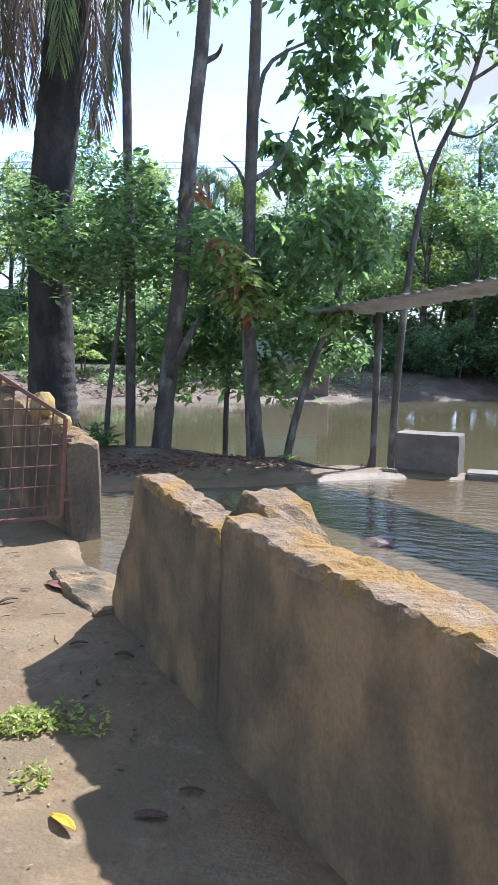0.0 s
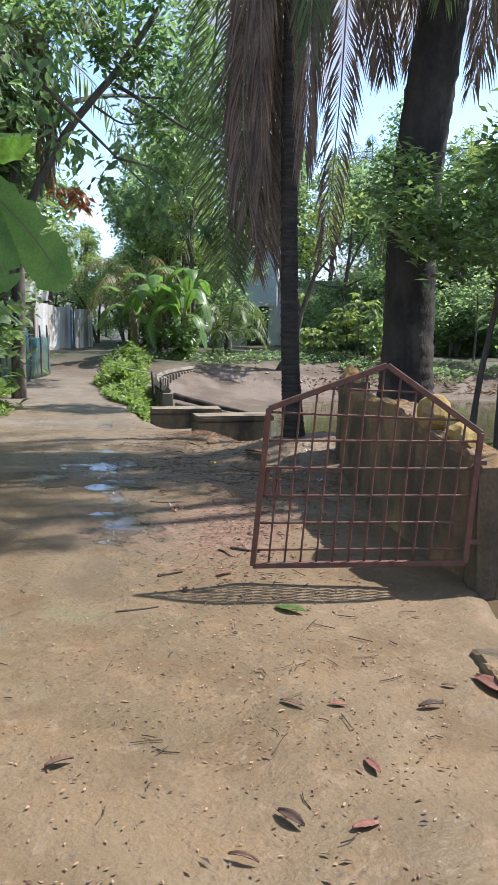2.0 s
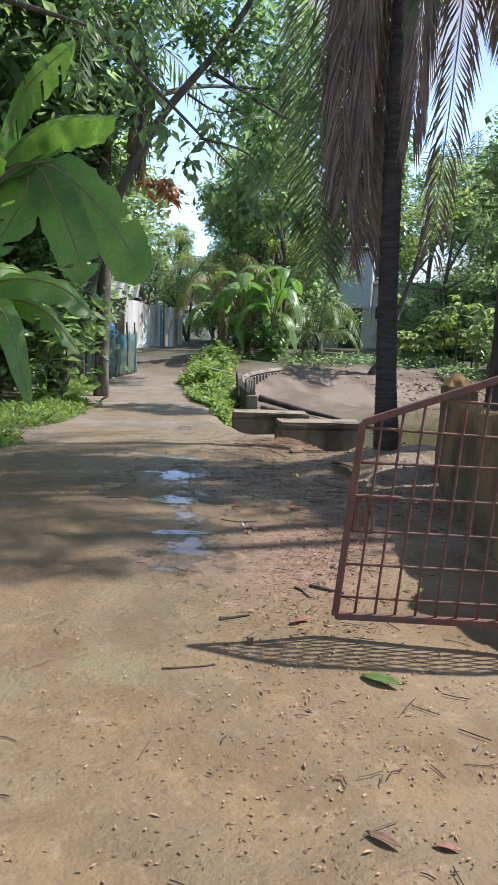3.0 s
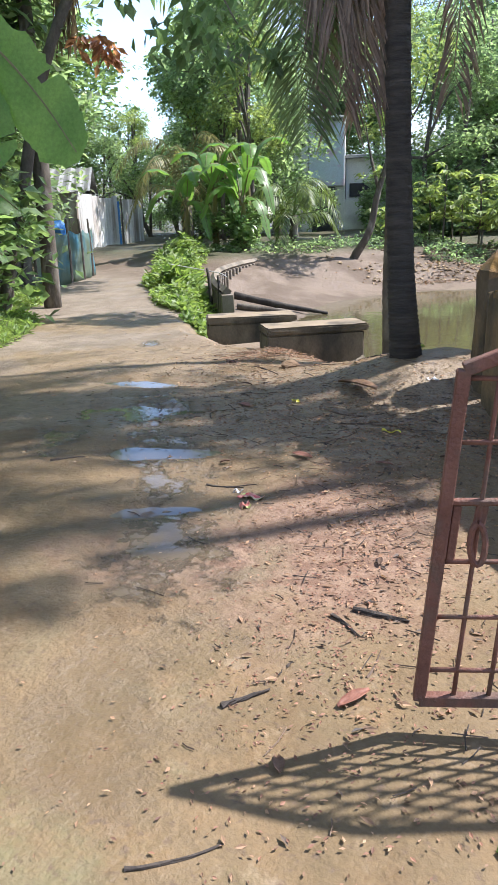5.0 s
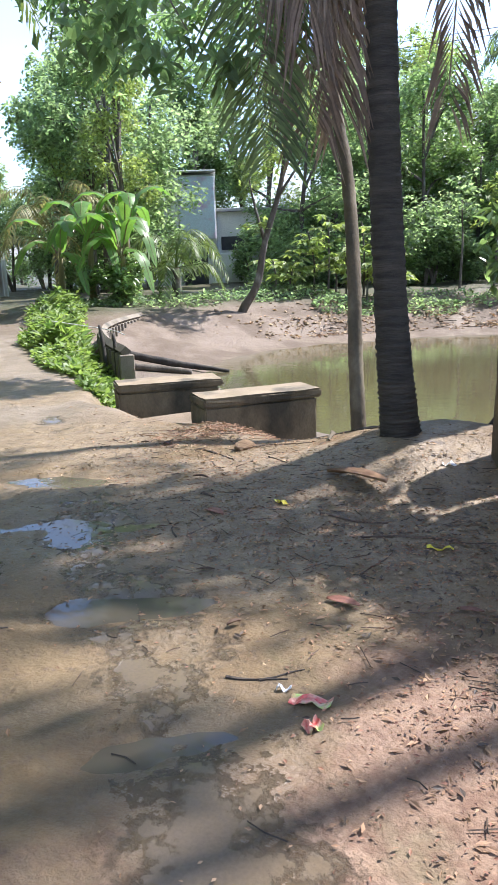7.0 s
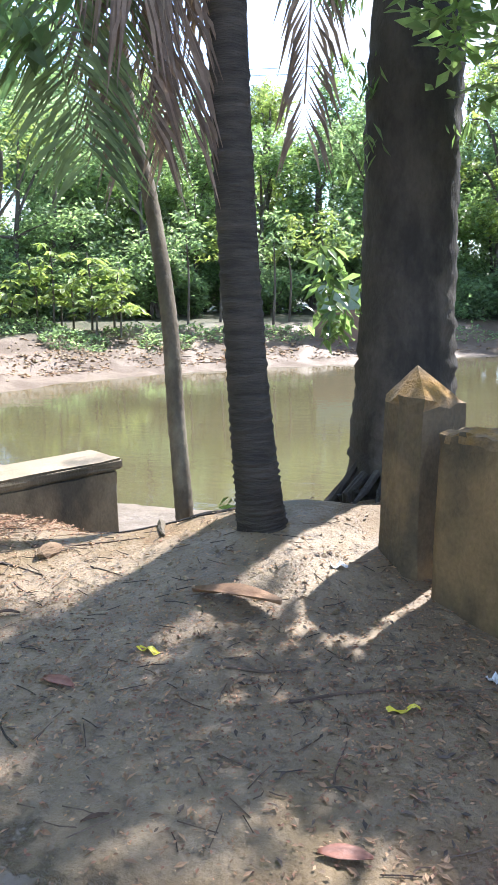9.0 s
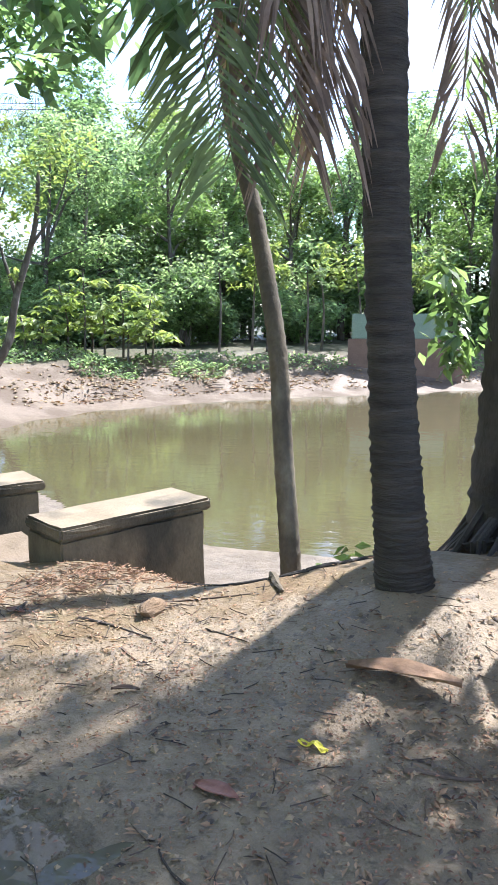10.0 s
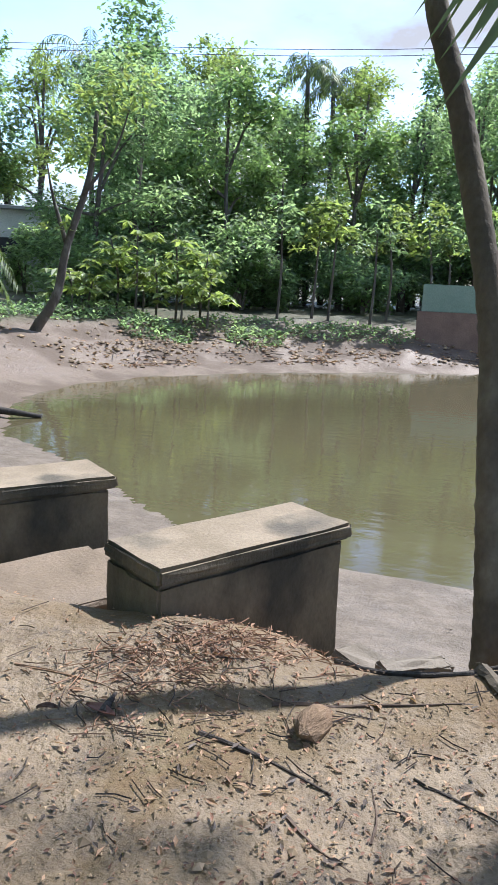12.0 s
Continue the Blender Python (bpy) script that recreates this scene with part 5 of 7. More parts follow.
# ---- banana plants ----
def banana(name, x, y, h, spec, label, seed, leaf_len=1.3, wide=0.32, roll=0):
    root = tagged(new(name), label, "banana plant")
    z = gz(x, y)
    mesh("stem", *tube(curve_points([(x, y, z - 0.1), (x, y, z + h * 0.5), (x + 0.05, y, z + h)], 8), [0.1, 0.095, 0.09, 0.085, 0.08, 0.07, 0.06, 0.04], 10, 0.04, seed), STEM, root, smooth=True)
    rng = np.random.default_rng(seed)
    for i, (az, rise, droop, scale) in enumerate(spec):
        c, s = math.cos(radians(az)), math.sin(radians(az))
        L = leaf_len * scale
        mid = curve_points([(x, y, z + h * 0.92), (x + c * L * 0.3, y + s * L * 0.3, z + h + L * rise * 0.6), (x + c * L * 0.7, y + s * L * 0.7, z + h + L * rise * 0.75 - L * droop * 0.25), (x + c * L, y + s * L, z + h + L * rise * 0.6 - L * droop)], 26)
        verts, faces = [], []
        lean = radians(roll)
        side = Vector((-s * math.cos(lean), c * math.cos(lean), math.sin(lean)))
        for k, p in enumerate(mid):
            t = k / 25
            w = wide * scale * (0.05 if t < 0.16 else math.sin(math.pi * min(1.0, (t - 0.16) / 0.84 * 0.9 + 0.1)) ** 0.6) * (1 + rng.normal(0, 0.02))
            p = Vector(p)
            fold = 0.28 + 0.1 * math.sin(k * 1.3)
            verts += [p - side * w - Vector((0, 0, w * fold)), p - side * w * 0.5 - Vector((0, 0, w * fold * 0.3)), p, p + side * w * 0.5 - Vector((0, 0, w * fold * 0.3)), p + side * w - Vector((0, 0, w * fold))]
        for k in range(25):
            tear = rng.random() < 0.06
            for j in range(4):
                if tear and j in (0, 3):
                    continue
                a = k * 5 + j
                faces.append((a, a + 1, a + 6, a + 5))
        blade = mesh("leaf", verts, faces, BANANA, root, smooth=True)
        mesh("midrib", *tube([Vector(p) + Vector((0, 0, 0.004)) for p in mid[::2]], [0.014 * (1 - k / 14) + 0.003 for k in range(13)], 5), STEM, blade)
    return root


STEM = material("banana_stem", (0.16, 0.15, 0.06), (0.24, 0.20, 0.09), 3.0, 0.6, 0.2, 40, stretch=(1, 1, 0.2))


def hanging_leaf(parent, ctrl, wide, side, drop, seed, rows=44, lift=0.0):
    """A broad banana leaf along a midrib, its two halves drooping, with a wavy torn margin."""
    rng = np.random.default_rng(seed)
    mid = [Vector(p) for p in curve_points(ctrl, rows)]
    side = Vector(side).normalized()
    verts, faces = [], []
    for k, p in enumerate(mid):
        t = k / (rows - 1)
        w = wide * (0.04 + min(1.0, t * 6.0) ** 0.7 * (1 - max(0.0, (t - 0.72) / 0.28) ** 2.2) ** 0.5)
        for e in (-1, -0.66, -0.33, 0, 0.33, 0.66, 1):
            edge = 1 + (0.05 * rng.normal() + 0.04 * math.sin(k * 0.9 + seed)) * (abs(e) > 0.9)
            sag = drop * abs(e) ** 1.5 * w + 0.012 * math.sin(k * 1.4 + e * 2) * abs(e)
            verts.append(p + side * (e * w * edge) - Vector((0, 0, sag)) + Vector((0, 0, lift * w * e)))
    torn = {int(v) for v in rng.integers(8, rows - 4, 4)}
    for k in range(rows - 1):
        for j in range(6):
            if k in torn and j in ((0, 1) if k % 2 else (4, 5)):
                continue
            a = k * 7 + j
            faces.append((a, a + 1, a + 8, a + 7))
    blade = mesh("leaf", verts, faces, BANANA, parent, smooth=True)
    mesh("midrib", *tube([p + Vector((0, 0, 0.005)) for p in mid[::3]], [0.016 * (1 - k / 16) + 0.003 for k in range(len(mid[::3]))], 5), STEM, blade)


def lane_banana():
    root = tagged(new("banana_plant"), "banana plant with broad torn green leaves beside the lane", "banana plant")
    x, y = -7.85, 7.1
    z = gz(x, y)
    mesh("stem", *tube(curve_points([(x - 0.05, y - 0.08, z - 0.1), (x - 0.03, y - 0.03, z + 1.3), (x, y, 2.75)], 9), [0.12, 0.115, 0.11, 0.105, 0.1, 0.09, 0.08, 0.065, 0.04], 12, 0.04, 1), STEM, root, smooth=True)
    top = (x, y, 2.7)
    across = (0.67, 0.74, 0.0)
    hanging_leaf(root, [top, (-7.77, 7.46, 3.25), (-7.52, 7.8, 3.5), (-7.14, 8.23, 3.55)], 0.24, (0.55, -0.5, 0.3), 0.75, 1)
    hanging_leaf(root, [top, (-7.72, 7.45, 3.02), (-7.66, 7.45, 2.7), (-7.74, 7.28, 2.35), (-7.86, 7.08, 1.95)], 0.3, across, 0.1, 2, lift=0.25)
    hanging_leaf(root, [top, (-7.62, 7.52, 2.98), (-7.43, 7.68, 2.62), (-7.25, 7.78, 2.2), (-7.1, 7.85, 1.78)], 0.22, across, 0.12, 3, lift=0.4)
    hanging_leaf(root, [top, (-7.6, 7.55, 3.02), (-7.24, 7.91, 2.74), (-6.93, 8.15, 2.3), (-6.67, 8.32, 1.82)], 0.27, (0.5, 0.5, 0.6), 0.2, 4)
    hanging_leaf(root, [top, (-7.85, 7.4, 3.5), (-7.77, 7.6, 3.9), (-7.5, 7.95, 4.3)], 0.25, (0.6, -0.4, 0.5), 0.4, 5)
    for k, az in enumerate((150, 205, 260, 320)):
        c, s = math.cos(radians(az)), math.sin(radians(az))
        hanging_leaf(root, [top, (x + c * 0.5, y + s * 0.5, 3.3), (x + c * 1.1, y + s * 1.1, 3.3), (x + c * 1.5, y + s * 1.5, 2.6)], 0.27, (-s, c, 0), 0.35, 6 + k)


lane_banana()
banana("banana_plant", -8.2, 6.95, 1.5, [(48, 0.3, 0.25, 1.1), (52, 0.1, 0.45, 0.95), (100, 0.5, 0.6, 1), (190, 0.6, 0.5, 1), (300, 0.4, 0.7, 1), (10, 0.1, 0.9, 0.9)], "smaller banana plant in the shade of the lane", 2, 1.35, 0.22, 40)
for k, (bx, by, bh) in enumerate(((-17.2, 19.3, 1.6), (-16.6, 20.0, 1.8), (-17.8, 18.8, 1.2), (-16.2, 19.4, 1.2))):
    banana("banana_plant", bx, by, bh, [(20 + 47 * k, 1.1, 0.0, 1), (75 + 30 * k, 0.7, 0.3, 1), (140, 0.8, 0.3, 0.9), (200 + 20 * k, 1.0, 0.1, 1), (262, 0.5, 0.6, 1), (310 + 11 * k, 0.9, 0.2, 1), (350, 0.2, 0.9, 0.9)],
           "light green banana plant in a clump by the pond", 10 + k, 1.35, 0.2)


def young_palm(x, y, h, n, seed, mat, length, label):
    root = tagged(new("young_coconut_palm"), label, "palm tree")
    z = gz(x, y)
    mesh("trunk", *tube([(x, y, z - 0.1), (x, y, z + h * 0.5), (x, y, z + h)], [0.16, 0.13, 0.1], 10, 0.1, seed), BARK, root, smooth=True)
    for i in range(n):
        a = 2 * math.pi * i / n + seed
        c, s = math.cos(a), math.sin(a)
        k = length * (0.85 + 0.3 * ((i * 7) % 5) / 5)
        up = 0.75 - 0.35 * (i % 3)
        frond("frond", root, [(x, y, z + h), (x + c * k * 0.3, y + s * k * 0.3, z + h + k * up * 0.8), (x + c * k * 0.7, y + s * k * 0.7, z + h + k * up * 0.75), (x + c * k, y + s * k, z + h + k * (up - 0.55))], 0.5, mat, seed * 31 + i, hang=0.9, pairs=36, width=0.05)


young_palm(-20.6, 21.2, 1.8, 11, 1, FROND_LIGHT := material("palm_frond_light", (0.15, 0.15, 0.06), (0.24, 0.22, 0.1), 2.0, 0.55, 0.0, 30, leaf=0.3, island=True), 2.4, "young coconut palm with arching yellowed fronds")
young_palm(-16.0, 21.2, 0.9, 10, 2, FROND_GREEN, 1.5, "small green palm by the pond bank")
young_palm(-12.6, 6.2, 1.1, 10, 3, FROND_GREEN, 1.8, "small green palm in the shade")


# ---- weeds and grass ----
def weeds(name, pts, size, mat, label, seed, slim=0.5, kind="stuff", droop=-0.2):
    ob = leaf_mesh(name, pts, size, mat, None, seed, droop=droop, slim=slim)
    return tagged(ob, label, "weeds", kind=kind)


WEED_PALE = material("pale_weed", (0.20, 0.24, 0.05), (0.28, 0.31, 0.08), 6.0, 0.5, 0.0, 20, leaf=0.35, island=True)
rngg = np.random.default_rng(8)


def patch(n, cx, cy, rx, ry, turn, h, seed):
    r = np.random.default_rng(seed)
    a, q = r.random(n) * 2 * np.pi, np.sqrt(r.random(n))
    u, v = np.cos(a) * q * rx, np.sin(a) * q * ry
    t = radians(turn)
    x, y = cx + u * math.cos(t) - v * math.sin(t), cy + u * math.sin(t) + v * math.cos(t)
    hh = h * (1 - q ** 2 * 0.75) * (0.6 + 0.4 * wobble(x, y, 3.0, seed))
    return np.stack([x, y, ground_z(x, y) + r.random(n) ** 0.7 * np.clip(hh, 0.03, None)], -1)


weeds("roadside_weeds", np.concatenate([patch(6500, -10.5, 12.75, 2.3, 0.62, -29, 0.42, 1), patch(4200, -13.6, 14.8, 1.8, 0.6, -40, 0.8, 2), patch(2200, -8.75, 11.55, 0.85, 0.4, -32, 0.25, 3), patch(2600, -16.6, 17.5, 2.2, 0.7, -40, 0.7, 5)]), 0.11, WEED,
      "bright green weeds and creepers along the lane edge", 5)
weeds("tall_weeds", np.concatenate([patch(1100, -12.2, 13.9, 0.7, 0.45, -35, 1.0, 4), patch(1100, -14.0, 15.3, 0.9, 0.5, -40, 1.2, 6)]), 0.24, WEED, "tall broad-leaved green weeds", 6, 0.35)
weeds("verge_grass", np.concatenate([patch(4200, -10.3, 8.9, 2.0, 0.7, -38, 0.16, 11), patch(3000, -13.6, 11.3, 2.0, 0.6, -38, 0.2, 12), patch(1200, -7.9, 6.9, 0.9, 0.5, -35, 0.12, 13)]), 0.12, WEED, "short green grass on the lane verge", 7, 0.25)
weeds("wall_foot_weeds", np.concatenate([patch(420, 0.38, 4.43, 0.13, 0.1, 30, 0.1, 21), patch(70, 0.1, 4.38, 0.12, 0.06, 30, 0.05, 22), patch(110, -0.16, 4.22, 0.09, 0.06, 20, 0.06, 26), patch(130, 0.56, 4.52, 0.17, 0.11, -40, 0.03, 23), patch(60, 0.62, 4.12, 0.1, 0.06, -45, 0.04, 24)]),
      0.03, WEED_PALE, "small bright green creeping weeds on the mud", 8)
weeds("bank_weeds", np.concatenate([patch(1300, -9.4, 26.4, 3.2, 0.6, 30, 0.4, 31), patch(1500, -14.5, 23.2, 2.4, 0.9, 60, 0.5, 32), patch(900, -4.0, 29.4, 3.6, 0.6, 28, 0.35, 33), patch(1500, -15.9, 20.0, 2.2, 1.0, 60, 0.35, 34), patch(700, -12.2, 23.6, 0.9, 0.6, 40, 0.5, 35), patch(400, -10.3, 25.0, 0.8, 0.5, 40, 0.4, 36)]),
      0.12, LEAF_FAR, "green scrub creeping down the far bank", 9)
weeds("pond_edge_sprouts", np.concatenate([patch(12, -4.72, 10.3, 0.1, 0.05, 0, 0.2, 41), patch(16, -0.35, 10.75, 0.12, 0.06, 0, 0.05, 42), patch(50, -3.3, 10.2, 0.3, 0.15, 0, 0.05, 43)]), 0.11, WEED, "small green seedlings at the bank edge", 10)
weeds("bank_fern", patch(160, -2.75, 10.35, 0.3, 0.2, 0, 0.35, 51), 0.16, LEAF_DARK, "dark ferny undergrowth at the tree feet", 11, 0.25)


# ---- large trees of the lane and overhead branch ----
tree("canopy_tree", "broad tree whose leafy branch hangs over the lane", (-8.0, 5.0), [(-7.9, 5.1, 2.0), (-7.6, 5.4, 4.0), (-7.2, 5.8, 6.5)], 0.2, 0.1,
     [(-5.5, 8.95, 2.42, 0.24), (-5.28, 9.05, 2.55, 0.22), (-5.75, 8.85, 2.48, 0.24), (-6.0, 8.75, 2.6, 0.28), (-5.6, 8.9, 2.85, 0.34), (-6.2, 8.4, 3.3, 0.5), (-6.6, 7.7, 4.0, 0.6), (-7.0, 6.8, 4.8, 0.9), (-7.3, 6.0, 5.8, 1.1), (-7.2, 5.6, 6.6, 1.2)], 2400, 0.15, LEAF_DARK, BARK, 31,
     limbs=[((-7.6, 5.4, 4.4), (-6.5, 7.7, 4.1), 0.06), ((-6.55, 7.6, 4.15), (-5.8, 8.8, 2.9), 0.03), ((-6.0, 8.5, 3.2), (-5.4, 9.0, 2.6), 0.015)], droop=0.9, slim=0.45)
tree("lane_tree", "leaning tree with a pale trunk and open crown", (-11.8, 10.05), [(-11.6, 10.38, 1.42), (-11.32, 10.82, 3.28), (-10.9, 11.4, 4.7), (-10.35, 12.17, 5.88), (-9.9, 12.7, 6.9)], 0.11, 0.05,
     [(-10.4, 12.2, 6.0, 0.6), (-9.6, 12.8, 6.8, 0.9), (-10.9, 11.8, 6.6, 0.8), (-9.9, 12.5, 5.0, 0.3), (-9.5, 12.7, 4.7, 0.25), (-11.6, 11.0, 5.6, 0.8), (-8.0, 13.5, 3.95, 0.5), (-8.4, 13.4, 4.4, 0.6), (-7.6, 13.5, 4.2, 0.4), (-8.9, 13.1, 4.8, 0.5)], 2900, 0.2, LEAF_DARK, BARK, 32,
     limbs=[((-11.32, 10.82, 3.3), (-11.3, 11.4, 5.2), 0.05), ((-10.6, 11.8, 5.2), (-9.8, 12.5, 5.0), 0.025), ((-10.4, 12.1, 5.6), (-8.0, 13.5, 4.2), 0.035)], extra=([(-10.9, 11.4, 3.7, 0.2), (-10.7, 11.5, 3.6, 0.18)], 80, 0.22, LEAF_RED, "spray of orange young leaves"), droop=0.5)
tree("lane_tree", "dark trunk beside the lane with dense leaves", (-12.5, 10.3), [(-12.4, 10.4, 2.0), (-12.3, 10.5, 4.0), (-12.2, 10.6, 7.0)], 0.13, 0.08,
     [(-12.3, 10.5, 4.4, 0.9), (-12.9, 10.6, 5.6, 1.2), (-11.9, 10.2, 6.6, 1.3), (-13.4, 10.4, 3.6, 0.8), (-12.4, 9.6, 3.4, 0.8), (-13.2, 9.6, 7.2, 1.3)], 4200, 0.2, LEAF_DARK, BARK_DARK, 33)
tree("lane_tree", "tall tree whose dark crown spreads across the lane", (-13.1, 10.8), [(-13.1, 10.9, 2.5), (-13.0, 11.2, 4.5), (-12.9, 11.8, 7.5)], 0.12, 0.06,
     [(-13.8, 16.8, 5.2, 0.8), (-13.0, 16.4, 6.2, 1.1), (-14.6, 17.2, 6.6, 1.2), (-13.5, 16.6, 7.8, 1.4), (-12.4, 16.0, 5.2, 0.7), (-12.2, 16.2, 7.2, 1.0), (-12.9, 13.5, 8.0, 1.0)], 4600, 0.2, LEAF_DARK, BARK, 34,
     limbs=[((-13.0, 11.3, 5.0), (-13.3, 16.4, 6.8), 0.08), ((-12.9, 11.8, 7.2), (-13.0, 16.2, 7.6), 0.06), ((-13.2, 14.6, 6.2), (-12.5, 16.0, 5.4), 0.03)], droop=0.7)
tree("bank_leaning_tree", "forked tree leaning over the far bank", (-13.9, 21.3), [(-13.5, 21.4, 0.8), (-13.3, 21.5, 1.8), (-12.9, 21.7, 3.2), (-12.8, 21.8, 4.4)], 0.13, 0.04,
     [(-12.8, 21.8, 4.3, 0.8), (-13.6, 21.6, 3.6, 0.6), (-12.2, 21.9, 5.0, 0.7), (-13.4, 21.3, 2.2, 0.3)], 700, 0.18, LEAF_YELLOW, BARK, 35,
     limbs=[((-13.3, 21.5, 1.8), (-13.8, 21.6, 3.4), 0.05), ((-13.0, 21.6, 2.8), (-12.1, 21.9, 4.6), 0.04)])


def tall_palm(name, x, y, h, n, length, mat, seed, label, dry=0):
    root = tagged(new(name), label, "palm tree")
    z = gz(x, y)
    mesh("trunk", *tube(curve_points([(x, y, z - 0.2), (x + 0.1, y, z + h * 0.5), (x, y, z + h)], 12), [0.14 - 0.005 * k for k in range(12)], 10, 0.06, seed), BARK, root, smooth=True)
    for i in range(n):
        a = 2 * math.pi * i / n + seed * 0.7
        c, s = math.cos(a), math.sin(a)
        up = 0.5 - 0.3 * (i % 3)
        frond("frond", root, [(x, y, z + h), (x + c * length * 0.35, y + s * length * 0.35, z + h + length * up * 0.7), (x + c * length * 0.75, y + s * length * 0.75, z + h + length * (up - 0.2)), (x + c * length, y + s * length, z + h + length * (up - 0.7))],
              0.6, mat, seed * 17 + i, hang=0.9, pairs=34, width=0.05)
    for i in range(dry):
        a = 0.3 + i * 0.5
        c, s = math.cos(a), math.sin(a)
        frond("frond", root, [(x, y, z + h), (x + c * 0.6, y + s * 0.6, z + h - 0.1), (x + c * 0.75, y + s * 0.75, z + h - 1.2), (x + c * 0.7, y + s * 0.7, z + h - 2.6)], 0.7, FROND_DRY, seed * 19 + i, hang=2.0, pairs=60, spread=0.5, width=0.035, label="dry hanging frond")


tall_palm("coconut_palm", -12.0, 11.0, 6.6, 9, 2.4, FROND_GREEN, 3, "coconut palm beside the lane with dry hanging fronds", 4)
tall_palm("coconut_palm", 0.3, 43.0, 10.6, 11, 2.6, FROND_GREEN, 4, "far coconut palm above the woods")
tall_palm("coconut_palm", -24.0, 42.0, 10.6, 11, 2.8, FROND_GREEN, 5, "far coconut palm above the woods")
tall_palm("areca_palm", -11.7, 39.0, 8.6, 10, 1.3, FROND_GREEN, 6, "far slim palm among the woods")
tall_palm("areca_palm", -12.9, 39.6, 9.2, 10, 1.35, FROND_GREEN, 7, "far slim palm among the woods")


# ---- house, fences, net ----
HOUSE_WALL = material("pale_house_wall", (0.66, 0.66, 0.63), (0.78, 0.78, 0.75), 1.0, 0.85, 0.1, 20, c3=(0.36, 0.36, 0.34), patch=0.6)
HOUSE_BLUE = material("blue_panel", (0.6, 0.69, 0.78), (0.66, 0.73, 0.8), 1.2, 0.7, 0.05, 20, c3=(0.6, 0.45, 0.6), patch=2.5)
DARK_WOOD = material("dark_door", (0.03, 0.03, 0.035), (0.05, 0.05, 0.055), 3, 0.7, 0.1, 30)


def house():
    root = tagged(new("village_house"), "two-storey pale house with a blue panelled upper front", "house")
    root.matrix_world = pose(-25.4, 32.6, gz(-25, 33), 0, 0, 38)

    def box(name, x0, x1, y0, y1, z0, z1, mat, label=""):
        bm = bmesh.new()
        bmesh.ops.create_cube(bm, size=1)
        for v in bm.verts:
            v.co = Vector((x0 + (v.co.x + 0.5) * (x1 - x0), y0 + (v.co.y + 0.5) * (y1 - y0), z0 + (v.co.z + 0.5) * (z1 - z0)))
        bmesh.ops.bevel(bm, geom=bm.edges[:], offset=0.015, segments=1, affect="EDGES")
        return part(name, bm, mat, root, label)

    box("wall", -0.9, 0.0, 0.0, 5.0, -0.4, 4.8, HOUSE_WALL)
    box("wall", 0.0, 1.7, 0.25, 5.0, -0.4, 4.8, HOUSE_WALL)
    box("front_panel", 0.05, 1.65, 0.12, 0.22, 2.0, 4.7, HOUSE_BLUE, "light blue panel with faint pink pattern")
    box("pillar", -0.32, 0.0, -0.1, 0.0, -0.3, 4.9, HOUSE_WALL)
    box("door", 0.15, 1.25, 0.16, 0.24, -0.3, 1.95, DARK_WOOD)
    box("wall", 1.72, 4.6, 0.9, 5.0, -0.4, 3.2, HOUSE_WALL)
    box("shutter", 1.9, 4.4, 0.82, 0.89, 1.5, 2.1, DARK_WOOD)
    box("low_wall", 1.7, 4.8, 0.2, 0.4, -0.4, 1.35, HOUSE_WALL)
    box("roof", -0.95, 1.75, -0.12, 5.1, 4.9, 4.96, HOUSE_WALL)
    box("roof", 1.7, 4.9, 0.6, 5.2, 3.2, 3.35, TIN)


house()

block("brown_wall", -5.25, 27.9, -0.6, 3.1, 0.2, 1.33, 6, material("brown_brick_wall", (0.19, 0.125, 0.09), (0.26, 0.175, 0.125), 2, 0.9, 0.2, 30), "low reddish-brown wall beyond the pond", "wall", cuts=0, kind="structure")
block("green_sheet", -5.4, 27.9, 0.73, 2.6, 0.06, 0.68, 6, material("green_tin", (0.2, 0.29, 0.21), (0.26, 0.34, 0.25), 2, 0.6, 0.1, 30), "green painted sheet fence above the wall", "fence", cuts=0, kind="structure")

TIN_PALE = material("pale_tin_sheet", (0.55, 0.55, 0.53), (0.7, 0.7, 0.68), 2.0, 0.55, 0.1, 30, c3=(0.28, 0.22, 0.17), patch=1.2, stretch=(1, 1, 0.3), per_object=True)
TIN_BLUE = material("blue_sheet", (0.05, 0.2, 0.5), (0.08, 0.26, 0.56), 2.0, 0.5, 0.1, 30)


def tin_fence():
    root = tagged(new("tin_fence"), "fence of pale corrugated tin sheets with one blue strip", "fence")
    a, b, n = Vector((-22.4, 18.3, 0)), Vector((-26.6, 23.9, 0)), 11
    d = (b - a) / n
    side = Vector((-d.y, d.x, 0)).normalized()
    rng = np.random.default_rng(3)
    for i in range(n):
        p = a + d * i
        blue = i == 6
        w = 0.35 if blue else 0.98
        h = 1.65 + rng.normal(0, 0.06)
        z = gz(p.x, p.y) - 0.05
        verts, faces = [], []
        for k in range(25):
            q = p + d * (k / 24 * w) + side * (0.006 * math.sin(k * 1.57) + 0.002 * rng.normal())
            verts += [(q.x, q.y, z), (q.x, q.y, z + h)]
        for k in range(24):
            faces.append((2 * k, 2 * k + 2, 2 * k + 3, 2 * k + 1))
        ob = mesh("panel", verts, faces, TIN_BLUE if blue else TIN_PALE, root)
        ob.modifiers.new("thickness", "SOLIDIFY").thickness = 0.006
        q = p + side * 0.06
        mesh("post", *tube([(q.x, q.y, z - 0.1), (q.x, q.y, z + h + 0.1)], [0.035, 0.03], 6), BARK, root)


tin_fence()


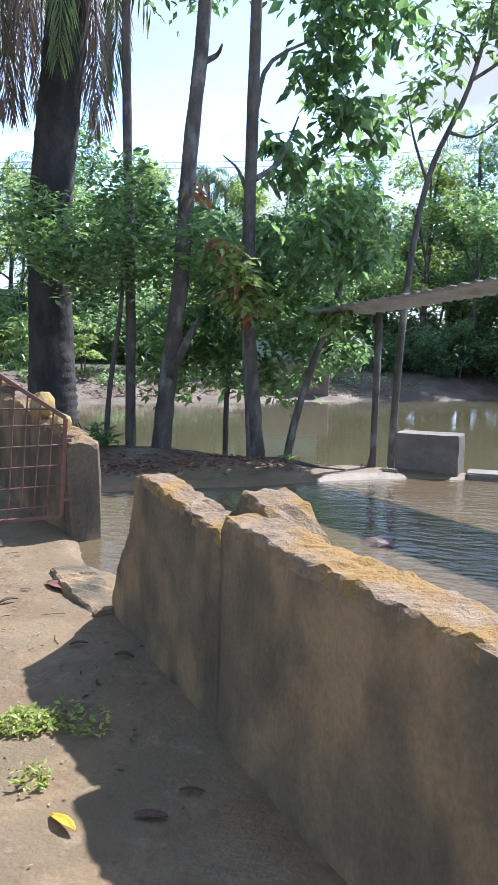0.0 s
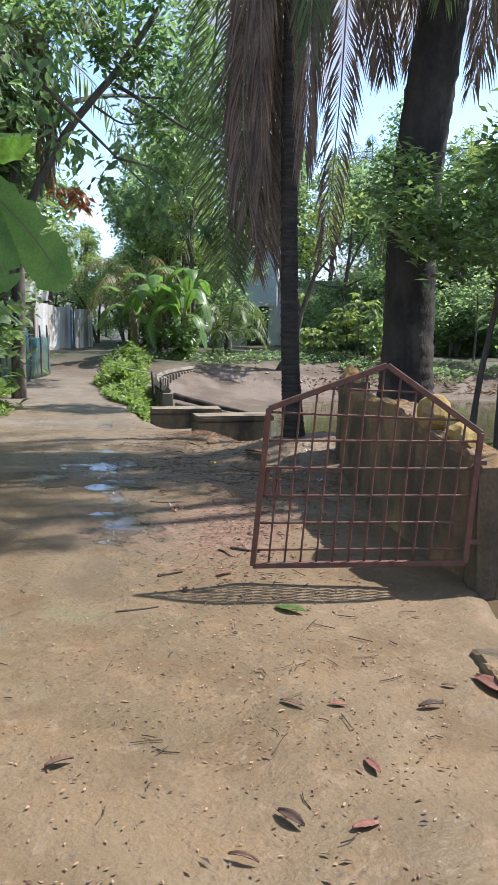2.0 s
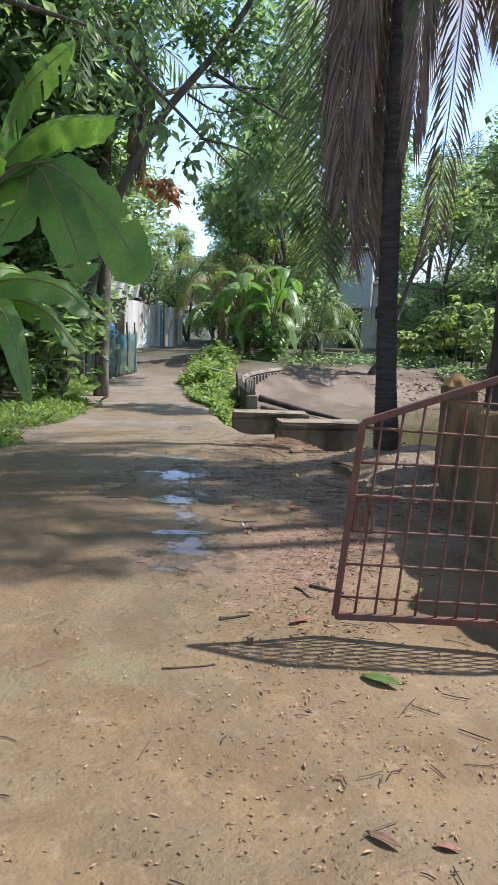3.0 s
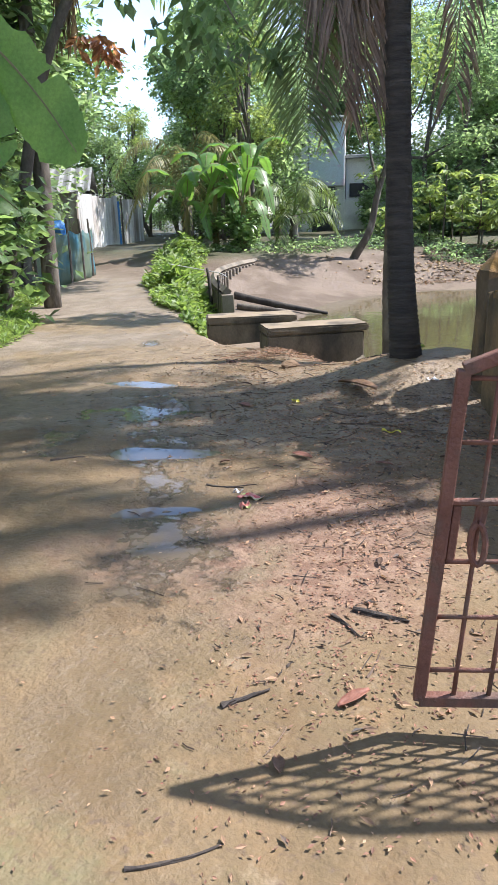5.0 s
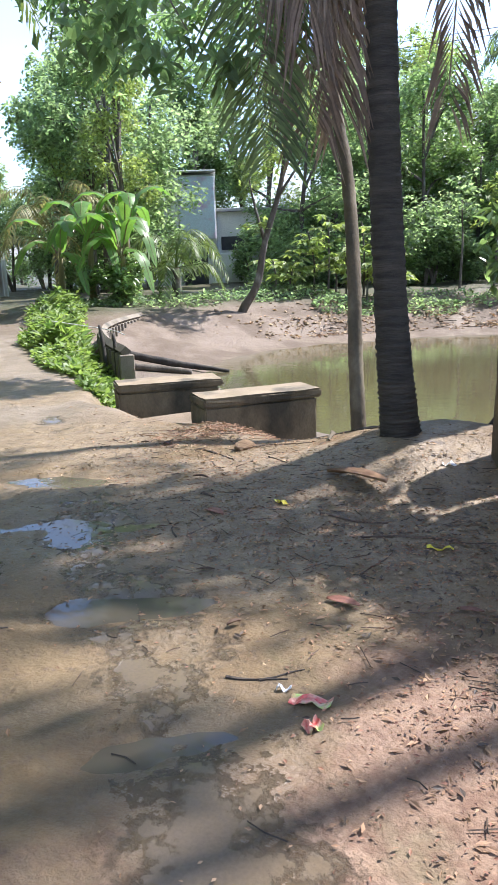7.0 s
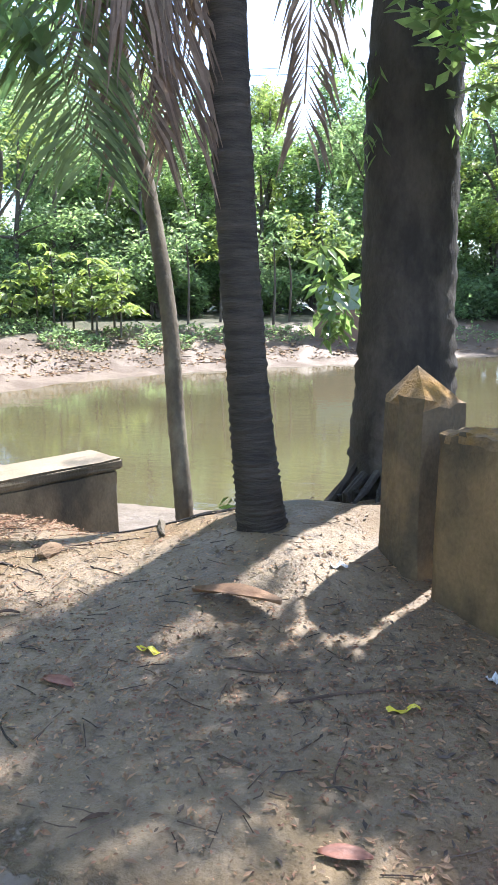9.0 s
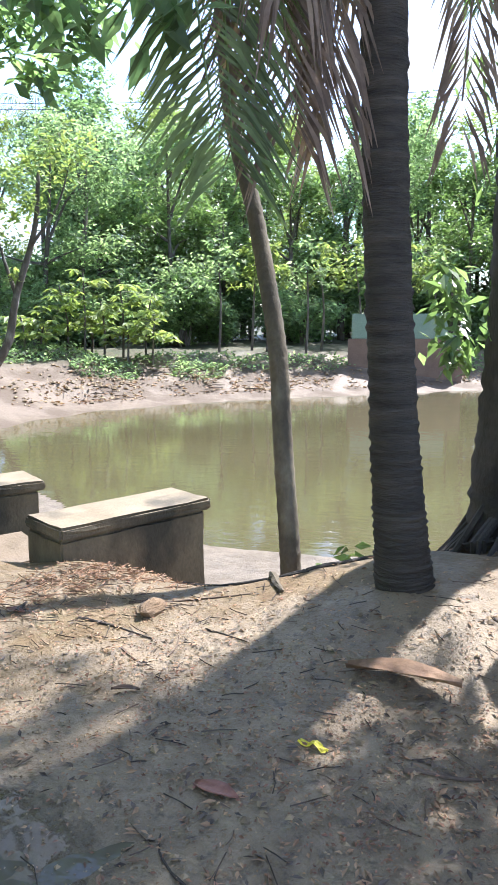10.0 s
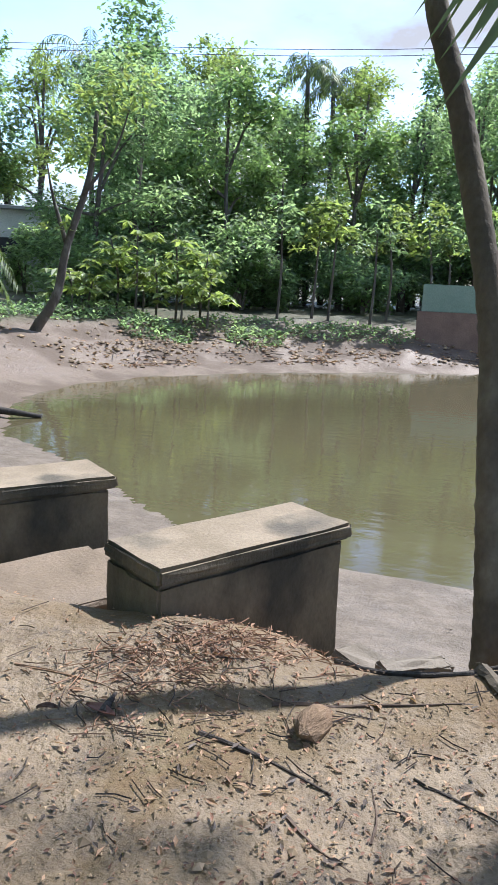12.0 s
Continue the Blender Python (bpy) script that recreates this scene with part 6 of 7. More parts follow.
def hut():
    root = tagged(new("tin_hut"), "small hut with plank walls and a corrugated tin roof", "hut")
    root.matrix_world = pose(-22.6, 16.6, gz(-22.6, 16.6), 0, 0, 52)
    rng = np.random.default_rng(6)
    for i in range(14):
        bm = bmesh.new()
        bmesh.ops.create_cube(bm, size=1)
        h = 2.1 + rng.normal(0, 0.04)
        for v in bm.verts:
            v.co = Vector((-1.4 + i * 0.21 + v.co.x * 0.19, v.co.y * 0.03, (v.co.z + 0.5) * h))
        part("plank", bm, TIN_PALE, root)
    for i in range(8):
        bm = bmesh.new()
        bmesh.ops.create_cube(bm, size=1)
        for v in bm.verts:
            v.co = Vector((1.45 + v.co.x * 0.03, 0.1 + i * 0.3 + v.co.y * 0.28, (v.co.z + 0.5) * 2.1))
        part("plank", bm, TIN_PALE, root)
    verts, faces = [], []
    for i in range(61):
        x = -1.9 + i * 0.064
        w = 0.02 * math.sin(i * 1.3)
        verts += [(x, -0.5, 2.0 + w), (x, 1.2, 2.75 + w), (x, 2.9, 2.0 + w)]
    for i in range(60):
        faces += [(3 * i, 3 * i + 1, 3 * i + 4, 3 * i + 3), (3 * i + 1, 3 * i + 2, 3 * i + 5, 3 * i + 4)]
    ob = mesh("roof_sheet", verts, faces, TIN, root)
    ob.modifiers.new("thickness", "SOLIDIFY").thickness = 0.008


hut()

NET = material("fishing_net", (0.09, 0.14, 0.11), (0.14, 0.18, 0.12), 3.0, 0.8, 0.5, 90, c3=(0.06, 0.20, 0.28), patch=0.9, leaf=0.25)
NET_DARK = material("dark_net", (0.05, 0.055, 0.045), (0.08, 0.08, 0.065), 3.0, 0.85, 0.5, 90, leaf=0.2)


def net_fence(name, line, h, mat, label, seed, sag=0.1):
    root = tagged(new(name), label, "net fence")
    pts = curve_points(line, 40)
    rng = np.random.default_rng(seed)
    verts, faces = [], []
    for i, (x, y) in enumerate(pts):
        z = gz(x, y) - 0.03
        drop = sag * abs(math.sin(i / 39 * math.pi * 4))
        for k in range(7):
            t = k / 6
            j = 0.05 * math.sin(i * 1.1 + k * 0.8) * (1 - t * 0.6) + rng.normal(0, 0.012)
            verts.append((x + j * 0.6, y - j, z + t * (h - drop)))
    for i in range(39):
        for k in range(6):
            a = i * 7 + k
            faces.append((a, a + 7, a + 8, a + 1))
    ob = mesh("netting", verts, faces, mat, root, smooth=True)
    ob.modifiers.new("thickness", "SOLIDIFY").thickness = 0.006
    for i in range(0, 40, 9):
        x, y = pts[i]
        z = gz(x, y)
        mesh("stake", *tube([(x, y, z - 0.1), (x + 0.02, y, z + h * 0.6), (x - 0.03, y, z + h + 0.2)], [0.035, 0.03, 0.022], 7, 0.1, i), BARK, root)


net_fence("net_fence", [(-15.3, 12.6), (-15.6, 13.4), (-16.4, 14.4), (-17.4, 15.4)], 1.15, NET, "blue-green fishing net draped on stakes beside the lane", 1)
net_fence("net_fence", [(-13.4, 9.2), (-14.3, 10.6), (-15.2, 12.5)], 1.05, NET_DARK, "dark netting fence under the trees", 2, 0.05)
rubble("tarp_bundle", -17.2, 14.3, 1.15, 0.28, 15, TIN_BLUE, "blue tarpaulin bundle hung on the net fence", "tarpaulin", (1, 0.8, 0.8))
log("net_stake", [(-17.15, 14.35, -0.1), (-17.2, 14.3, 0.6), (-17.2, 14.3, 1.3)], [0.04, 0.035, 0.03], BARK, "wooden stake holding a blue bundle", 7, "stake")

# power lines high over the woods
for k in range(2):
    pts = curve_points([(-30, 36 + k, 10.2 + 0.5 * k), (-8, 38 + k, 9.6 + 0.5 * k), (14, 40 + k, 10.6 + 0.5 * k)], 16)
    tagged(mesh("power_line", *tube(pts, [0.012] * 16, 4), DARK_WOOD), "thin dark overhead power line", "cable", group="power lines")
tagged(mesh("rope", *tube(curve_points([(-12.2, 13.6, 0.5), (-10.6, 13.3, 0.42), (-9.9, 12.9, 0.4)], 10), [0.008] * 10, 5), HOUSE_WALL), "pale cord tied between stakes", "cord")


# ---- litter on the ground ----
DRY_LEAF = material("dry_leaf", (0.2, 0.115, 0.066), (0.33, 0.215, 0.13), 6.0, 0.75, 0.2, 60, leaf=0.12, island=True)
DRY_DARK = material("dark_dead_leaf", (0.075, 0.04, 0.023), (0.15, 0.085, 0.05), 8.0, 0.7, 0.2, 60, per_object=True)
DRY_RED = material("red_dead_leaf", (0.14, 0.055, 0.036), (0.22, 0.1, 0.065), 8.0, 0.6, 0.2, 60, per_object=True)
TWIG = material("twig", (0.075, 0.05, 0.035), (0.14, 0.10, 0.07), 9.0, 0.85, 0.3, 60, island=True)
TWIG_DARK = material("dark_stick", (0.03, 0.024, 0.02), (0.07, 0.055, 0.042), 9.0, 0.85, 0.5, 60)
CRUMB = material("mud_crumb", (0.21, 0.15, 0.085), (0.3, 0.22, 0.13), 9.0, 0.85, 0.2, 60, island=True)


def spread(n, cx, cy, rx, ry, turn, seed, lift=0.004):
    r = np.random.default_rng(seed)
    u, v = r.normal(0, 0.5, n) * rx, r.normal(0, 0.5, n) * ry
    t = radians(turn)
    x, y = cx + u * math.cos(t) - v * math.sin(t), cy + u * math.sin(t) + v * math.cos(t)
    z = ground_z(x, y)
    ok = (z > -0.5) & ~inside(x, y, FLOOD)
    return np.stack([x, y, z + lift + r.random(n) * 0.006], -1)[ok]


fallen = np.concatenate([spread(1500, -3.7, 8.7, 1.4, 1.2, 30, 1), spread(1100, -2.9, 7.2, 1.2, 0.5, 130, 2), spread(600, -5.6, 9.5, 1.1, 0.7, 20, 3), spread(260, -2.0, 6.3, 1.4, 0.7, 135, 4), spread(90, -0.6, 5.2, 1.4, 1.0, 120, 5),
                         spread(1500, -3.0, 9.0, 1.1, 0.9, 0, 6), spread(900, -4.6, 8.0, 1.5, 1.0, 30, 15), spread(450, -6.0, 9.9, 0.5, 0.25, 40, 7), spread(300, -5.4, 8.7, 1.3, 1.0, 0, 8), spread(220, -7.0, 10.2, 1.0, 0.6, 0, 9), spread(300, -1.6, 10.2, 1.6, 0.6, 0, 10)])
tagged(leaf_mesh("fallen_leaves", np.concatenate([fallen[::3]]), 0.036, DRY_LEAF, None, 3, droop=0.0, slim=0.34, flat=0.8), "scattered small dry brown leaves on the mud", "leaf litter", kind="stuff")
chaff = np.concatenate([np.delete(fallen, slice(None, None, 3), 0), spread(900, -3.3, 7.9, 1.4, 0.9, 130, 11), spread(700, -4.4, 8.9, 1.6, 0.8, 20, 12), spread(1400, -1.2, 5.2, 2.2, 1.4, 135, 13), spread(900, -4.8, 8.8, 1.6, 1.0, 20, 14)])
tagged(leaf_mesh("leaf_chaff", chaff, 0.016, DRY_LEAF, None, 4, droop=0.0, slim=0.5, flat=0.7), "fine broken bits of dry leaf on the mud", "leaf litter", kind="stuff")


LEAF_CHIP = material("red_leaf_chip", (0.15, 0.066, 0.042), (0.27, 0.145, 0.09), 7.0, 0.7, 0.2, 60, leaf=0.1, island=True)
DARK_CHIP = material("sodden_leaf_chip", (0.05, 0.036, 0.026), (0.11, 0.078, 0.055), 7.0, 0.6, 0.2, 60, island=True)
chips = np.concatenate([spread(1100, -2.85, 7.1, 1.5, 0.55, 122, 71), spread(520, -2.3, 6.3, 0.9, 0.45, 125, 72), spread(700, -3.4, 8.2, 1.2, 0.9, 100, 73), spread(420, -3.9, 8.2, 1.3, 0.7, 20, 74), spread(120, -1.4, 5.6, 1.6, 0.9, 125, 75), spread(60, -0.6, 4.9, 1.6, 0.9, 125, 76), spread(260, -5.9, 9.45, 0.8, 0.4, 35, 77), spread(1500, -4.2, 8.5, 1.2, 0.8, 10, 78), spread(700, -5.2, 8.9, 1.0, 0.6, 20, 79)])
tagged(leaf_mesh("leaf_chips", chips, 0.0165, LEAF_CHIP, None, 13, droop=0.0, slim=0.45, flat=0.7), "red-brown broken leaf chips strewn beside the gate", "leaf litter", kind="stuff")
sodden = np.concatenate([spread(520, -3.6, 8.6, 1.4, 1.0, 20, 81), spread(160, -4.9, 8.5, 1.4, 0.8, 20, 82), spread(160, -2.8, 7.4, 1.4, 0.6, 122, 83), spread(90, -5.6, 9.2, 1.2, 0.6, 20, 84), spread(26, -1.2, 5.3, 2.0, 1.2, 125, 85), spread(30, 0.6, 4.8, 0.7, 0.4, 130, 86)])
tagged(leaf_mesh("sodden_leaves", sodden, 0.034, DARK_CHIP, None, 14, droop=0.0, slim=0.36, flat=0.75), "dark sodden dead leaves trodden into the mud", "leaf litter", kind="stuff")
bank_bits = np.concatenate([spread(700, -1.0, 10.1, 1.3, 0.5, 20, 87), spread(500, -2.0, 9.6, 0.8, 0.6, 20, 88)])
tagged(leaf_mesh("bank_leaves", bank_bits, 0.06, LEAF_CHIP, None, 15, droop=-0.1, slim=0.4, flat=0.5), "dry reddish leaves on the bank under the trees", "leaf litter", kind="stuff")


def twig_mesh(name, pts, length, mat, seed, label, thick=0.0022):
    r = np.random.default_rng(seed)
    verts, faces = [], []
    for p in pts:
        a, L = r.uniform(0, 2 * math.pi), length * r.uniform(0.3, 1.5)
        d = np.array([math.cos(a), math.sin(a), 0])
        s = np.array([-d[1], d[0], 0]) * thick
        bend = s * r.normal(0, 3)
        k = len(verts)
        for q in (p - d * L / 2, p + bend, p + d * L / 2):
            verts += [q + s, q - s, q + [0, 0, thick * 1.8]]
        for i in (0, 3):
            for j in range(3):
                faces.append((k + i + j, k + i + (j + 1) % 3, k + i + 3 + (j + 1) % 3, k + i + 3 + j))
    return tagged(mesh(name, verts, faces, mat), label, "twigs", kind="stuff")


twigs = np.concatenate([spread(260, -4.2, 8.6, 1.8, 1.3, 30, 21), spread(150, -2.6, 6.8, 1.8, 0.9, 130, 22), spread(60, -0.9, 5.0, 1.6, 1.2, 120, 23), spread(120, -5.6, 9.6, 1.1, 0.6, 20, 24), spread(70, -6.3, 9.6, 1.0, 0.5, 20, 25), spread(120, -1.5, 10.3, 1.4, 0.5, 0, 26)])
twig_mesh("small_twigs", twigs[::2], 0.09, TWIG, 5, "thin dry twigs scattered on the mud", 0.0018)
twig_mesh("dark_twigs", twigs[1::4], 0.085, TWIG_DARK, 9, "dark broken twigs scattered on the mud", 0.0019)
straw = spread(420, -5.97, 9.8, 0.55, 0.22, 45, 31, 0.004)
STRAW = material("red_straw", (0.2, 0.105, 0.06), (0.32, 0.2, 0.12), 6.0, 0.8, 0.2, 60, island=True)
twig_mesh("straw_heap", straw, 0.075, STRAW, 6, "heap of reddish dry straw against the bench", 0.0018)
debris = np.concatenate([spread(90, -9.0, 24.9, 3.0, 1.2, 30, 41, 0.02), spread(60, -11.5, 22.0, 1.2, 1.0, 50, 42, 0.02), spread(70, -4.0, 27.8, 3.5, 0.6, 28, 43, 0.02)])
twig_mesh("bank_debris", debris[::3], 0.4, TWIG, 7, "driftwood and dry sticks along the far bank", 0.009)


def crumbs(name, pts, size, seed, label):
    r = np.random.default_rng(seed)
    base = np.array([(1, 0, 0), (0, 1, 0), (-1, 0, 0), (0, -1, 0), (0, 0, 1), (0, 0, -1)], float)
    tri = [(0, 1, 4), (1, 2, 4), (2, 3, 4), (3, 0, 4), (1, 0, 5), (2, 1, 5), (3, 2, 5), (0, 3, 5)]
    verts, faces = [], []
    for p in pts:
        k = len(verts)
        s = size * r.uniform(0.35, 1.5) * r.uniform(0.7, 1.3, (6, 1))
        a = r.uniform(0, 6.28)
        m = np.array([[math.cos(a), -math.sin(a), 0], [math.sin(a), math.cos(a), 0], [0, 0, 0.6]])
        verts += list(p + (base * s) @ m.T)
        faces += [(k + a0, k + b0, k + c0) for a0, b0, c0 in tri]
    return tagged(mesh(name, verts, faces, CRUMB), label, "mud clods", kind="stuff")


crumbs("mud_clods", np.concatenate([spread(3500, -4.6, 8.5, 1.7, 1.2, 20, 51, 0.001), spread(1800, -5.8, 9.3, 1.2, 0.8, 20, 52, 0.002), spread(500, -3.2, 9.0, 1.2, 1.0, 0, 53, 0.002), spread(60, -1.0, 5.2, 1.8, 1.4, 0, 54, 0.0)]), 0.0042, 5, "small crumbs and clods of mud")


crumbs("bank_clods", np.concatenate([spread(500, -9.0, 24.4, 4.5, 1.6, 30, 55, 0.0), spread(260, -11.8, 21.6, 2.0, 1.6, 50, 56, 0.0), spread(300, -3.5, 28.0, 4.0, 1.4, 28, 57, 0.0)]), 0.05, 8, "lumps of dried mud on the far bank")
tagged(leaf_mesh("bank_litter", np.concatenate([spread(900, -9.0, 24.8, 4.0, 1.6, 30, 58), spread(400, -11.8, 21.8, 2.0, 1.6, 50, 59), spread(400, -3.5, 28.2, 4.0, 1.4, 28, 60)]), 0.14, DRY_LEAF, None, 9, droop=0.0, slim=0.35, flat=0.6), "dry leaves and husks strewn over the far bank", "leaf litter", kind="stuff")


crumbs("mud_lumps", np.concatenate([spread(420, -4.4, 8.7, 1.8, 1.2, 20, 61, -0.004), spread(200, -5.9, 9.2, 1.2, 0.7, 20, 62, -0.004), spread(160, -3.1, 9.0, 0.9, 0.8, 0, 63, -0.004)]), 0.013, 15, "larger lumps of trodden mud")


def curled_leaf(name, x, y, length, width, turn, mat, label, seed, curl=0.35):
    rng = np.random.default_rng(seed)
    bm = bmesh.new()
    rows = []
    for i in range(9):
        t = i / 8
        w = width * math.sin(math.pi * (0.06 + 0.9 * t)) ** 0.8 / 2
        zc = curl * length * (0.25 * math.sin(t * 3.1) + 0.3 * (t - 0.4) ** 2)
        row = []
        for k in (-1, -0.5, 0, 0.5, 1):
            row.append(bm.verts.new((t * length - length / 2, k * w + rng.normal(0, width * 0.02), zc + curl * width * (k * k) * 0.55 + rng.normal(0, width * 0.015) + 0.006)))
        rows.append(row)
    for a, b in zip(rows, rows[1:]):
        for k in range(4):
            bm.faces.new((a[k], a[k + 1], b[k + 1], b[k]))
    ob = part(name, bm, mat, None, smooth=True)
    ob.matrix_world = pose(x, y, gz(x, y), rng.uniform(-6, 6), rng.uniform(-4, 4), turn)
    ob.modifiers.new("thickness", "SOLIDIFY").thickness = 0.0015
    return tagged(ob, label, "leaf")


BIG_BROWN = material("big_brown_leaf", (0.17, 0.09, 0.045), (0.27, 0.16, 0.085), 9.0, 0.7, 0.3, 50)
YELLOW_LEAF = material("yellow_leaf", (0.55, 0.36, 0.02), (0.62, 0.43, 0.05), 9.0, 0.55, 0.2, 50, leaf=0.2)
curled_leaf("spathe_leaf", -4.35, 9.02, 0.42, 0.13, -12, BIG_BROWN, "large curled brown palm spathe on the mud", 1, 0.3)
curled_leaf("yellow_leaf", 0.84, 3.95, 0.13, 0.04, -25, YELLOW_LEAF, "fallen bright yellow leaf on the shaded mud", 2)
for i, (x, y, s, tn) in enumerate(((-0.52, 5.72, 0.1, 25), (-0.48, 4.64, 0.15, -5), (-1.22, 4.36, 0.12, 70), (-0.47, 4.42, 0.1, 20), (-0.9, 5.19, 0.11, 10), (-2.1, 5.78, 0.11, -40), (0.19, 5.12, 0.12, 30), (0.45, 5.08, 0.12, 5), (1.07, 4.08, 0.12, 15), (1.14, 4.24, 0.09, 10),
                                   (-6.3, 9.37, 0.11, 10), (-4.0, 7.36, 0.08, 60), (-4.42, 7.72, 0.1, 40), (-5.35, 8.85, 0.12, 15), (-0.5, 5.53, 0.1, 50), (-3.1, 8.2, 0.12, 0), (-2.6, 6.9, 0.1, 120))):
    curled_leaf("dead_leaf", x, y, s * (0.62 + 0.09 * (i % 5)), s * (0.2 + 0.05 * (i % 3)), tn, DRY_DARK, "dark curled dead leaf lying on the mud", 20 + i, 0.3 + 0.12 * (i % 4))
for i, (x, y, s, tn) in enumerate(((-0.38, 5.84, 0.22, -20), (-0.45, 5.04, 0.1, -30), (-0.3, 4.76, 0.09, 60), (-2.13, 6.13, 0.12, 80), (-3.74, 7.72, 0.14, 5), (-6.15, 9.42, 0.11, -10), (-0.77, 5.3, 0.07, 30), (-4.85, 8.35, 0.16, -20), (-3.3, 7.9, 0.1, 20))):
    curled_leaf("red_leaf", x, y, s, s * 0.36, tn, DRY_RED, "reddish fallen leaf lying on the mud", 60 + i, 0.25)
curled_leaf("green_leaf", -1.49, 5.93, 0.17, 0.06, 15, WEED, "flattened green leaf on the pale mud", 90, 0.25)


def stick(x, y, length, turn, r, mat, label, seed, bend=0.06):
    rng = np.random.default_rng(seed)
    c, s = math.cos(radians(turn)), math.sin(radians(turn))
    pts = []
    for i in range(7):
        t = i / 6 - 0.5
        o = bend * length * math.sin(i * 0.55 + seed)
        px_, py_ = x + c * t * length - s * o, y + s * t * length + c * o
        pts.append((px_, py_, gz(px_, py_) + r * 0.4))
    return tagged(mesh("stick", *tube(pts, [r * 0.72 * (1.05 - 0.11 * i) for i in range(7)], 8, 0.42, seed), mat), label, "stick")


stick(-2.37, 5.93, 0.16, 75, 0.013, TWIG_DARK, "short dark scaly stick on the mud", 1, 0.02)
stick(-2.35, 6.56, 0.2, 20, 0.016, TWIG_DARK, "short thick dark stick on the mud", 2, 0.02)
stick(-2.07, 5.42, 0.22, 62, 0.008, TWIG_DARK, "thin dark stick at the gate's shadow", 3)
stick(-2.2, 6.32, 0.16, 105, 0.005, TWIG, "thin straight twig on the mud", 4)
stick(-0.77, 4.95, 0.14, 100, 0.004, TWIG_DARK, "thin upright-lying twig on the mud", 5)
stick(-4.88, 8.07, 0.24, 125, 0.006, TWIG_DARK, "curved dark twig on the mud", 6, 0.12)
stick(-3.55, 8.55, 0.95, 22, 0.009, TWIG, "long forked dry stick across the leaf litter", 7, 0.05)
stick(-3.8, 8.15, 0.3, 100, 0.006, TWIG, "side twig of a dry stick", 8, 0.1)
stick(-4.15, 8.6, 0.35, 15, 0.01, TWIG, "dry brown stick on the leaf litter", 9, 0.05)
stick(-3.72, 7.1, 0.2, 25, 0.007, TWIG_DARK, "dark broken twig near a wrapper", 10)
stick(-3.66, 7.16, 0.16, 50, 0.006, TWIG_DARK, "dark broken twig near a wrapper", 11)
stick(-5.62, 9.36, 0.45, -22, 0.009, TWIG_DARK, "dark split stick on the mud", 12)
stick(-5.38, 9.72, 0.6, 18, 0.008, TWIG, "long thin dry stalk near the bench", 13, 0.03)
stick(-6.14, 9.46, 0.1, 95, 0.018, TWIG_DARK, "short charred stub on the mud", 14, 0.02)
stick(-5.42, 9.12, 0.24, -30, 0.007, TWIG, "dry twig on the crumbly mud", 15)
stick(-5.3, 9.25, 0.2, 95, 0.005, TWIG, "thin straw lying on the mud", 16)
stick(-5.1, 9.35, 0.25, -35, 0.006, TWIG_DARK, "dark bent twig on the mud", 17)
stick(-6.35, 9.55, 0.4, -12, 0.006, DRY_LEAF, "pale dry straw on the mud", 18)
stick(-4.76, 6.81, 0.2, 60, 0.008, TWIG_DARK, "dark stick at the edge of the wet lane", 19)
stick(-2.4, 6.43, 0.16, -10, 0.012, TWIG_DARK, "short dark stick behind the gate", 20)
stick(-5.0, 9.9, 0.28, -65, 0.03, BARK_PALM, "thick broken branch stub near the palm foot", 21, 0.03)
stick(-4.95, 10.12, 0.9, 8, 0.018, BARK_DARK, "surface root at the crest of the bank", 22, 0.05)
stick(-5.2, 10.02, 0.7, -15, 0.014, BARK_DARK, "surface root at the crest of the bank", 23, 0.06)
stick(-4.6, 10.15, 0.6, 20, 0.016, BARK_DARK, "surface root beside the palm foot", 24, 0.06)
HUSK = material("coconut_husk_fibre", (0.15, 0.095, 0.055), (0.25, 0.17, 0.10), 14.0, 0.95, 0.9, 90, stretch=(1, 0.2, 1))
rubble("coconut_husk", -5.52, 9.56, gz(-5.52, 9.56) + 0.02, 0.085, 12, HUSK, "weathered brown coconut husk half sunk in mud", "husk", (0.6, 1.1, 0.5), -15)

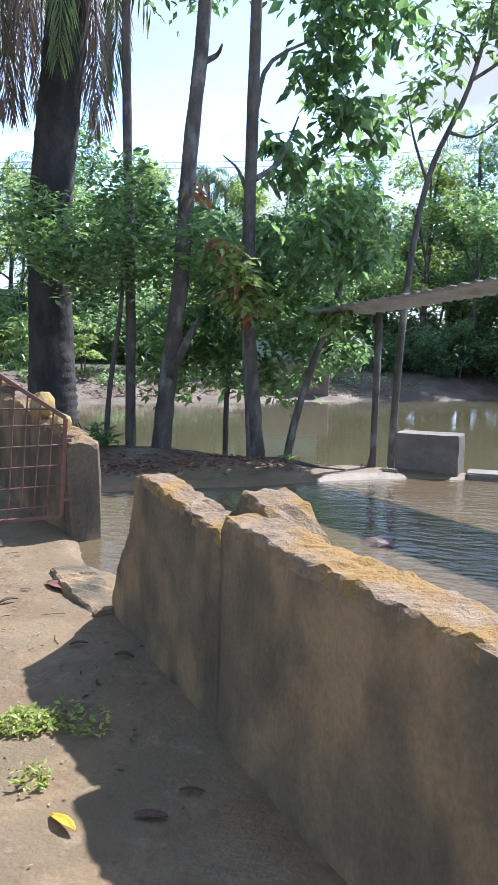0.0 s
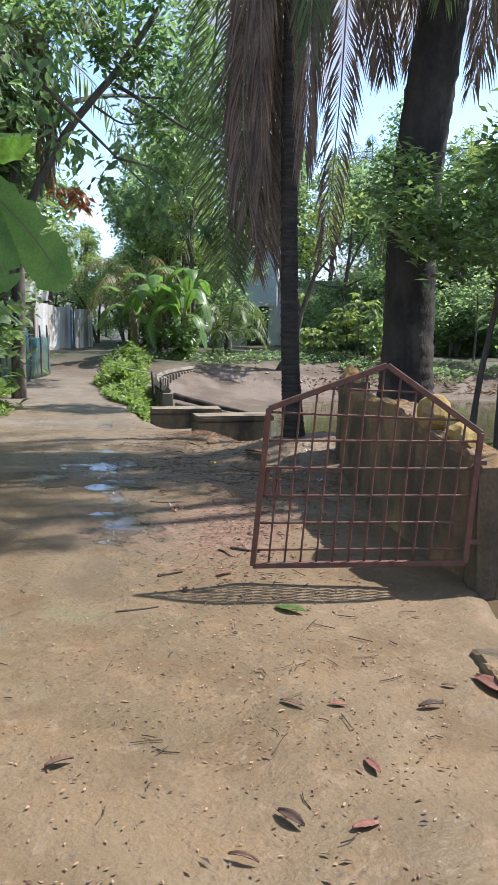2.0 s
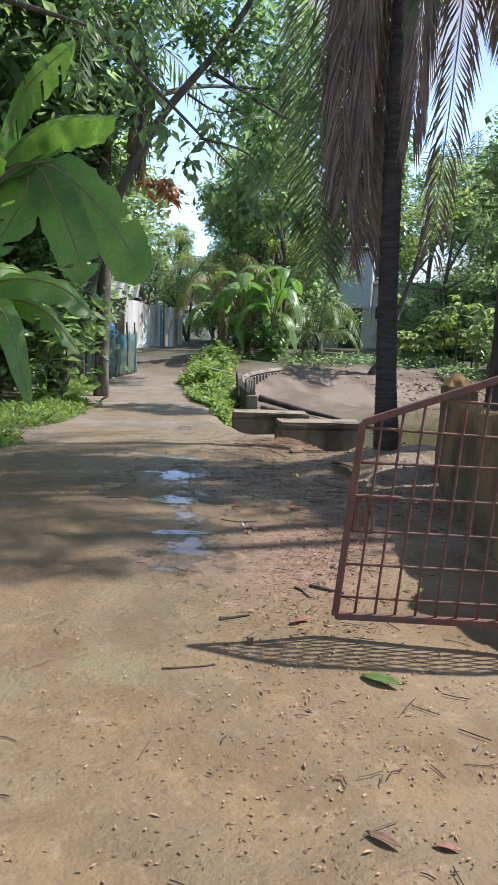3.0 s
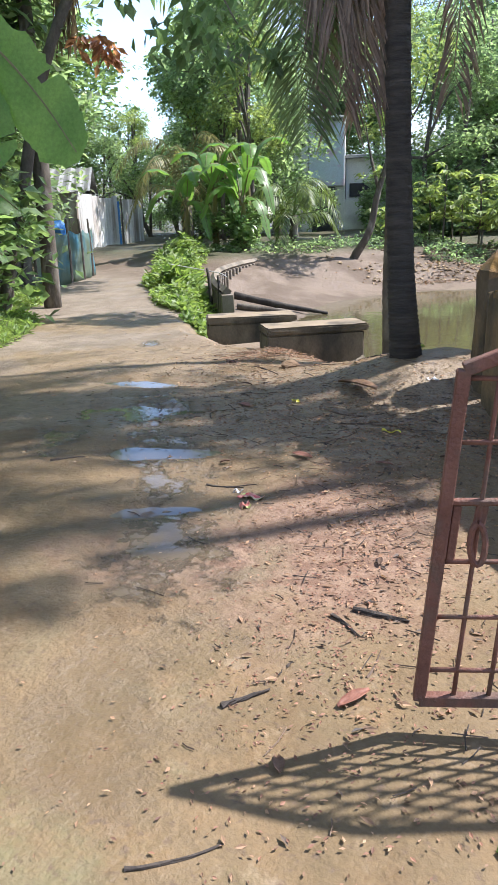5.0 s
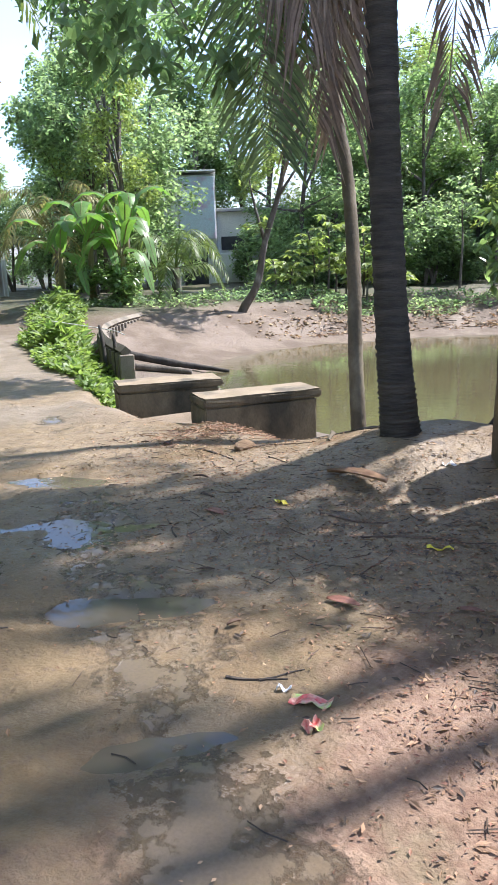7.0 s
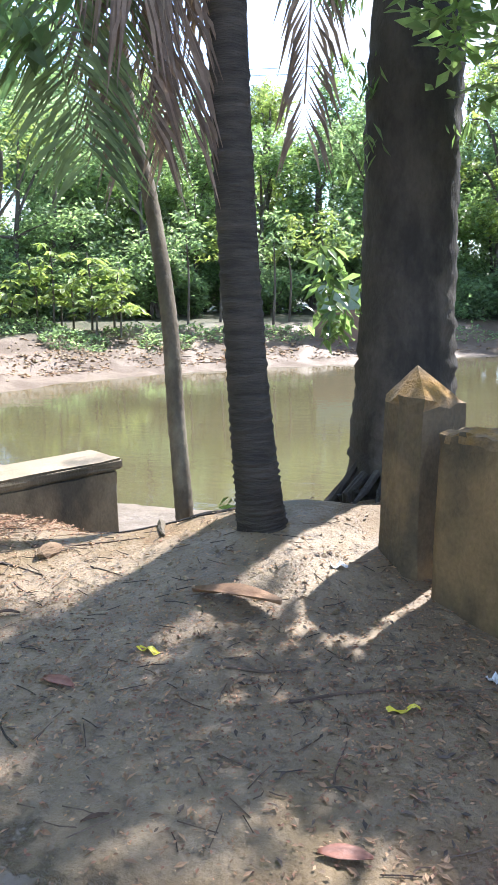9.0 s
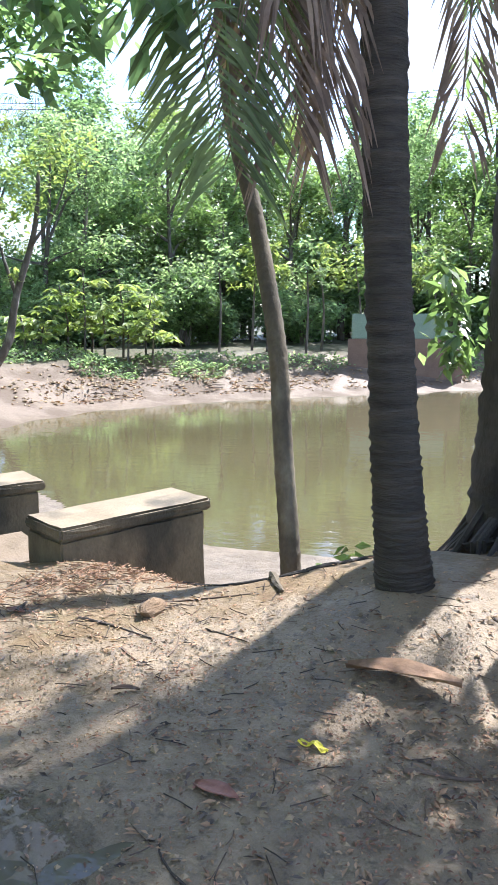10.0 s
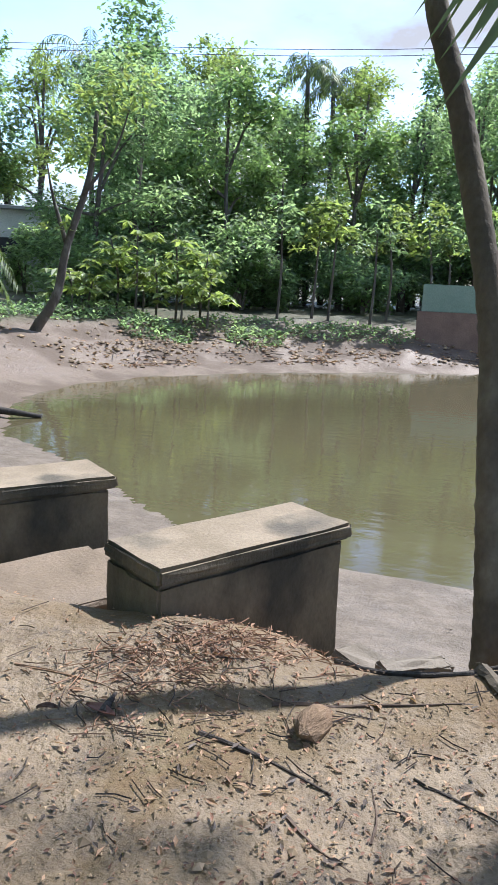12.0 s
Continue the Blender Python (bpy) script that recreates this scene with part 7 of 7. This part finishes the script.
# roots of the slender trees spreading over the bank
for i, (x, y, a) in enumerate(((-1.95, 10.55, -20), (-1.7, 10.4, -35), (-0.75, 10.6, 200), (-0.6, 10.55, -25), (-0.3, 10.6, -15), (-1.2, 10.45, 170), (-2.2, 10.5, 210), (0.0, 10.5, -8))):
    stick(x, y, 0.8, a, 0.022, BARK, "gnarled tree root running over the bank", 40 + i, 0.06)


def wrapper(x, y, sx, sy, turn, mat, label, seed):
    rng = np.random.default_rng(seed)
    bm = bmesh.new()
    bmesh.ops.create_grid(bm, x_segments=7, y_segments=5, size=0.5)
    for v in bm.verts:
        v.co = Vector((v.co.x * sx, v.co.y * sy, 0.012 + rng.normal(0, 0.004) + 0.01 * math.sin(v.co.x * 9 + seed)))
    ob = part("wrapper", bm, mat, None)
    ob.matrix_world = pose(x, y, gz(x, y), 0, 0, turn)
    ob.modifiers.new("thickness", "SOLIDIFY").thickness = 0.0008
    return tagged(ob, label, "wrapper")


FOIL_RED = material("red_green_foil", (0.55, 0.04, 0.05), (0.6, 0.5, 0.35), 22, 0.35, 0.2, 60, c3=(0.2, 0.5, 0.05), patch=18)
FOIL_YELLOW = material("yellow_foil", (0.65, 0.55, 0.02), (0.7, 0.62, 0.1), 22, 0.35, 0.2, 60, c3=(0.4, 0.5, 0.05), patch=15, patch_at=(0.6, 0.7))
FOIL_WHITE = material("white_foil", (0.6, 0.6, 0.6), (0.7, 0.7, 0.7), 22, 0.4, 0.2, 60)
wrapper(-4.61, 8.64, 0.1, 0.03, -18, FOIL_YELLOW, "bright yellow plastic sachet on the mud", 1)
wrapper(-3.5, 7.07, 0.13, 0.05, 15, FOIL_RED, "red and green snack wrapper on the mud", 2)
wrapper(-3.43, 6.96, 0.05, 0.05, 60, FOIL_RED, "torn scrap of a red and green wrapper", 3)
wrapper(-3.61, 7.09, 0.05, 0.02, 20, FOIL_WHITE, "small white scrap on the mud", 4)
wrapper(-3.62, 8.42, 0.12, 0.02, 25, FOIL_YELLOW, "yellow-green plastic strip in leaf litter", 5)
wrapper(-3.3, 8.7, 0.07, 0.04, 40, FOIL_WHITE, "crumpled white plastic scrap in leaf litter", 6)
wrapper(-3.95, 9.4, 0.08, 0.04, 10, FOIL_WHITE, "pale plastic scrap by the palm foot", 7)
